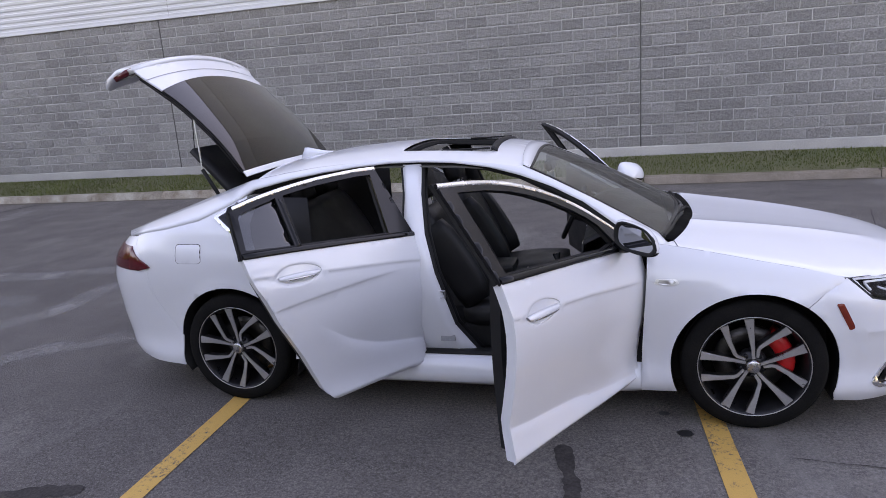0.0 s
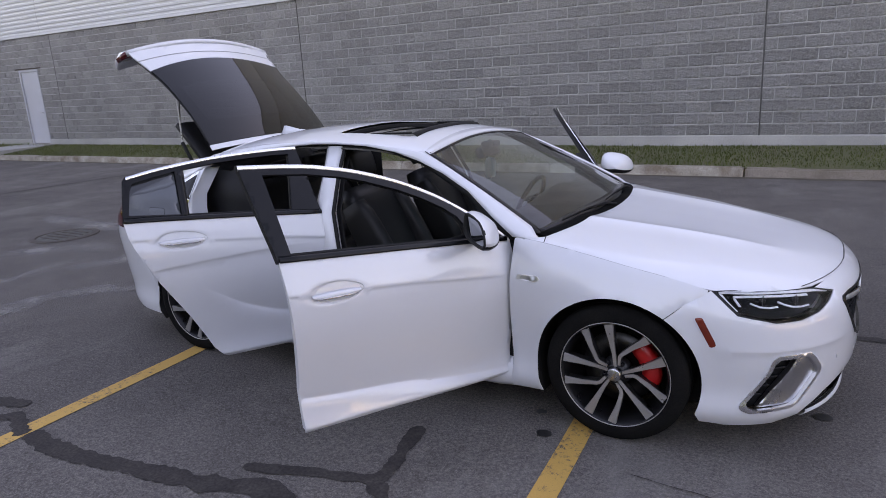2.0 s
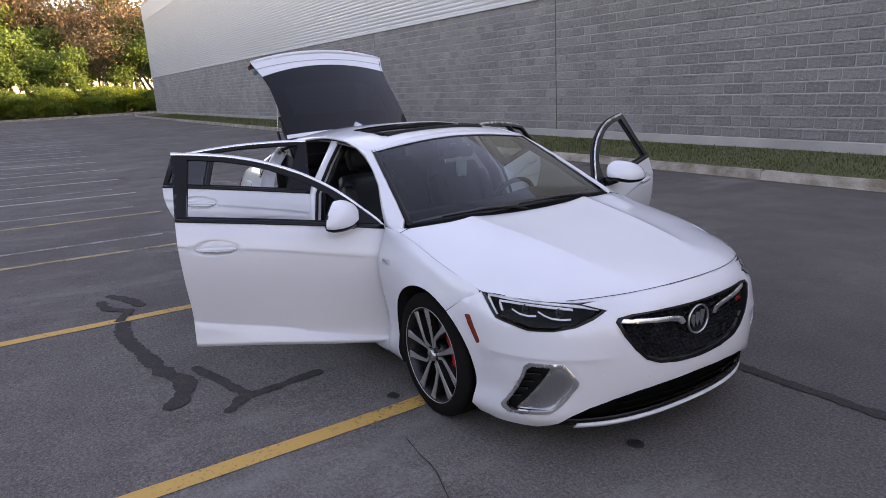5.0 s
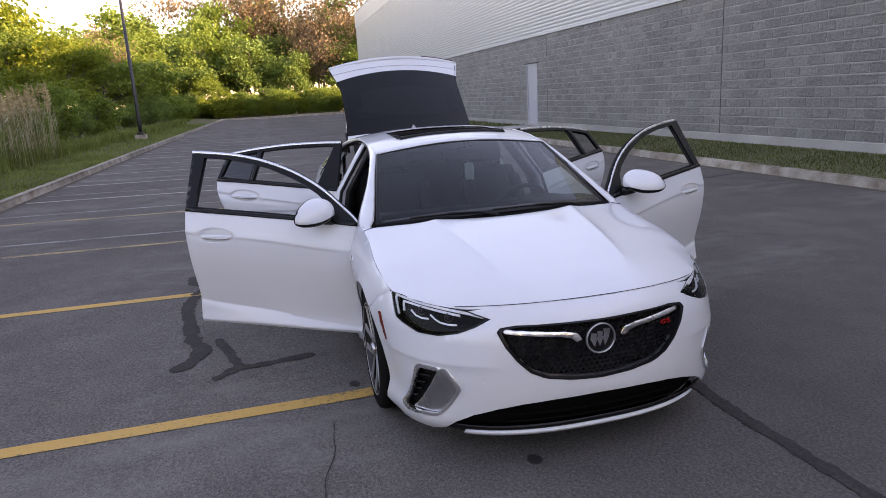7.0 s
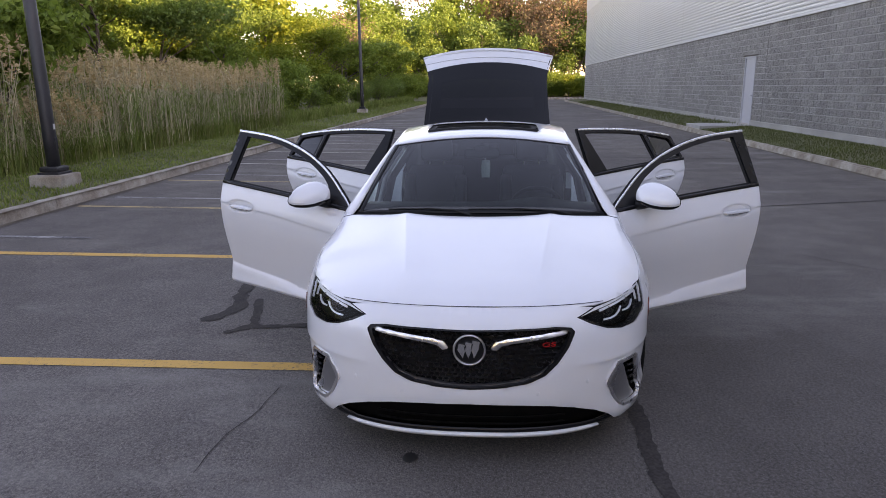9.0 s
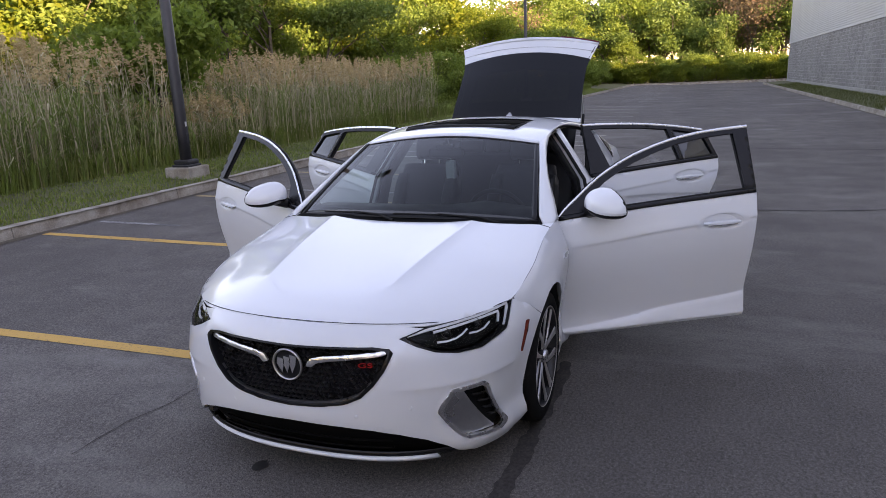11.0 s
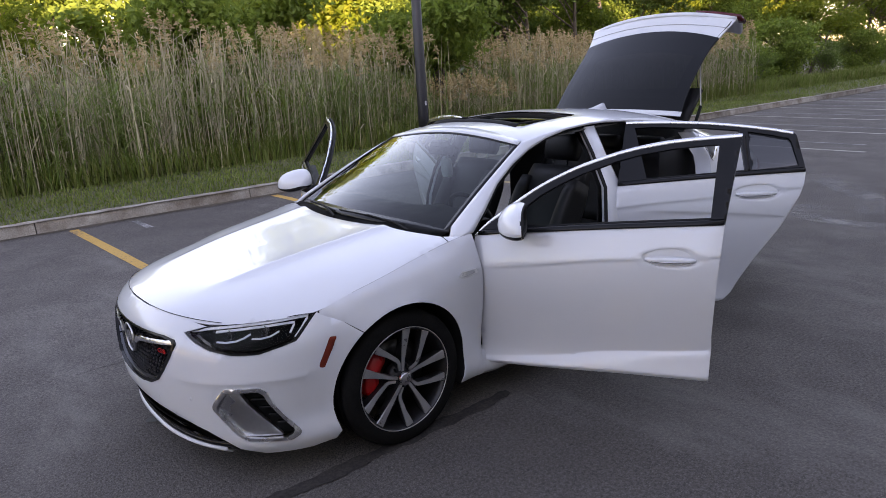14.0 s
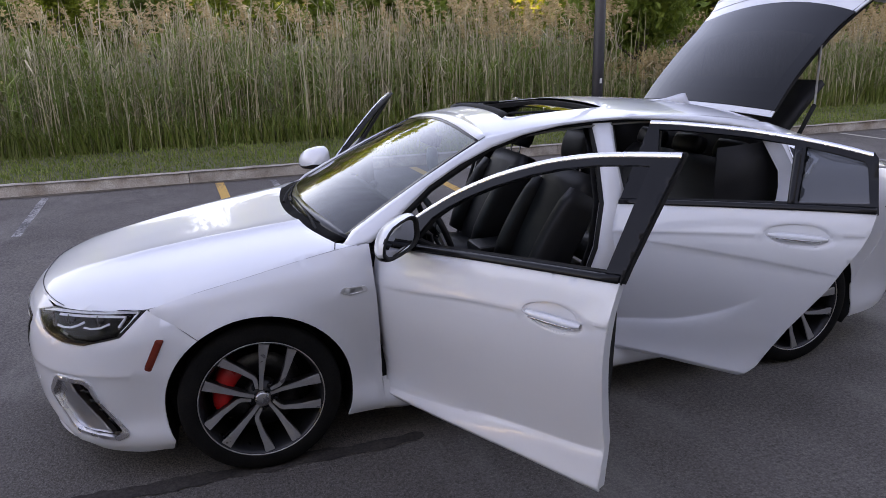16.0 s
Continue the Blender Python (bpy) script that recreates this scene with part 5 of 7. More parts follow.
for k in (-1, 0, 1):
    bm = bmesh.new()
    c = [(0.030 * -k + 0.016, 0.030 + 0.008 * -k), (0.030 * -k - 0.016, 0.036 + 0.008 * -k), (0.030 * -k - 0.022, 0.006 - 0.006 * k), (0.024 * -k - 0.004, -0.040), (0.030 * -k + 0.010, -0.004 - 0.006 * k)]
    f0 = [bm.verts.new((em.x + 0.014, y, em.z + z)) for y, z in c]
    f1 = [bm.verts.new((em.x + 0.007, y, em.z + z)) for y, z in c]
    bm.faces.new(f0)
    for i in range(5):
        bm.faces.new((f0[i], f0[(i + 1) % 5], f1[(i + 1) % 5], f1[i]))
    bmesh.ops.recalc_face_normals(bm, faces=bm.faces)
    part("emblem_bar", bm, CHROME, grille)


def lettering(text, size, m, material, parent, name, label=""):
    cu = bpy.data.curves.new(name, "FONT")
    cu.body, cu.size, cu.extrude = text, size, 0.002
    cu.align_x, cu.align_y = "CENTER", "CENTER"
    tmp = new(name, cu)
    bpy.context.view_layer.update()
    me = bpy.data.meshes.new_from_object(tmp)
    bpy.data.objects.remove(tmp)
    me.materials.clear()
    me.materials.append(material)
    me.transform(m)
    return part(name, me, material, parent, label)


lettering("GS", 0.036, Matrix.Translation(inset(0.020)(*T(0.352, 0.614)) + Vector((0, 0, 0))) @ Euler((radians(90), 0, radians(90 + 14))).to_matrix().to_4x4() @ Matrix.Diagonal((1.5, 0.8, 1, 1)), RED_PAINT, grille, "badge", "red GS badge")

# lower intake, splitter lip
lo = [T(-0.70, 0.155), T(-0.68, 0.235), T(-0.5, 0.32), T(-0.3, 0.352), T(0, 0.36), T(0.3, 0.352), T(0.5, 0.32), T(0.68, 0.235), T(0.70, 0.155), T(0.5, 0.155), T(0, 0.155), T(-0.5, 0.155)]
part("lower_intake", sheet("lower_intake", lo, inset(0.060), BLACK_DEEP, 0.04, inward=(0, 0, 0.5)), BLACK_DEEP, car, "black lower air intake")
for z in (0.225, 0.262):
    part("intake_slat", loft("intake_slat", [[inset(0.042)(*T(y, z)), inset(0.024)(*T(y, z + 0.004)), inset(0.024)(*T(y, z + 0.010))] for y in [-0.44 + 0.044 * i for i in range(21)]], BLACK_DEEP, 0.003), BLACK_DEEP, car)
lip = lambda y, d, k, z, e: inset(d + k * (y / 0.74) ** 4)(*T(y, z + e * (y / 0.74) ** 4))
part("splitter", loft("splitter", [[lip(y, 0.030, 0.02, 0.182, 0.0), lip(y, 0.004, 0.020, 0.178, -0.004), lip(y, -0.008, 0.022, 0.170, -0.004), lip(y, -0.004, 0.022, 0.148, 0.0), lip(y, 0.06, 0, 0.143, 0.0)] for y in [-0.60 + 0.04 * i for i in range(31)]], PAINT, 0.004), PAINT, car, "white painted lower lip")
part("intake_mask", loft("intake_mask", [[lip(y, 0.022, 0.0, 0.205, 0.0), lip(y, 0.012, 0.01, 0.185, 0.0), lip(y, 0.014, 0.01, 0.160, 0.0), lip(y, 0.05, 0, 0.150, 0.0)] for y in [-0.70 + 0.05 * i for i in range(29)]], BLACK_GLOSS, 0.003), BLACK_GLOSS, car, "gloss black lower lip")
part("under_tray", loft("under_tray", [[(x, y * w, 0.175) for y in (-1, -0.5, 0, 0.5, 1)] for x, w in ((0.80, 0.40), (0.62, 0.62), (0.4, 0.58), (-0.4, 0.58), (-0.45, 0.80), (-2.35, 0.80), (-2.4, 0.58), (-3.3, 0.58), (-3.6, 0.5))], BLACK_MATT, 0.01, False), BLACK_MATT, car)

# fog surrounds, headlamps, side markers
for s in (1, -1):
    house = part("fog_surround", mirrored(sheet("fog_surround", fog, inset(-0.006), BRIGHT, 0.02, holes=(shrink(fog, 0.87),), thick=0.02, inward=(0, 0, 0.5)), s), BRIGHT, car, "chrome-edged corner vent")
    part("vent_blade", mirrored(sheet("vent_blade", rounded([T(0.674, 0.474), T(0.708, 0.470), S(0.640, 0.300), S(0.600, 0.246), T(0.712, 0.256), T(0.690, 0.278), T(0.626, 0.398)], 0.01, 2), inset(0.012), SATIN, 0.02, thick=0.03, inward=(0, 0, 0.5)), s), SATIN, house, "satin silver blade")
    part("vent_recess", mirrored(sheet("vent_recess", shrink(fog, 1.02), inset(0.06), BLACK_MATT, 0.03, inward=(0, 0, 0.5)), s), BLACK_MATT, house)
    for k in range(4):
        z0 = 0.285 + 0.042 * k
        row = []
        for j in range(6):
            x = 0.552 + 0.026 * k + (0.062 + 0.006 * k) * j / 5
            p = (phi_x(x, z0), z0 + 0.010 * j / 5)
            row.append([inset(0.030)(*p), inset(0.014)(p[0], p[1] + 0.006), inset(0.016)(p[0], p[1] + 0.014), inset(0.034)(p[0], p[1] + 0.012)])
        part("vent_slat", mirrored(loft("vent_slat", row, BLACK_GLOSS, 0.003), s), BLACK_GLOSS, house)
    lamp_out = rounded(lamp_low[::-1] + [T(0.555, 0.743), T(0.60, 0.748), T(0.68, 0.755), T(0.76, 0.762), S(0.48, 0.769)], 0.012, 3)
    lamp = part("headlamp", mirrored(sheet("headlamp", lamp_out, inset(0.055), BLACK_DEEP, 0.02, inward=(0, 0, 0.5)), s), BLACK_DEEP, car, "headlamp with dark housing and white light guides")
    part("housing_wall", mirrored(sheet("housing_wall", lamp_out, inset(0.004), BLACK_GLOSS, 0.02, holes=(shrink(lamp_out, 0.93),), thick=0.05, inward=(0, 0, 0.5)), s), BLACK_GLOSS, lamp)
    guide = lambda pts, w, d, label="": part("light_guide", mirrored(sheet("light_guide", ribbon(pts, w * 1.35), inset(d), LAMP_WHITE, 0.012, thick=0.010, inward=(0, 0, 0.5)), s), LAMP_WHITE, lamp, label)
    guide([T(0.505, 0.722), T(0.56, 0.733), T(0.63, 0.741), T(0.70, 0.748), T(0.765, 0.754), S(0.465, 0.760), S(0.432, 0.760), S(0.440, 0.748), S(0.470, 0.716), S(0.505, 0.684)], 0.0085, 0.010)
    guide([T(0.60, 0.719), T(0.66, 0.726), T(0.72, 0.732), T(0.775, 0.737), S(0.492, 0.738), S(0.497, 0.728), S(0.520, 0.700)], 0.0065, 0.020)
    guide([T(0.622, 0.681), T(0.655, 0.679), T(0.685, 0.683), T(0.704, 0.694), T(0.716, 0.708)], 0.0050, 0.022)
    guide([T(0.728, 0.690), T(0.752, 0.688), T(0.772, 0.694), T(0.784, 0.710)], 0.0050, 0.022)
    for y0, z0 in ((0.655, 0.702), (0.752, 0.712)):
        c = inset(0.042)(*T(y0, z0))
        bm = bmesh.new()
        bmesh.ops.create_uvsphere(bm, u_segments=16, v_segments=10, radius=0.019, matrix=Matrix.Translation(c))
        eye = part("projector", mirrored(mesh_of("projector", bm, BLACK_GLOSS, True), s), BLACK_GLOSS, lamp, "round dark glass projector")
        ring = bmesh.new()
        tube([c + Vector((0.006, 0.021 * math.cos(q), 0.021 * math.sin(q))) for q in [2 * math.pi * k / 20 for k in range(21)]], 0.0022, 5, ring, cap=False)
        part("projector_ring", mirrored(mesh_of("projector_ring", ring, DISC, True), s), DISC, eye)
    ob = part("lamp_lens", mirrored(sheet("lamp_lens", lamp_out, inset(-0.002), LENS, 0.02, thick=0, inward=(0, 0, 0.5)), s), LENS, lamp, "clear lens")
    ob.visible_shadow = False
    part("side_marker", mirrored(sheet("side_marker", rounded([(0.343, 0.660), (0.373, 0.664), (0.438, 0.534), (0.410, 0.525)], 0.008, 2), lambda x, z: (x, side(x, z) + 0.005, z), AMBER, 0.02, thick=0.012), s), AMBER, car, "amber side reflector")
    # parking sensors
for y in (-0.52, -0.30, 0.30, 0.52):
    bm = bmesh.new()
    p = inset(0.002)(*T(y, 0.395 if abs(y) < 0.4 else 0.43))
    bmesh.ops.create_uvsphere(bm, u_segments=12, v_segments=6, radius=0.011, matrix=Matrix.Translation(p) @ Matrix.Diagonal((0.3, 1, 1, 1)))
    part("parking_sensor", bm, PAINT, car)

# -- windscreen, roof, roof rails --
def screen(u, v):
    """u from the base (0) to the header (1), v across (-1 to 1)."""
    b = Vector((-0.262 - 0.15 * v * v, 0.765 * v, 0.974 - 0.028 * v * v))
    h = Vector((-1.165 + 0.046 * v * v, 0.610 * v, 1.385 - 0.063 * v * v))
    p = b.lerp(h, u)
    n = Vector((0.42, 0, 0.9))
    return p + n * (0.022 * 4 * u * (1 - u) * (1 - 0.55 * v * v))


glass = part("windscreen", loft("windscreen", [[screen(i / 16, -1 + j / 12) for j in range(25)] for i in range(17)], SCREEN_GLASS), SCREEN_GLASS, car, "clear raked windscreen")
glass.visible_shadow = False
for s in (-1, 1):
    part("screen_border", loft("screen_border", [[screen(i / 16, s * 0.955) + Vector((0, 0, 0.0015)), screen(i / 16, s * 1.0) + Vector((0, 0, 0.0015))] for i in range(17)], BLACK_GLOSS, 0.003), BLACK_GLOSS, glass)
for low, high in ((lambda v: 0.0, lambda v: 0.022 + 0.036 * (1 - v ** 4)), (lambda v: 0.905 + 0.035 * v ** 4, lambda v: 0.932 + 0.03 * v ** 4)):
    part("screen_border", loft("screen_border", [[screen(f(-1 + j / 12), -1 + j / 12) + Vector((0.0, 0, 0.002)) for j in range(25)] for f in (low, high)], BLACK_GLOSS, 0.003), BLACK_GLOSS, glass)
part("roof_header", loft("roof_header", [[screen(f(-1 + j / 12), -1 + j / 12) + Vector((0.001, 0, 0.0045)) for j in range(25)] for f in (lambda v: 0.923 + 0.03 * v ** 4, lambda v: 0.962 + 0.015 * v ** 4, lambda v: 1.0)], PAINT, 0.003), PAINT, car, "white front edge of the roof")
part("sensor_pod", box(-1.06, -0.98, -0.055, 0.055, 1.275, 1.315, 0.012, 2), BLACK_GLOSS, glass)
roof_z = spline([(-1.165, 1.385), (-1.3, 1.404), (-1.5, 1.421), (-1.9, 1.432), (-2.3, 1.414), (-2.55, 1.384), (-2.74, 1.350)])
rail_y = spline([(-1.10, 0.610), (-1.5, 0.620), (-1.9, 0.624), (-2.3, 0.62), (-2.74, 0.61)])
drop = spline([(-1.1, 0.063), (-1.5, 0.056), (-1.9, 0.053), (-2.3, 0.053), (-2.74, 0.050)])


def roof(x, y):
    return (x, y, roof_z(x) - drop(x) * (abs(y) / rail_y(x)) ** 2.4)


_front = [(-1.166 + 0.046 * (v / 8) ** 2, 0.606 * v / 8) for v in range(-8, 9)]
_back = [(-2.735 + 0.03 * (v / 8) ** 2, rail_y(-2.74) * v / 8) for v in range(8, -9, -1)]
_r_side = [(x, rail_y(x) - 0.001) for x in [-1.25 - 0.1 * i for i in range(15)]]
_l_side = [(x, -y) for x, y in _r_side[::-1]]
roof_out = _front + _r_side + _back + _l_side
sun_hole = rounded([(-1.325, -0.415), (-1.325, 0.415), (-1.86, 0.415), (-1.86, -0.415)], 0.05, 4)
top = part("roof", sheet("roof", roof_out, roof, PAINT, 0.045, holes=(sun_hole,), thick=0.006, inward=(-1.9, 0, 0.5)), PAINT, car)
part("sunroof_frame", sheet("sunroof_frame", shrink(sun_hole, 1.012), lambda x, y: (x, y, roof(x, y)[2] - 0.016), BLACK_MATT, 0.03, holes=(shrink(sun_hole, 0.90),), thick=0.03, inward=(-1.5, 0, 0)), BLACK_MATT, top)
part("sunroof_glass", sheet("sunroof_glass", rounded([(-1.70, -0.38), (-1.70, 0.38), (-2.15, 0.38), (-2.15, -0.38)], 0.04, 3), lambda x, y: (x, y, roof(x, y)[2] - 0.040 - 0.02 * (x + 1.6)), DARK_GLASS, 0.06, thick=0, inward=(-1.8, 0, 0)), DARK_GLASS, top, "dark glass panel slid back under the roof")
part("wind_deflector", loft("wind_deflector", [[(-1.315 + 0.02 * (y / 0.40) ** 2, y, roof(-1.32, y)[2] - 0.006), (-1.335 + 0.02 * (y / 0.40) ** 2, y, roof(-1.32, y)[2] + 0.010), (-1.350 + 0.02 * (y / 0.40) ** 2, y, roof(-1.32, y)[2] + 0.012)] for y in [-0.40 + 0.08 * i for i in range(11)]], BLACK_MATT, 0.004), BLACK_MATT, top, "raised black wind deflector")
for s in (1, -1):
    part("deflector_arm", tube([(-1.335, s * 0.395, roof(-1.33, 0.395)[2] + 0.016), (-1.62, s * 0.40, roof(-1.62, 0.4)[2] - 0.006)], 0.006, 6), BLACK_MATT, top)
_fp = [(-2.47, 0.0, 0.004), (-2.54, 0.016, 0.020), (-2.61, 0.042, 0.029), (-2.66, 0.062, 0.031), (-2.685, 0.066, 0.030), (-2.705, 0.03, 0.028), (-2.712, -0.005, 0.026)]
_rows = [[(x, s * w, roof_z(x) + (h if s == 0 else -0.004)) for s in (-1, -0.55, 0, 0.55, 1)] for x, h, w in _fp]
for r_ in _rows:
    for i in (1, 3):
        r_[i] = (r_[i][0], r_[i][1], r_[i][2] + 0.6 * (r_[2][2] - r_[i][2]))
part("antenna_fin", loft("antenna_fin", _rows, PAINT, 0.002), PAINT, top, "white shark-fin antenna")

seal_curve = [(-0.375, 0.800, 0.925), (-0.405, 0.800, 0.950), (-0.44, 0.772, 0.985), (-0.60, 0.735, 1.072), (-0.77, 0.699, 1.160), (-0.95, 0.658, 1.247), (-1.12, 0.613, 1.322), (-1.3, 0.616, 1.348), (-1.5, 0.621, 1.366), (-1.7, 0.624, 1.376), (-1.9, 0.625, 1.379), (-2.1, 0.623, 1.374), (-2.3, 0.621, 1.361), (-2.5, 0.617, 1.336), (-2.74, 0.611, 1.300),
              (-2.9, 0.603, 1.250), (-3.1, 0.595, 1.188), (-3.3, 0.592, 1.125), (-3.5, 0.605, 1.062), (-3.64, 0.645, 1.01)]
low_curve = [(-0.425, 0.922), (-0.455, 0.944), (-0.505, 0.948), (-0.64, 1.032), (-0.80, 1.140), (-0.97, 1.220), (-1.13, 1.277), (-1.30, 1.322), (-1.5, 1.352), (-1.70, 1.364), (-1.87, 1.364), (-2.07, 1.351), (-2.25, 1.332), (-2.43, 1.307), (-2.68, 1.256),
             (-2.79, 1.188), (-3.0, 1.100), (-3.2, 1.060), (-3.4, 1.030), (-3.56, 0.995)]
for s in (1, -1):
    rows = []
    for (x0, y0, z0), (x1, z1) in zip(seal_curve, low_curve):
        a, b = Vector((x0, y0, z0)), Vector((x1, side(x1, z1) - (0.005 if x1 > -0.45 else 0), z1))
        out = Vector((0, 0.7, 0.7)) * (b - a).length * (0.13 if x0 > -2.8 else 0.045)
        rows.append([a - Vector((0, 0.012, 0.012)), a] + [a.lerp(b, t) + out * 4 * t * (1 - t) for t in (0.25, 0.5, 0.75)] + [b, b - Vector((0, 0.045, 0.008))])
    me = loft("body_rail", rows, PAINT, 0.004)
    part("body_rail", mirrored(me, s), PAINT, car, "white pillar and roof rail")
# rear quarters
quarter = [(-2.712, 1.225), (-2.79, 1.188), (-3.0, 1.100), (-3.2, 1.060), (-3.4, 1.030), (-3.46, 1.015), (-3.455, 0.90), (-3.415, 0.82), (-3.385, 0.62), (-3.235, 0.425)] + arch_pts(AXLE_R, 168, -8, 28) + [(-2.31, 0.282), (-2.353, 0.335), (-2.393, 0.41), (-2.468, 0.54), (-2.598, 0.735), (-2.696, 0.92), (-2.718, 0.98), (-2.732, 1.06)]
tail_phi = lambda x, z: (math.acos(min(1.0, max(0.0, (-3.0 - x) / tail_x(z)) ** 1.5)), z)
for s in (1, -1):
    q = part("rear_wing", mirrored(sheet("rear_wing", quarter, lambda x, z: (x, side(x, z) - 0.004 * smooth01((-3.20 - x) / 0.10) * (1 - smooth01((z - 0.90) / 0.08)), z), PAINT, 0.03), s), PAINT, car)
    if s < 0:
        cap = rounded([(-2.97, 0.975), (-3.135, 0.975), (-3.135, 0.865), (-2.97, 0.865)], 0.025, 4)
        part("fuel_flap", mirrored(sheet("fuel_flap", cap, lambda x, z: (x, side(x, z) + 0.003, z), PAINT, 0.03, thick=0.004), s), PAINT, q, "white fuel filler flap")
        part("flap_gap", mirrored(sheet("flap_gap", shrink(cap, 1.03), lambda x, z: (x, side(x, z) + 0.0005, z), BLACK_MATT, 0.03, thick=0.002, roll=0), s), BLACK_MATT, q)
    lamp = [tail_phi(-3.335, 0.835), tail_phi(-3.36, 0.855), tail_phi(-3.49, 0.955), (0.70, 0.955), (0.55, 0.93), (0.55, 0.845), (0.8, 0.815), tail_phi(-3.42, 0.815)]
    out = lambda p, z: tail(p, z) + Vector((-math.cos(p), math.sin(p), 0)) * 0.010
    part("tail_lamp", mirrored(sheet("tail_lamp", lamp, out, TAIL_RED, 0.02, thick=0.03, inward=(-3.0, 0, 0.8)), s), TAIL_RED, car, "dark red tail lamp")
tl = [tail_phi(-3.345, 0.62), tail_phi(-3.375, 0.82), tail_phi(-3.41, 0.90), tail_phi(-3.455, 1.01), (0.72, 0.985), (0.60, 0.93), (0.55, 0.80), (0.30, 0.775), (0.0, 0.77)]
bl = [(0.0, 0.24), (0.5, 0.24), (0.8, 0.25), tail_phi(-3.45, 0.215), tail_phi(-3.215, 0.21), tail_phi(-3.20, 0.40)]
rear_half = tl[::-1] + bl[::-1]
rb = rear_half + [(-p, z) for p, z in rear_half[::-1] if p > 1e-4]
part("rear_bumper", sheet("rear_bumper", rb, tail, PAINT, 0.035, thick=0.008, inward=(-3.0, 0, 0.5)), PAINT, car)
part("rear_valance", loft("rear_valance", [[tail(p, 0.30) + Vector((0.02, 0, 0)), tail(p, 0.25) + Vector((0.035, 0, -0.015)), tail(p, 0.24) + Vector((0.16, 0, -0.03))] for p in [-0.8 + 0.1 * i for i in range(17)]], BLACK_MATT, 0.01), BLACK_MATT, car, "black rear valance")

# dark shut lines round the bonnet and the bumper
for s in (1, -1):
    line = [Vector(hood(x, s * (hood_half(x) + 0.002))) - Vector((0, 0, 0.0026)) for x in [-0.47 + 0.04 * i for i in range(23)]]
    part("shut_line", tube(line, 0.0013, 5, cap=False), SEAM, car)
    line = [Vector(hood(-0.352 - 0.014 * t, s * (hood_half(-0.352) * (1 - t) + 0.772 * t))) + Vector((0, 0, 0.0006)) for t in [i / 8 for i in range(9)]]
    part("shut_line", tube(line, 0.0022, 5, cap=False), BLACK_MATT, car)
part("shut_line", tube([nose(p, 0.7715 - 0.0125 * (p / 0.6) ** 2) + Vector((-0.003, 0, 0.0005)) for p in [-0.68 + 0.04 * i for i in range(35)]], 0.0016, 5, cap=False), BLACK_MATT, car)

# cowl and wipers
under_hood = lambda x, y, d: Vector(hood(x, y)) - Vector((0, 0, d))
part("cowl", loft("cowl", [[under_hood(-0.190 - 0.147 * abs(v) ** 2.2, 0.775 * v, 0.026), under_hood(-0.222 - 0.147 * abs(v) ** 2.2, 0.775 * v, 0.012), under_hood(-0.250 - 0.150 * v * v, 0.775 * v, 0.010), Vector((-0.290 - 0.15 * v * v, 0.772 * v, 0.972 - 0.028 * v * v))] for v in [-0.985 + 0.0985 * i for i in range(21)]], BLACK_DEEP, 0.008), BLACK_DEEP, car, "black cowl panel below the windscreen")
for y0, l in ((0.56, 0.62), (-0.04, 0.52)):
    on = lambda u, y, h: screen(u, y / 0.765) + Vector((0.4 * h, 0, 0.9 * h))
    w = part("wiper", tube([on(-0.03, y0, 0.008), on(0.0, y0 - 0.10, 0.020), on(0.030, y0 - l * 0.55, 0.012)], [0.008, 0.006, 0.004], 6), BLACK_MATT, car, "black wiper arm and blade")
    part("wiper_blade", tube([on(0.014, y0 - 0.06, 0.007), on(0.030, y0 - l * 0.5, 0.008), on(0.028, y0 - l, 0.007)], 0.0038, 6), BLACK_MATT, w)

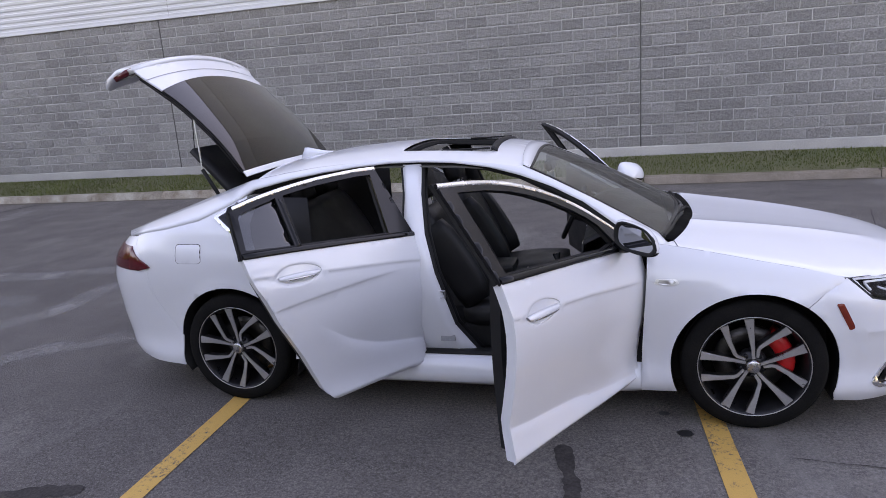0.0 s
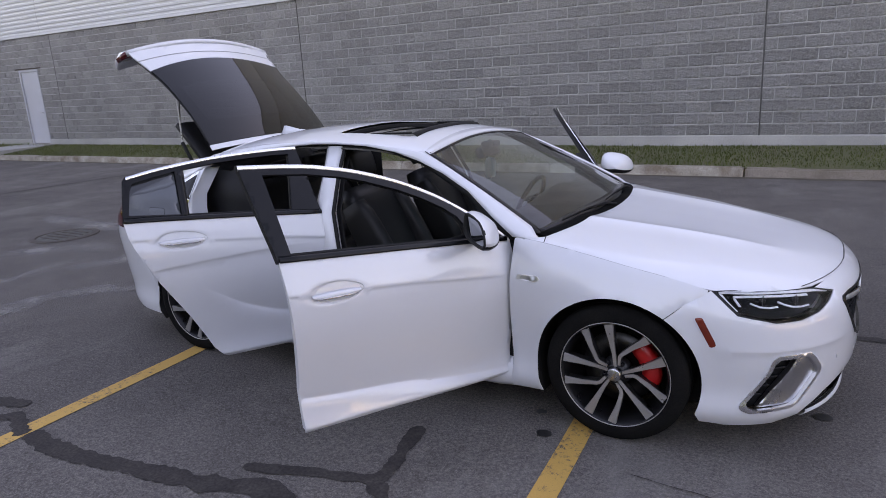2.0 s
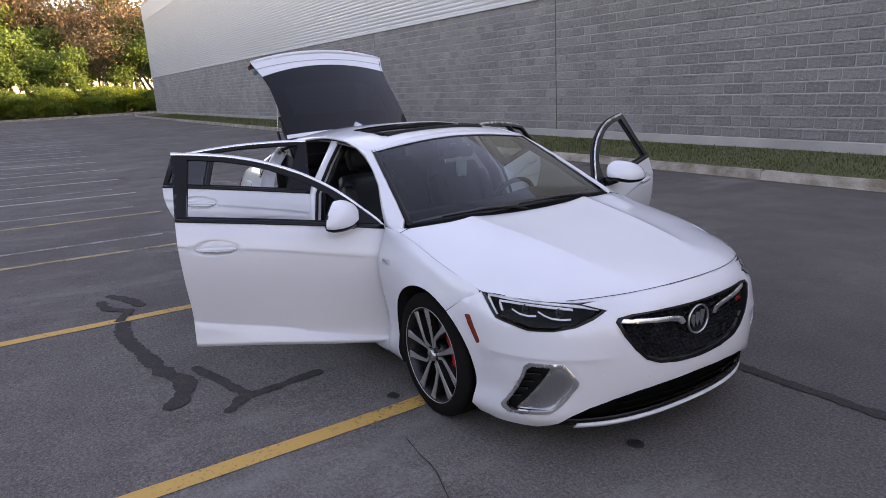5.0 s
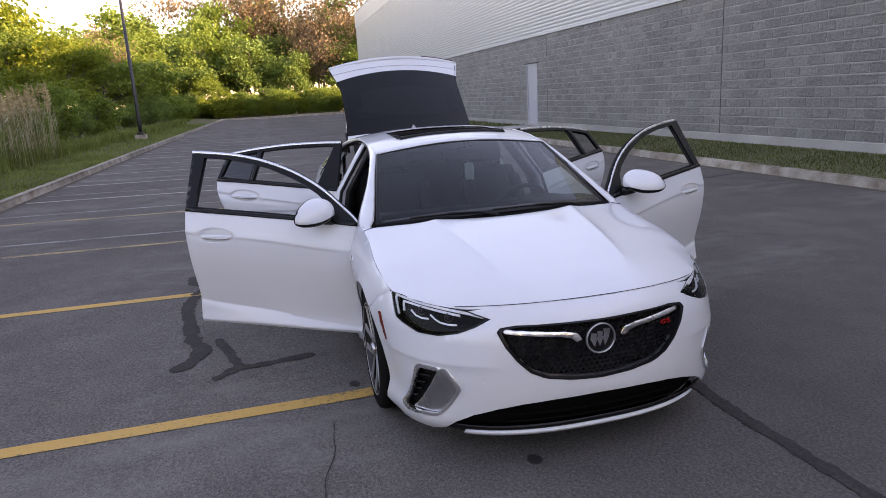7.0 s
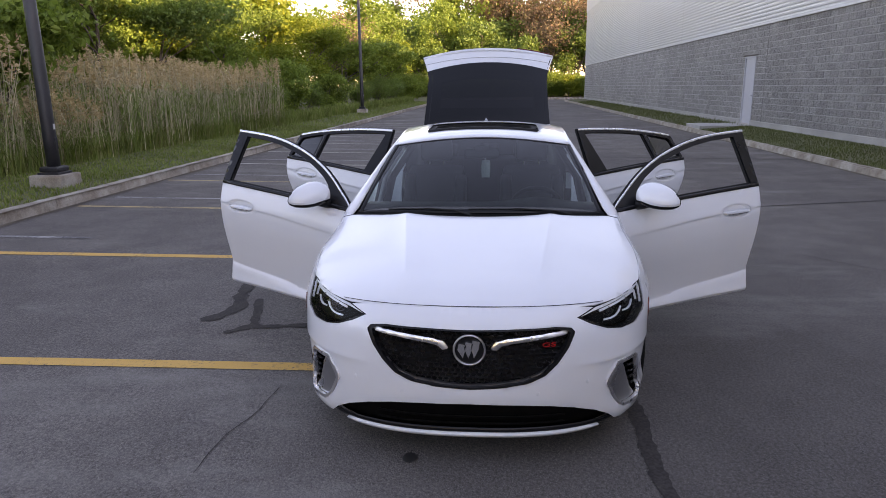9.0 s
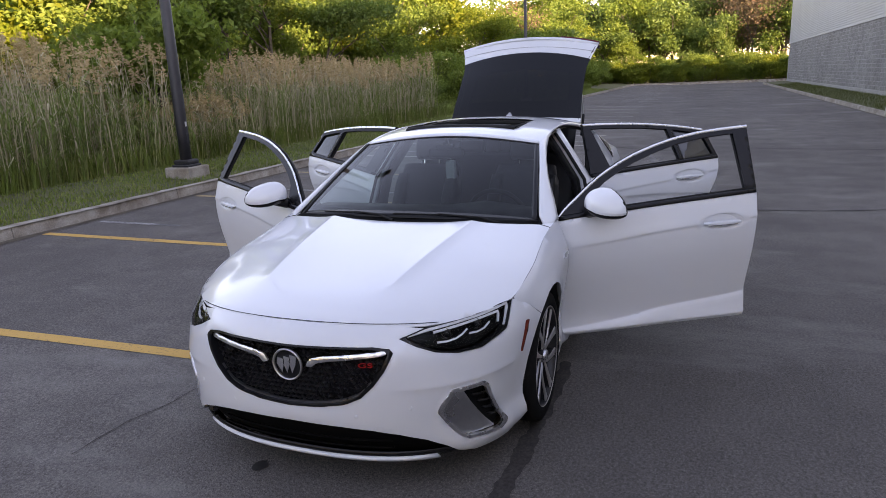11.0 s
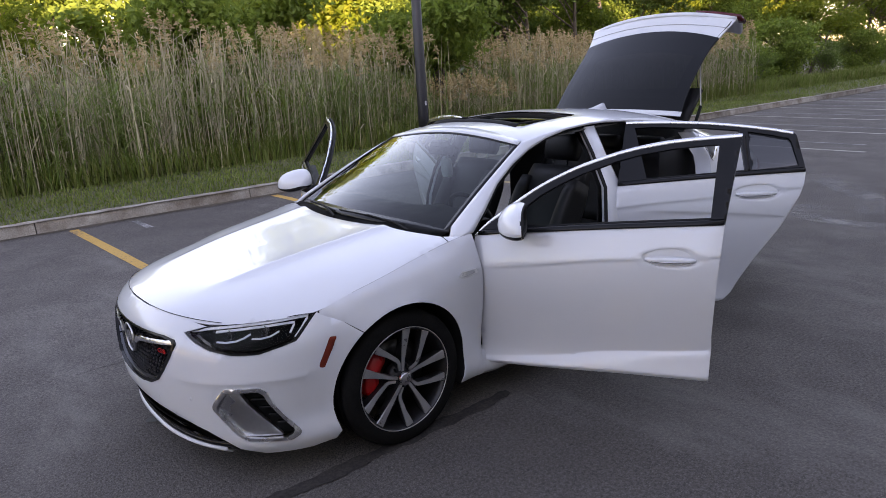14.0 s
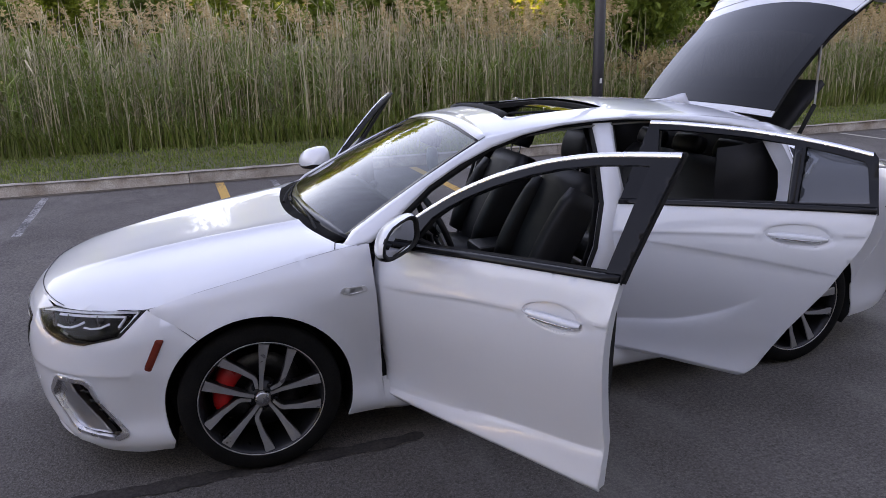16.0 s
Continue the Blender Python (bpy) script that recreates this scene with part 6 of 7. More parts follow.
# sills, arch liners
for s in (1, -1):
    rows = [[Vector((x, side(x, 0.30) - 0.10, 0.335)), Vector((x, side(x, 0.30) - 0.045, 0.330)), Vector((x, side(x, 0.28) - 0.018, 0.30)), Vector((x, side(x, 0.24) + 0.004, 0.235)), Vector((x, side(x, 0.24) + 0.006, 0.195)), Vector((x, side(x, 0.2) - 0.02, 0.168)), Vector((x, side(x, 0.2) - 0.12, 0.166))] for x in [-0.40 - 0.1 * i for i in range(20)] + [-2.36]]
    for row in rows[:2]:
        for v in row:
            v.y -= 0.022
    sill = part("sill", mirrored(loft("sill", rows, PAINT, 0.004, flip=True), s), PAINT, car, "white side skirt and door sill")
    part("sill_strip", mirrored(loft("sill_strip", [[Vector((x, 0.775, 0.342)), Vector((x, side(x, 0.30) - 0.050, 0.341)), Vector((x, side(x, 0.30) - 0.030, 0.334))] for x in [-0.62 - 0.2 * i for i in range(9)]], BLACK_MATT, 0.006), s), BLACK_MATT, sill, "black scuff strip")
    for ax in (0.0, AXLE_R):
        rows = []
        for i in range(25):
            a = radians(-25 + 230 * i / 24)
            x, z = ax + 0.40 * math.cos(a), WHEEL_R + 0.40 * math.sin(a)
            rows.append([Vector((x, 0.60, z)), Vector((x, 0.75, z)), Vector((x, min(0.90, side(ax + ARCH * math.cos(a), WHEEL_R + ARCH * math.sin(a))) - 0.012, z))])
        part("arch_liner", mirrored(loft("arch_liner", rows, BLACK_MATT, 0.006), s), BLACK_MATT, car, "black wheel arch liner")
        part("arch_wall", mirrored(raw_mesh("arch_wall", [(ax + 0.42 * math.cos(radians(a)), 0.60, WHEEL_R + 0.42 * math.sin(radians(a))) for a in range(-30, 211, 10)], [tuple(range(25))], BLACK_MATT), s), BLACK_MATT, car)
    _b = rounded([(-0.345, 0.765), (-0.36, 0.785), (-0.455, 0.785), (-0.465, 0.762), (-0.375, 0.752)], 0.006, 2)
    bad = part("wing_badge", mirrored(sheet("wing_badge", _b, lambda x, z: (x, side(x, z) + 0.007, z), BRIGHT, 0.02, holes=(shrink(_b, 0.72),), thick=0.010), s), BRIGHT, car, "chrome-edged wing vent badge")
    part("badge_field", mirrored(sheet("badge_field", shrink(_b, 0.76), lambda x, z: (x, side(x, z) + 0.004, z), SATIN, 0.02, thick=0.006), s), SATIN, bad)


# -- wheels --
def bar_along(bm, pts):
    """A spoke arm: a bar along (angle, radius, half width), its outer face machined flat."""
    rows = []
    xy = [(r * math.cos(a), r * math.sin(a)) for a, r, w in pts]
    for i, (a, r, w) in enumerate(pts):
        p, q = xy[max(0, i - 1)], xy[min(len(xy) - 1, i + 1)]
        d = Vector((q[0] - p[0], q[1] - p[1])).normalized()
        n = Vector((-d.y, d.x))
        y = 0.006 + 0.016 * min(1, r / 0.23) ** 1.5
        rows.append([bm.verts.new((xy[i][0] + n.x * o, yy, xy[i][1] + n.y * o)) for o, yy in ((-w, y - 0.003), (-w * 0.86, y + 0.003), (w * 0.86, y + 0.003), (w, y - 0.003), (w * 0.7, y - 0.05), (-w * 0.7, y - 0.05))])
    for a, b in zip(rows, rows[1:]):
        for k in range(6):
            bm.faces.new((a[k], a[(k + 1) % 6], b[(k + 1) % 6], b[k])).material_index = 1 if k > 2 else 0
    bm.faces.new(rows[0]), bm.faces.new(rows[-1][::-1])


def spoke_mesh(ang, way):
    """A straight arm and a kinked one that branches off beside it."""
    bm = bmesh.new()
    A = lambda deg: ang + radians(deg) * way
    bar_along(bm, [(A(4), 0.034, 0.0075), (A(-2), 0.09, 0.0090), (A(-5), 0.16, 0.0140), (A(-6.5), 0.236, 0.0225)])
    bar_along(bm, [(A(24), 0.046, 0.0065), (A(15), 0.082, 0.0085), (A(17), 0.098, 0.0090), (A(30), 0.16, 0.0115), (A(35.5), 0.205, 0.0160), (A(37.5), 0.236, 0.0205)])
    bmesh.ops.recalc_face_normals(bm, faces=bm.faces)
    return bm


def wide(bm, k=1.042):
    bmesh.ops.scale(bm, vec=(k, 1, k), verts=bm.verts)
    return bm


def wheel(x, s):
    """Local y points outwards."""
    m = Matrix.Translation((x, s * 0.868, WHEEL_R)) @ (Matrix.Identity(4) if s > 0 else Matrix.Rotation(math.pi, 4, "Z"))
    rim = part("wheel", wide(lathe([(-0.20, 0.225), (-0.19, 0.236), (-0.05, 0.226), (0.005, 0.232), (0.018, 0.238), (0.026, 0.246), (0.030, 0.2445), (0.026, 0.2395), (0.012, 0.2335), (-0.02, 0.222), (-0.19, 0.220)], 64)), ALLOY_DARK, car, "alloy wheel with twin spokes and low-profile tyre", True)
    rim.matrix_world = m
    part("rim_lip", wide(lathe([(0.026, 0.2425), (0.0305, 0.2435), (0.0322, 0.2455), (0.030, 0.2475), (0.024, 0.2478)], 64)), ALLOY, rim, smooth=True)
    tread = [(-0.205, 0.245), (-0.212, 0.275), (-0.205, 0.315), (-0.185, 0.331)]
    for y in (-0.15, -0.09, -0.03):
        tread += [(y - 0.006, 0.335), (y - 0.005, 0.327), (y + 0.005, 0.327), (y + 0.006, 0.335)]
    tread += [(0.005, 0.333), (0.022, 0.325), (0.031, 0.305), (0.034, 0.282), (0.0335, 0.268), (0.031, 0.259), (0.024, 0.2555), (0.01, 0.250)]
    part("tyre", lathe(tread, 72), TYRE, rim, "black low-profile tyre", True)
    for k in range(5):
        a = radians(90 + 72 * k)
        part("spoke", wide(spoke_mesh(a, 1 if s < 0 else -1)), ALLOY, rim, "machined silver twin spoke").data.materials.append(ALLOY_DARK)
    part("hub", lathe([(-0.05, 0.072), (-0.022, 0.070), (-0.012, 0.060), (0.0, 0.042), (0.012, 0.034), (0.0, 0.031)], 32), ALLOY_DARK, rim, smooth=True)
    part("centre_cap", lathe([(0.012, 0.033), (0.026, 0.032), (0.030, 0.027), (0.031, 0.0005)], 28), SATIN, rim, smooth=True)
    for k in range(5):
        a = radians(54 + 72 * k)
        bm = lathe([(-0.02, 0.010), (0.002, 0.0095), (0.004, 0.006), (0.004, 0.0004)], 8)
        bmesh.ops.translate(bm, verts=bm.verts, vec=(0.054 * math.cos(a), 0, 0.054 * math.sin(a)))
        part("wheel_nut", bm, BLACK_GLOSS, rim)
    # brake
    part("brake_disc", lathe([(-0.11, 0.06), (-0.075, 0.065), (-0.073, 0.172), (-0.085, 0.174), (-0.10, 0.173), (-0.102, 0.06)], 48), DISC, rim, "steel brake disc", True)
    if x > -1:
        bm = bmesh.new()
        rows = []
        for i in range(9):
            a = radians(-38 + 76 * i / 8)
            c, sn = math.cos(a), math.sin(a)
            e = 0.006 if i in (0, 8) else 0.0
            rows.append([bm.verts.new((c * r, y, sn * r)) for r, y in ((0.115 + e, -0.055), (0.118 + e, -0.030 - e), (0.150, -0.018 - e), (0.190 - e, -0.024 - e), (0.200 - e, -0.05), (0.2, -0.12), (0.115, -0.12))])
        for a, b in zip(rows, rows[1:]):
            for k in range(7):
                bm.faces.new((a[k], a[(k + 1) % 7], b[(k + 1) % 7], b[k]))
        bm.faces.new(rows[0]), bm.faces.new(rows[-1][::-1])
        bmesh.ops.recalc_face_normals(bm, faces=bm.faces)
        cal = part("caliper", bm, RED_PAINT, rim, "red brake caliper", True)
        cal.rotation_euler = (0, radians(-20 if s > 0 else 200), 0)
    return rim


for x in (0.0, AXLE_R):
    for s in (1, -1):
        wheel(x, s)


# -- doors --
def hinge_turn(x, y, degrees, lift, s):
    """Swung open about the hinge; the free end rises a little, as the hinge pins lean."""
    h = Matrix.Translation((x, s * y, 0.6))
    turn = Matrix.Rotation(radians(-s * degrees), 4, "Z")
    along = turn @ Vector((-1, 0, 0))
    return h @ Matrix.Rotation(radians(lift), 4, along.cross(Vector((0, 0, 1)))) @ turn @ h.inverted()


def flank_at(d):
    return lambda x, z: (x, side(x, z) + d, z)


FRONT = dict(
    skin=[(-0.511, 0.918), (-0.509, 0.80), (-0.507, 0.55), (-0.509, 0.252), (-0.54, 0.230), (-0.8, 0.234), (-1.25, 0.252), (-1.59, 0.260), (-1.630, 0.262), (-1.640, 0.50), (-1.660, 0.75), (-1.684, belt(-1.684) - 0.010)] + [(x, belt(x) - 0.010) for x in (-1.4, -1.2, -1.0, -0.8, -0.65)],
    frame=door_top + [(-1.684, 1.0)] + [(x, belt(x) - 0.011) for x in (-1.4, -1.2, -1.0, -0.8, -0.65, -0.53)],
    hole=[(-0.72, 0.985), (-0.77, 1.065), (-0.83, 1.110), (-0.93, 1.163), (-1.03, 1.206), (-1.19, 1.259), (-1.3, 1.286), (-1.45, 1.309), (-1.6, 1.320), (-1.642, 1.321), (-1.626, belt(-1.62) + 0.014)] + [(x, belt(x) + 0.014) for x in (-1.4, -1.2, -1.0, -0.85)],
    strip=door_top, handle=-1.466, hinge=(-0.547, 0.877), inner=(-1.60, -0.57))
REAR = dict(
    skin=[(-1.696, belt(-1.69) - 0.010), (-1.672, 0.75), (-1.652, 0.50), (-1.634, 0.29), (-1.66, 0.274), (-1.9, 0.276), (-2.15, 0.273), (-2.27, 0.271)] + rear_edge[::-1][:-2] + [(-2.722, belt(-2.72) - 0.010)] + [(x, belt(x) - 0.010) for x in (-2.5, -2.3, -2.1, -1.9, -1.75)],
    frame=rear_top + [(-2.692, 1.235), (-2.724, 1.045)] + [(x, belt(x) - 0.011) for x in (-2.5, -2.3, -2.1, -1.9, -1.75)] + [(-1.698, 1.0)],
    hole=[(-1.800, 1.325), (-1.9, 1.324), (-2.05, 1.314), (-2.2, 1.302), (-2.392, 1.277), (-2.410, belt(-2.41) + 0.014), (-2.2, belt(-2.2) + 0.014), (-2.0, belt(-2.0) + 0.014), (-1.868, belt(-1.868) + 0.014)],
    strip=rear_top, handle=-2.466, hinge=(-1.692, 0.865), inner=(-2.26, -1.70))


HEM = [(-2.5, 0.270), (-2.27, 0.271), (-1.9, 0.276), (-1.66, 0.273), (-1.63, 0.262), (-1.25, 0.252), (-0.8, 0.234), (-0.5, 0.228)]


def fine_line(pts, n=3):
    """The same line with points set between, on a smooth curve."""
    f = spline(pts)
    xs = [p[0] for p in pts]
    out = []
    for a, b in zip(xs, xs[1:]):
        out += [(a + (b - a) * i / n, f(a + (b - a) * i / n)) for i in range(n)]
    return out + [pts[-1]]


def door(d, s, degrees, lift, front):
    name = "front_door" if front else "rear_door"
    hx = d["handle"]
    hz = crease(hx)
    dish = [(hx + 0.124 * math.cos(a), hz + 0.044 * math.sin(a) * (1 - 0.15 * math.cos(a))) for a in [2 * math.pi * i / 28 for i in range(28)]]
    xs = [min(q[0] for q in d["skin"]) + 0.015 * i for i in range(80)]
    creases = [[(x, f(x) + o) for x in xs] for f, o in ((crease, 0.012), (crease, 0.002), (crease, -0.002), (crease, -0.007), (crease, -0.016), (crease, -0.034), (sweep, 0.030), (sweep, 0.010), (sweep, 0.002), (sweep, -0.002), (sweep, -0.010), (sweep, -0.022), (sweep, -0.045), (haunch, 0.010), (haunch, 0.002), (haunch, -0.002), (haunch, -0.012))]
    creases = [[c for c in ln if ((c[0] - hx) / 0.16) ** 2 + ((c[1] - hz) / 0.070) ** 2 > 1] for ln in creases]
    for k in (1.10, 1.25):
        ring = shrink(dish, k)
        creases.append(ring + ring[:1])
    hem = lambda x: spline(HEM)(x) + 0.022
    under = lambda x, z: (x, side(x, z) - 0.75 * max(0.0, hem(x) - z), z)
    creases += [[(x, hem(x) + o) for x in xs] for o in (0.010, 0.002, -0.002)]
    skin = part(name, mirrored(sheet(name, d["skin"], under, PAINT, 0.03, holes=(dish,), thick=0.010, lines=creases), s), PAINT, car, "white car door standing wide open")
    skin.matrix_world = hinge_turn(*d["hinge"], degrees, lift, s)
    # window frame, chrome strip, belt moulding
    holes = [d["hole"]]
    if not front:
        quarter_hole = [(-2.437, 1.270), (-2.55, 1.248), (-2.650, 1.224), (-2.664, 1.205), (-2.692, 1.078), (-2.446, belt(-2.44) + 0.014)]
        holes.append(quarter_hole)
    part("window_frame", mirrored(sheet("window_frame", d["frame"], flank_at(-0.004), BLACK_GLOSS, 0.025, holes=holes, thick=0.012, roll=0, push=(0, 0.82, 0.57)), s), BLACK_GLOSS, skin, "gloss black window frame")
    part("frame_lining", mirrored(sheet("frame_lining", d["frame"], flank_at(-0.024), BLACK_MATT, 0.025, holes=holes, thick=0.018, roll=0, push=(0, 0.82, 0.57)), s), BLACK_MATT, skin)
    up = d["strip"]
    part("chrome_strip", mirrored(loft("chrome_strip", [[Vector((x, side(x, z) - 0.006, z - 0.002)), Vector((x, side(x, z) - 0.001, z + 0.002)), Vector((x, side(x, z) + 0.004, z - 0.003)), Vector((x, side(x, z) + 0.007, z - 0.012)), Vector((x, side(x, z) + 0.006, z - 0.018)), Vector((x, side(x, z) - 0.004, z - 0.021))] for x, z in fine_line(up)], BRIGHT), s), BRIGHT, skin, "bright chrome strip")
    a, b = (-0.53, -1.68) if front else (-1.70, -2.718)
    part("belt_moulding", mirrored(loft("belt_moulding", [[Vector((x, side(x, belt(x)) - 0.012, belt(x) + 0.012)), Vector((x, side(x, belt(x)) + 0.004, belt(x) + 0.004)), Vector((x, side(x, belt(x)) + 0.006, belt(x) - 0.006)), Vector((x, side(x, belt(x) - 0.012) + 0.004, belt(x) - 0.012))] for x in [a + (b - a) * i / 14 for i in range(15)]], BLACK_GLOSS, 0.004), s), BLACK_GLOSS, skin)
    if not front:
        g = part("quarter_light", mirrored(sheet("quarter_light", shrink(quarter_hole, 1.04), flank_at(-0.021), TINT_GLASS, 0.04, thick=0), s), TINT_GLASS, skin, "small tinted fixed window")
        g.visible_shadow = False
        part("division_bar", mirrored(loft("division_bar", [[Vector((x0, side(x0, z) - 0.002, z)), Vector((x0 - 0.026, side(x0 - 0.026, z) - 0.002, z))] for x0, z in [(-2.411 + 0.0016 * i, 1.05 + 0.027 * i) for i in range(9)]], BLACK_GLOSS, 0.012), s), BLACK_GLOSS, skin)
    # inner structure: shut face, trim panel, armrest, pull
    i0, i1 = d["inner"]
    body_in = [p for p in d["skin"]]
    cx, cz = sum(p[0] for p in body_in) / len(body_in), sum(p[1] for p in body_in) / len(body_in)
    inner = [(cx + (x - cx) * 0.90, cz + (z - cz) * 0.955) for x, z in body_in]
    part("shut_face", mirrored(sheet("shut_face", shrink(body_in, 0.985), lambda x, z: (x, side(x, max(z, 0.30)) - 0.055, z), PAINT, 0.05, thick=0.045, inward=(cx, 3.0, cz)), s), PAINT, skin, "white inner door shell")
    part("door_trim", mirrored(sheet("door_trim", inner, lambda x, z: (x, side(x, 0.6) - 0.128 - 0.02 * math.sin((z - 0.25) * 4.2), z), DASH, 0.05, thick=0.05, inward=(cx, 3.0, cz)), s), DASH, skin, "black door trim panel")
    y_in = 0.772
    rows = [[Vector((x, y_in + 0.02, 0.70)), Vector((x, y_in - 0.045 - 0.012 * math.sin(t * math.pi), 0.69)), Vector((x, y_in - 0.055 - 0.012 * math.sin(t * math.pi), 0.665)), Vector((x, y_in - 0.03, 0.61)), Vector((x, y_in + 0.02, 0.58))] for t, x in [(i / 8, i1 - 0.12 + (i0 - i1 + 0.2) * i / 8) for i in range(9)]]
    part("armrest", mirrored(loft("armrest", rows, LEATHER, 0.006), s), LEATHER, skin)
    xp = i1 - 0.22
    part("pull_handle", mirrored(mesh_of("pull_handle", tube([(xp, y_in - 0.01, 0.86), (xp - 0.02, y_in - 0.045, 0.865), (xp - 0.13, y_in - 0.05, 0.87), (xp - 0.15, y_in - 0.01, 0.872)], 0.010, 8), CHROME, True), s), CHROME, skin, "chrome inner pull")
    bm = lathe([(-0.012, 0.085), (0.0, 0.082), (0.006, 0.06), (0.008, 0.001)], 24)
    bmesh.ops.transform(bm, matrix=Matrix.Translation((i1 - 0.18, y_in - 0.012, 0.42)) @ Matrix.Rotation(math.pi, 4, "Z"), verts=bm.verts)
    part("speaker_grille", mirrored(mesh_of("speaker_grille", bm, BLACK_MATT, True), s), BLACK_MATT, skin)
    # outer handle in its sunk dish
    bowl = lambda x, z: (x, side(x, z) - 0.003 - 0.024 * max(0.0, 1 - ((x - hx) / 0.128) ** 2 - ((z - hz) / 0.046) ** 2), z)
    part("handle_dish", mirrored(sheet("handle_dish", shrink(dish, 1.03), bowl, PAINT, 0.012, thick=0.003), s), PAINT, skin)
    rows = []
    for i in range(11):
        t = i / 10
        x = hx + 0.108 - 0.216 * t
        b = 0.002 + 0.011 * math.sin(math.pi * t) ** 0.5
        y = side(x, hz)
        h = 0.008 + 0.008 * math.sin(math.pi * t) ** 0.6
        hz = crease(hx) - 0.007
        rows.append([Vector((x, y + b - 0.014, hz - h)), Vector((x, y + b, hz - h * 0.6)), Vector((x, y + b + 0.003, hz)), Vector((x, y + b, hz + h * 0.6)), Vector((x, y + b - 0.014, hz + h)), Vector((x, y + b - 0.016, hz - h))])
    hand = part("door_handle", mirrored(loft("door_handle", rows, PAINT), s), PAINT, skin, "white pull handle with a chrome inlay")
    part("handle_inlay", mirrored(loft("handle_inlay", [[r[1] + Vector((0, 0.002, -0.004)), r[2] + Vector((0, 0.0035, -0.004))] for r in rows[1:-1]], CHROME, 0.002), s), CHROME, hand)
    if front:
        # rear-view mirror
        rows = []
        for i in range(11):
            t = i / 10
            r = (1 - t ** 2.6) ** 0.5 * (0.93 + 0.07 * min(1, t * 5))
            ring = []
            for q in [2 * math.pi * k / 24 for k in range(25)]:
                c, v = math.cos(q), math.sin(q)
                out = math.copysign(abs(c) ** 0.72, c)
                up = math.copysign(abs(v) ** (1.0 if c > 0 else 0.72), v) * (1.04 - 0.16 * c if v > 0 else 0.62)
                ring.append(Vector((-0.815 + 0.145 * t - 0.03 * c * r, 0.985 + 0.122 * r * out - 0.035 * t, 1.012 + 0.084 * r * up - 0.020 * out * r - 0.010 * t)))
            rows.append(ring)
        mir = part("wing_mirror", mirrored(loft("wing_mirror", rows, PAINT, flip=False), s), PAINT, skin, "white wing mirror with a black underside")
        under = [[Vector((p.x, 0.985 - 0.03 + (p.y - 0.955) * 1.012, p.z - 0.0035)) for p in rr[13:24]] for rr in rows]
        part("mirror_base", mirrored(loft("mirror_base", under, BLACK_GLOSS, 0.004), s), BLACK_GLOSS, mir)
        part("mirror_rim", mirrored(loft("mirror_rim", [[p + Vector((0.006, 0, 0)), p + Vector((-0.006, 0, 0)), p.lerp(Vector((-0.815, 0.985, 1.022)), 0.07) + Vector((-0.009, 0, 0)), p.lerp(Vector((-0.815, 0.985, 1.022)), 0.2) + Vector((0.004, 0, 0))] for p in rows[0]], BLACK_MATT, 0.003), s), BLACK_GLOSS, mir)
        part("mirror_glass", mirrored(raw_mesh("mirror_glass", [tuple(p.lerp(Vector((-0.815, 0.985, 1.022)), 0.15) + Vector((0.003, 0, 0))) for p in rows[0][:-1]], [tuple(range(24))], MIRROR), s), MIRROR, mir, "mirror glass")
        part("mirror_arm", mirrored(mesh_of("mirror_arm", tube([(-0.70, 0.855, 0.962), (-0.735, 0.90, 0.965), (-0.755, 0.94, 0.985)], [0.036, 0.026, 0.030], 10), BLACK_GLOSS, True), s), BLACK_GLOSS, mir)
    part("hinge", mirrored(box_mesh("hinge", d["hinge"][0] - 0.05, d["hinge"][0] + 0.015, 0.775, 0.815, 0.42, 0.47, PAINT), s), PAINT, skin)
    part("hinge", mirrored(box_mesh("hinge", d["hinge"][0] - 0.05, d["hinge"][0] + 0.015, 0.775, 0.815, 0.74, 0.79, PAINT), s), PAINT, skin)
    return skin


def box_mesh(name, x0, x1, y0, y1, z0, z1, material, bevel=0.004):
    return mesh_of(name, box(x0, x1, y0, y1, z0, z1, bevel), material)


for s, a, al, b, bl in ((-1, 64.9, 2.4, 62.4, 3.5), (1, 65.2, 1.42, 56.3, 1.8)):
    door(FRONT, s, a, al, True)
    door(REAR, s, b, bl, False)

# body part coloured black: stands for the shade inside the front door gap
for s in (1, -1):
    part("hinge_pillar", mirrored(box_mesh("hinge_pillar", -0.585, -0.500, 0.70, 0.832, 0.235, 0.90, BLACK_MATT, 0.012), s), BLACK_MATT, car)

# -- tailgate, raised --
LIFT = Matrix.Translation((-2.745, 0, 1.335)) @ Matrix.Rotation(radians(66.5), 4, "Y") @ Matrix.Translation((2.745, 0, -1.335))
gate_z = spline([(-2.75, 1.348), (-2.95, 1.300), (-3.2, 1.212), (-3.43, 1.115), (-3.56, 1.062), (-3.67, 1.040), (-3.72, 1.03)])
gate_drop = spline([(-2.75, 0.050), (-3.2, 0.045), (-3.43, 0.050), (-3.72, 0.075)])
gate_half = spline([(-2.75, 0.600), (-3.1, 0.585), (-3.3, 0.585), (-3.45, 0.61), (-3.6, 0.655), (-3.72, 0.70)])


def gate(x, y):
    return (x, y, gate_z(x) - gate_drop(x) * (abs(y) / gate_half(x)) ** 2.2)


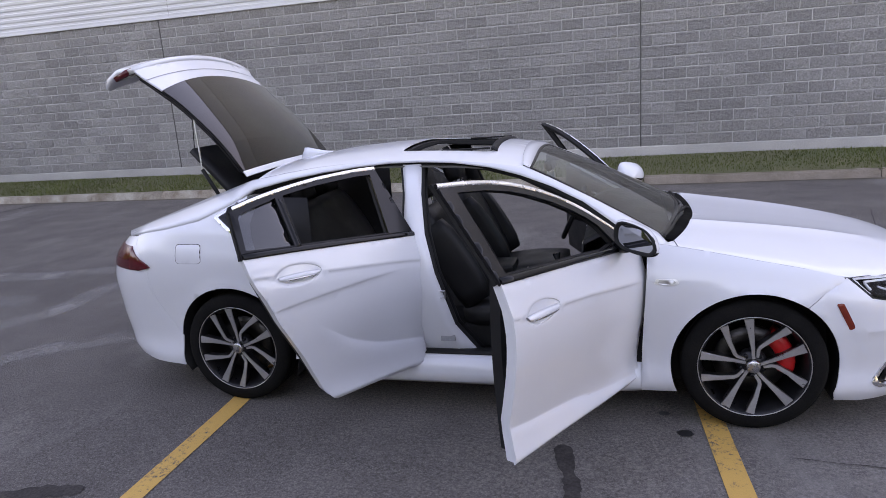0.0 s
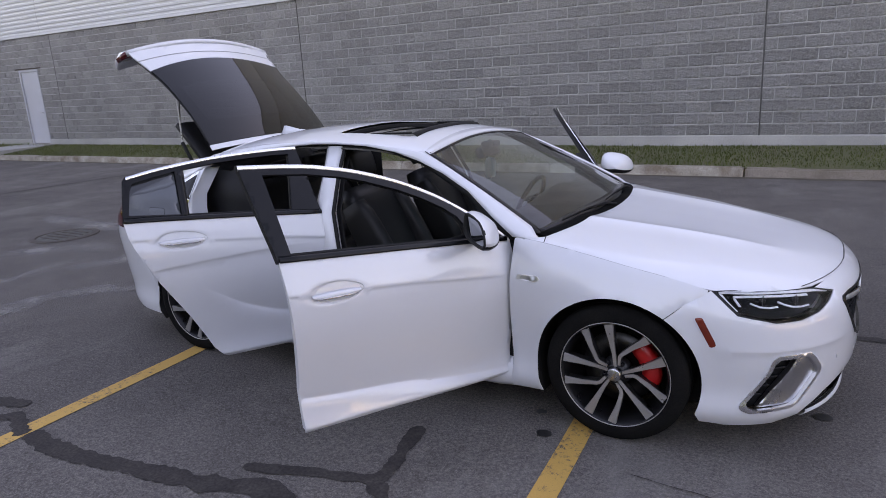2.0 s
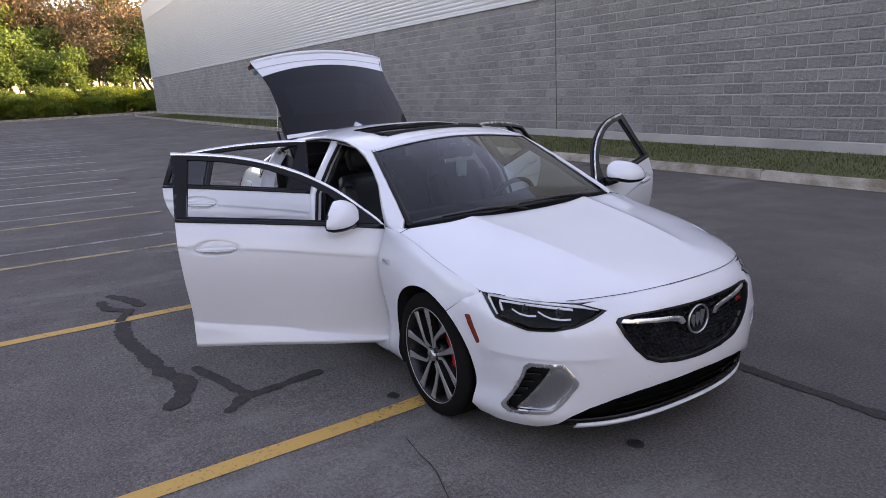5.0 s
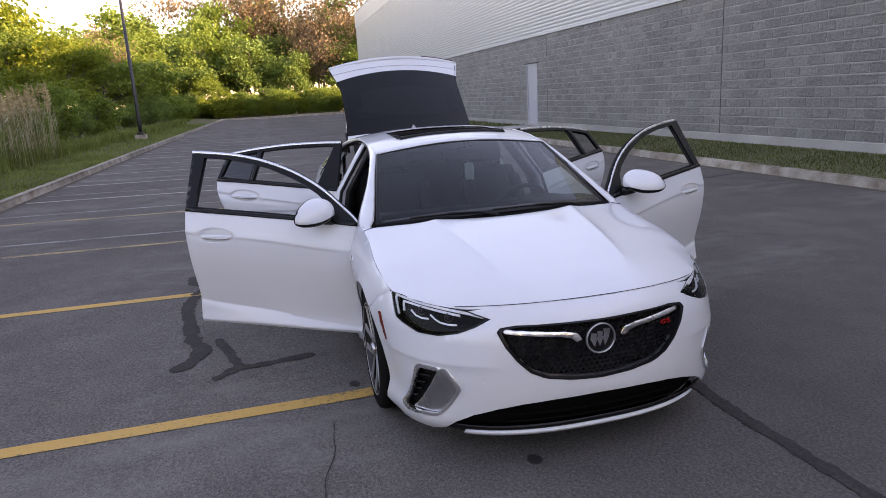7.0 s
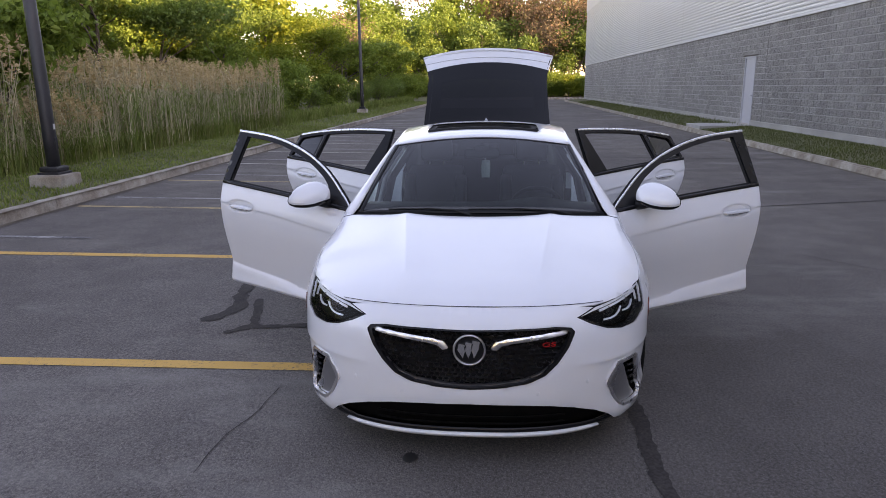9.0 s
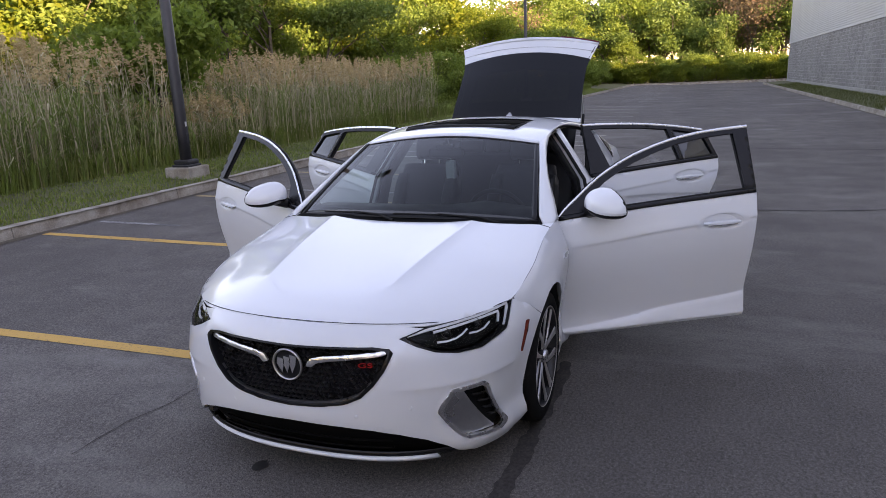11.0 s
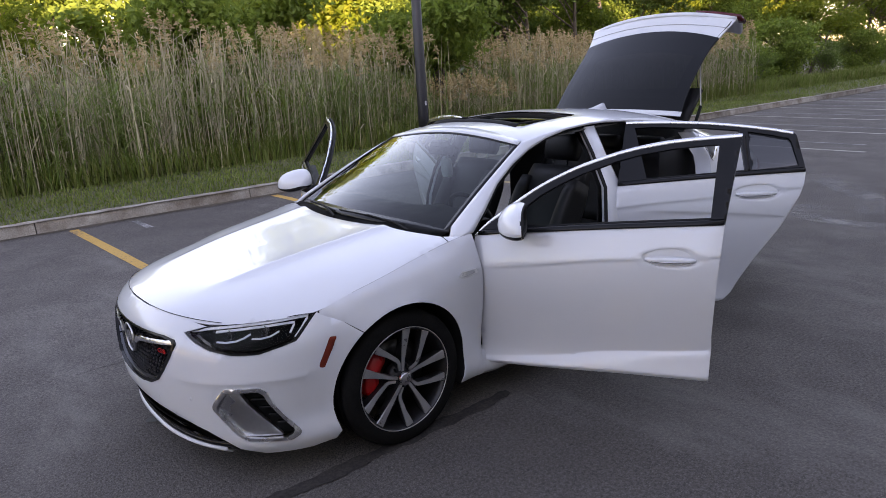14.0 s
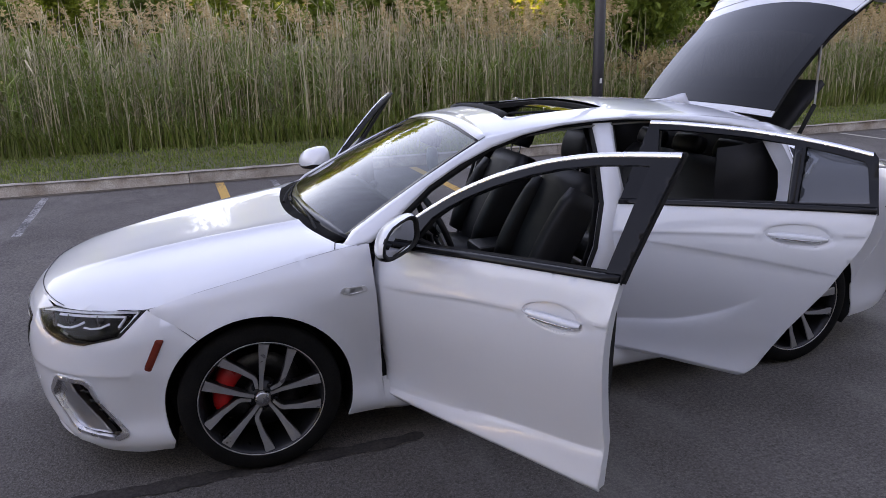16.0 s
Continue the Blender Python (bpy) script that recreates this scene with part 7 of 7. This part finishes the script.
def gate_outline(x0, x1, bow0=0.0, bow1=0.0, k=1.0):
    a = [(x0 - bow0 * (1 - (v / 8) ** 2), k * gate_half(x0) * v / 8) for v in range(-8, 9)]
    e = [(x0 + (x1 - x0) * i / 8, k * gate_half(x0 + (x1 - x0) * i / 8)) for i in range(1, 8)]
    b = [(x1 - bow1 * (1 - (v / 8) ** 2), k * gate_half(x1) * v / 8) for v in range(8, -9, -1)]
    return a + e + b + [(x, -y) for x, y in e[::-1]]


tg = part("tailgate", sheet("tailgate", gate_outline(-3.434, -3.60, 0.09, 0.065), gate, PAINT, 0.04, thick=0.012, inward=(-3.2, 0, 0.3)), PAINT, car, "white raised tailgate with a dark rear window")
tg.matrix_world = LIFT
part("rear_window", loft("rear_window", [[gate(x, gate_half(x) * v / 12) for v, x in [(v, -2.788 - (0.642 + 0.09 * (1 - (v / 12) ** 2)) * i / 20) for v in range(-12, 13)]] for i in range(21)], DARK_GLASS), DARK_GLASS, tg, "dark tinted rear window")
part("gate_header", sheet("gate_header", gate_outline(-2.748, -2.785, 0, 0), gate, PAINT, 0.03, thick=0.010, inward=(-3.2, 0, 0.3)), PAINT, tg, "white header above the rear window")
part("spoiler_line", loft("spoiler_line", [[Vector(gate(-3.520 - 0.06 * (1 - (v / 8) ** 2), 0.64 * v / 8)) + Vector((0, 0, 0.001)), Vector(gate(-3.524 - 0.06 * (1 - (v / 8) ** 2), 0.64 * v / 8)) + Vector((0, 0, 0.001))] for v in range(-8, 9)], SEAM, 0.002), SEAM, tg)
part("gate_lining", sheet("gate_lining", gate_outline(-2.80, -3.57, 0, 0.05, 0.93), lambda x, y: (x, y, gate(x, y)[2] - 0.045), DASH, 0.06, holes=(gate_outline(-2.90, -3.30, 0, 0.05, 0.78),), thick=0.02, inward=(-3.2, 0, 0.3)), DASH, tg, "black inner lining")
part("gate_edge", loft("gate_edge", [[Vector(gate(x, gate_half(x) * 0.985)) + Vector((0, 0, -0.008)), Vector(gate(x, gate_half(x) * 0.945)) + Vector((0, 0, -0.036))] for x in [-2.77 - 0.09 * i for i in range(10)]], BLACK_GLOSS, 0.012), BLACK_GLOSS, tg)
part("gate_edge", loft("gate_edge", [[Vector(gate(x, -gate_half(x) * 0.985)) + Vector((0, 0, -0.008)), Vector(gate(x, -gate_half(x) * 0.945)) + Vector((0, 0, -0.036))] for x in [-2.77 - 0.09 * i for i in range(10)]], BLACK_GLOSS, 0.012), BLACK_GLOSS, tg)
# the upright face below the spoiler lip
rows = [[Vector((-3.598 - 0.062 * (1 - (v / 8) ** 2), gate_half(-3.60) * v / 8, gate(-3.60, gate_half(-3.60) * v / 8)[2])) + Vector((dx - 0.0, -0.02 * k * v / 8, dz)) for k, (dx, dz) in enumerate(((0.004, -0.006), (0.002, -0.03), (-0.02, -0.10), (-0.055, -0.16), (-0.05, -0.25), (-0.02, -0.30)))] for v in range(-8, 9)]
part("gate_face", loft("gate_face", rows, PAINT, 0.03), PAINT, tg, "white lower tailgate face")
for s in (1, -1):
    rows = [[Vector((-3.598 - 0.062 * (1 - q * q) - 0.026 + 0.0, s * gate_half(-3.60) * q, gate(-3.60, gate_half(-3.60) * q)[2] - 0.09 + 0.0)) + Vector((-0.012, 0, dz)) for dz in (0.025, -0.075)] for q in (0.45, 0.6, 0.75, 0.9, 0.985)]
    part("gate_lamp", loft("gate_lamp", rows, TAIL_RED, 0.03), TAIL_RED, tg, "red lamp section")
    strut = part("gas_strut", tube([(-3.0, s * 0.575, 1.19), (-3.10, s * 0.575, 1.37)], 0.012, 8), BLACK_MATT, car, "black gas strut", True)
    end = LIFT @ Vector((-3.22, s * 0.54, 1.12))
    part("strut_rod", tube([(-3.10, s * 0.575, 1.37), tuple(end)], 0.006, 8), STEEL, strut)

part("parcel_shelf", loft("parcel_shelf", [[Vector((-2.80, y, 1.00)), Vector((-2.93, y, 1.16)), Vector((-3.08, y, 1.335)), Vector((-3.205, y, 1.475))] for y in (-0.53, -0.45, 0.0, 0.45, 0.53)], DASH, 0.035), DASH, car, "black parcel shelf lifted by its cords")
for s in (1, -1):
    part("shelf_cord", tube([(-3.19, s * 0.50, 1.46), tuple(LIFT @ Vector((-3.30, s * 0.46, 1.09)))], 0.003, 5), BLACK_MATT, car)
    tri = rounded([(-2.738, 1.214), (-2.900, 1.122), (-2.742, 1.018)], 0.012, 3)
    tip = part("quarter_tip", mirrored(sheet("quarter_tip", tri, flank_at(0.013), CHROME, 0.02, holes=(rounded([(-2.741, 1.192), (-2.868, 1.121), (-2.744, 1.040)], 0.008, 3),), thick=0.008), s), CHROME, car, "chrome-edged fixed rear window tip")
    part("tip_glass", mirrored(sheet("tip_glass", rounded([(-2.740, 1.196), (-2.876, 1.121), (-2.744, 1.036)], 0.010, 3), flank_at(0.009), BLACK_GLOSS, 0.02, thick=0.009), s), BLACK_GLOSS, tip)


# -- the cabin --
part("floor_pan", loft("floor_pan", [[(x, y, z) for y, z in ((-0.80, 0.34), (-0.74, 0.27), (-0.18, 0.26), (-0.12, 0.36), (0.12, 0.36), (0.18, 0.26), (0.74, 0.27), (0.80, 0.34))] for x in (-0.45, -0.9, -1.4, -1.9, -2.25)], CARPET, 0.01, False), CARPET, car, "black carpeted floor")
part("boot_floor", loft("boot_floor", [[(x, y, z) for y, z in ((-0.62, 0.75), (-0.52, 0.55), (0.52, 0.55), (0.62, 0.75))] for x in (-2.4, -3.0, -3.72)], CARPET, 0.01, False), CARPET, car, "black boot lining")
part("bulkhead", raw_mesh("bulkhead", [(-0.46, -0.84, 0.2), (-0.46, 0.84, 0.2), (-0.42, 0.80, 0.93), (-0.42, -0.80, 0.93)], [(0, 1, 2, 3)], BLACK_MATT), BLACK_MATT, car)
part("headlining", sheet("headlining", shrink(roof_out, 0.985), lambda x, y: (x, y, roof(x, y)[2] - 0.045), LINING, 0.08, holes=(shrink(sun_hole, 1.02),), thick=0.01, inward=(-1.9, 0, 3)), LINING, car, "grey headlining")
for s in (1, -1):
    # pillars seen in the open doorways, their foot set inside the sill
    post = lambda x, z: side(x, z) - 0.062 * smooth01((0.50 - z) / 0.16)
    prof = [(0.30, -1.58, 0.22), (0.38, -1.60, 0.17), (0.5, -1.62, 0.125), (0.8, -1.66, 0.082), (1.0, -1.687, 0.058), (1.2, -1.718, 0.046), (1.352, -1.742, 0.055)]
    rows = [[Vector((x + w, post(x, z) - 0.085, z)), Vector((x + w, post(x, z) - 0.030, z)), Vector((x + w * 0.5, post(x, z) - 0.016, z)), Vector((x - w * 0.5, post(x, z) - 0.016, z)), Vector((x - w, post(x, z) - 0.030, z)), Vector((x - w, post(x, z) - 0.085, z))] for z, x, w in prof]
    pil = part("centre_pillar", mirrored(loft("centre_pillar", rows, PAINT, 0.006), s), PAINT, car, "white centre pillar between the doorways")
    part("pillar_trim", mirrored(loft("pillar_trim", [[r[0] + Vector((0.012, -0.02, 0)), r[0].lerp(r[5], 0.5) + Vector((0, -0.07, 0)), r[5] + Vector((-0.012, -0.02, 0))] for r in rows], DASH, 0.006), s), DASH, pil)
    part("door_seal", mirrored(mesh_of("door_seal", tube([(x - 0.004, side(x, z) - 0.040, z - 0.006) for x, z in low_curve[2:15]], [0.034 if x > -1.05 else 0.019 for x, z in low_curve[2:15]], 6), BLACK_MATT, True), s), BLACK_MATT, car, "black rubber door seal")
    part("door_seal", mirrored(mesh_of("door_seal", tube([(x + w + 0.006, post(x, z) - 0.05, z) for z, x, w in prof], 0.012, 6), BLACK_MATT, True), s), BLACK_MATT, pil)
    part("door_seal", mirrored(mesh_of("door_seal", tube([(x - w - 0.006, post(x, z) - 0.05, z) for z, x, w in prof], 0.012, 6), BLACK_MATT, True), s), BLACK_MATT, pil)
    part("pillar_label", mirrored(box_mesh("pillar_label", -1.585, -1.505, post(-1.6, 0.42) - 0.034, post(-1.6, 0.42) - 0.008, 0.392, 0.442, SEAM, 0), s), SEAM, pil, "grey printed label")
    part("striker", mirrored(mesh_of("striker", tube([(-1.555, 0.875, 0.70), (-1.53, 0.875, 0.70), (-1.53, 0.875, 0.66), (-1.555, 0.875, 0.66)], 0.006, 6), STEEL), s), STEEL, pil)
    # front hinge post, black for the door gap's shade, inner rail trim, rear wheelhouse
    part("hinge_post", mirrored(loft("hinge_post", [[Vector((-0.44, side(-0.47, z) - 0.060, z)), Vector((-0.50, side(-0.5, z) - 0.085, z)), Vector((-0.60, side(-0.6, z) - 0.105, z))] for z in (0.32, 0.5, 0.75, 0.91)], BLACK_MATT, 0.006), s), BLACK_MATT, car, "hinge post coloured black for the shade in the door gap")
    part("rail_trim", mirrored(loft("rail_trim", [[Vector((x0, y0 - 0.02, z0 - 0.03)), Vector((x1, side(x1, z1) - 0.055, z1 - 0.012))] for (x0, y0, z0), (x1, z1) in list(zip(seal_curve, low_curve))[1:14]], DASH, 0.006), s), DASH, car)
    part("rear_shut", mirrored(loft("rear_shut", [[Vector((x - 0.008, side(x, z) - 0.006, z)), Vector((x - 0.03, side(x, z) - 0.055, z)), Vector((x + 0.02, side(x, z) - 0.11, z))] for x, z in [(-2.71, 1.22), (-2.735, 1.06), (-2.72, 0.98), (-2.70, 0.92), (-2.60, 0.735), (-2.47, 0.54), (-2.395, 0.41), (-2.355, 0.335), (-2.315, 0.30)]], PAINT, 0.006), s), PAINT, car, "white rear door shut")
    part("quarter_trim", mirrored(loft("quarter_trim", [[Vector((-2.35, 0.72, z)), Vector((-2.75, 0.68 - 0.16 * max(0, z - 1), z)), Vector((-3.2, 0.60, min(z, 1.12)))] for z in (0.35, 0.7, 1.0, 1.2)], DASH, 0.008), s), DASH, car)


def pad(x0, x1, w, z0, z1, tilt, thick, y, puff=0.02, n=7):
    """A closed, puffed pad: a cushion lying between two ends, rounded across."""
    rows = []
    for i in range(n):
        t = i / (n - 1)
        cx, cz = x0 + (x1 - x0) * t, z0 + (z1 - z0) * t
        d = Vector((x1 - x0, 0, z1 - z0)).normalized()
        up = Vector((-d.z, 0, d.x))
        e = math.sin(math.pi * min(1, max(0.02, t) * 1.0)) ** 0.35 if 0 < t < 1 else 0.25
        ring = []
        for k in range(17):
            a = 2 * math.pi * k / 16
            c, s_ = math.cos(a), math.sin(a)
            yy = math.copysign(abs(c) ** 0.45, c) * w / 2 * (0.86 + 0.14 * e)
            hh = math.copysign(abs(s_) ** 0.6, s_) * thick / 2 * (0.6 + 0.4 * e) + (0.028 * (abs(yy) / (w / 2)) ** 3 if s_ > 0 else 0)
            ring.append(Vector((cx, y + yy, cz)) + up * hh)
        rows.append(ring)
    cap0, cap1 = [sum(rows[0], Vector()) / 17] * 17, [sum(rows[-1], Vector()) / 17] * 17
    return [cap0] + rows + [cap1]


def front_seat(y, label):
    base = part("front_seat", loft("front_seat", pad(-0.98, -1.50, 0.50, 0.52, 0.47, 0, 0.16, y), LEATHER), LEATHER, car, label)
    part("backrest", loft("backrest", pad(-1.44, -1.72, 0.49, 0.52, 1.08, 0, 0.15, y, n=9), LEATHER), LEATHER, base)
    part("head_restraint", loft("head_restraint", pad(-1.725, -1.765, 0.26, 1.13, 1.29, 0, 0.10, y), LEATHER), LEATHER, base)
    for k in (-1, 1):
        part("restraint_post", tube([(-1.71, y + 0.06 * k, 1.04), (-1.735, y + 0.06 * k, 1.17)], 0.006, 6), CHROME, base)
    for k in (-1, 1):
        part("side_bolster", loft("side_bolster", pad(-1.40, -1.66, 0.10, 0.56, 1.00, 0, 0.20, y + 0.20 * k), LEATHER), LEATHER, base)
    part("seat_base", box(-1.50, -0.98, y - 0.22, y + 0.22, 0.27, 0.42, 0.02, 2), BLACK_MATT, base)


front_seat(-0.38, "black leather front passenger seat")
front_seat(0.38, "black leather driver's seat")
bench = part("rear_bench", loft("rear_bench", pad(-1.98, -2.46, 1.30, 0.52, 0.48, 0, 0.18, 0.0), LEATHER), LEATHER, car, "black leather rear bench")
part("backrest", loft("backrest", pad(-2.42, -2.72, 1.24, 0.54, 1.05, 0, 0.15, 0.0, n=9), LEATHER), LEATHER, bench)
for y in (-0.38, 0.0, 0.38):
    part("head_restraint", loft("head_restraint", pad(-2.71, -2.75, 0.24, 1.07, 1.17, 0, 0.09, y), LEATHER), LEATHER, bench)
# dashboard, screen, wheel, console
rows = []
for j in range(13):
    y = -0.74 + 1.48 * j / 12
    hood_up = 0.035 * math.exp(-((y - 0.38) / 0.17) ** 2)
    rows.append([Vector((-0.36, y, 0.93)), Vector((-0.55, y, 0.965)), Vector((-0.72, y, 0.955 + hood_up)), Vector((-0.80, y, 0.915 + hood_up)), Vector((-0.81, y, 0.85)), Vector((-0.77, y, 0.72)), Vector((-0.72, y, 0.58))])
dash = part("dashboard", loft("dashboard", rows, DASH, 0.01), DASH, car, "dark soft-touch dashboard")
part("centre_screen", box(-0.815, -0.80, -0.11, 0.11, 0.80, 0.92, 0.006), BLACK_GLOSS, dash, "blank black touch screen")
for y in (-0.62, -0.17, 0.17, 0.62):
    part("air_vent", box(-0.818, -0.80, y - 0.05, y + 0.05, 0.865, 0.905, 0.006), CHROME, dash)
console = part("centre_console", box(-1.62, -0.74, -0.12, 0.12, 0.28, 0.56, 0.035, 2), DASH, car, "dark centre console with a gear lever")
part("armrest_lid", box(-1.62, -1.28, -0.11, 0.11, 0.57, 0.63, 0.02, 2), LEATHER, console)
part("gear_lever", tube([(-1.0, 0.0, 0.54), (-1.01, 0.0, 0.62), (-1.02, 0, 0.68)], [0.014, 0.012, 0.026], 10), BLACK_GLOSS, console, smooth=True)
part("console_trim", box(-1.22, -0.82, -0.085, 0.085, 0.561, 0.566), SATIN, console)
WHEEL_M = Matrix.Translation((-0.93, 0.38, 0.87)) @ Matrix.Rotation(radians(24), 4, "Y")
st = bmesh.new()
for i in range(40):
    for j in range(8):
        a, b = 2 * math.pi * i / 40, 2 * math.pi * j / 8
        st.verts.new(WHEEL_M @ Vector((0.016 * math.sin(b), (0.182 + 0.016 * math.cos(b)) * math.cos(a), (0.182 + 0.016 * math.cos(b)) * math.sin(a))))
st.verts.ensure_lookup_table()
for i in range(40):
    for j in range(8):
        st.faces.new([st.verts[q] for q in (i * 8 + j, ((i + 1) % 40) * 8 + j, ((i + 1) % 40) * 8 + (j + 1) % 8, i * 8 + (j + 1) % 8)])
steer = part("steering_wheel", st, LEATHER, car, "black leather steering wheel", True)
part("wheel_boss", loft("wheel_boss", [[WHEEL_M @ Vector((0.02 - 0.05 * (1 - (k / 6) ** 2), 0.085 * k / 6 * math.cos(a), 0.07 * k / 6 * math.sin(a))) for a in [2 * math.pi * q / 20 for q in range(21)]] for k in range(7)], DASH), DASH, steer)
for a in (0, math.pi, -math.pi / 2):
    part("wheel_spoke", tube([WHEEL_M @ Vector((0, 0.06 * math.cos(a), 0.06 * math.sin(a))), WHEEL_M @ Vector((0, 0.18 * math.cos(a), 0.18 * math.sin(a)))], 0.016, 6), SATIN, steer)
part("column", tube([(-0.92, 0.38, 0.865), (-0.70, 0.38, 0.80)], 0.045, 10), DASH, steer)
# rear-view mirror with a pale tag hanging from it
rv = part("inner_mirror", loft("inner_mirror", pad(-1.02, -1.045, 0.25, 1.225, 1.285, 0, 0.03, 0.0), BLACK_GLOSS), BLACK_GLOSS, car, "black rear-view mirror")
part("mirror_stem", tube([(-1.03, 0, 1.28), (-1.02, 0, 1.32)], 0.012, 8), BLACK_GLOSS, rv)
hang = part("hanging_tag", loft("hanging_tag", pad(-1.05, -1.052, 0.062, 1.205, 1.085, 0, 0.035, 0.03), CLOTH), CLOTH, rv, "pale cloth charm hanging from the mirror")
part("cord", tube([(-1.05, 0.02, 1.24), (-1.05, 0.03, 1.19)], 0.0025, 4), CLOTH, hang)
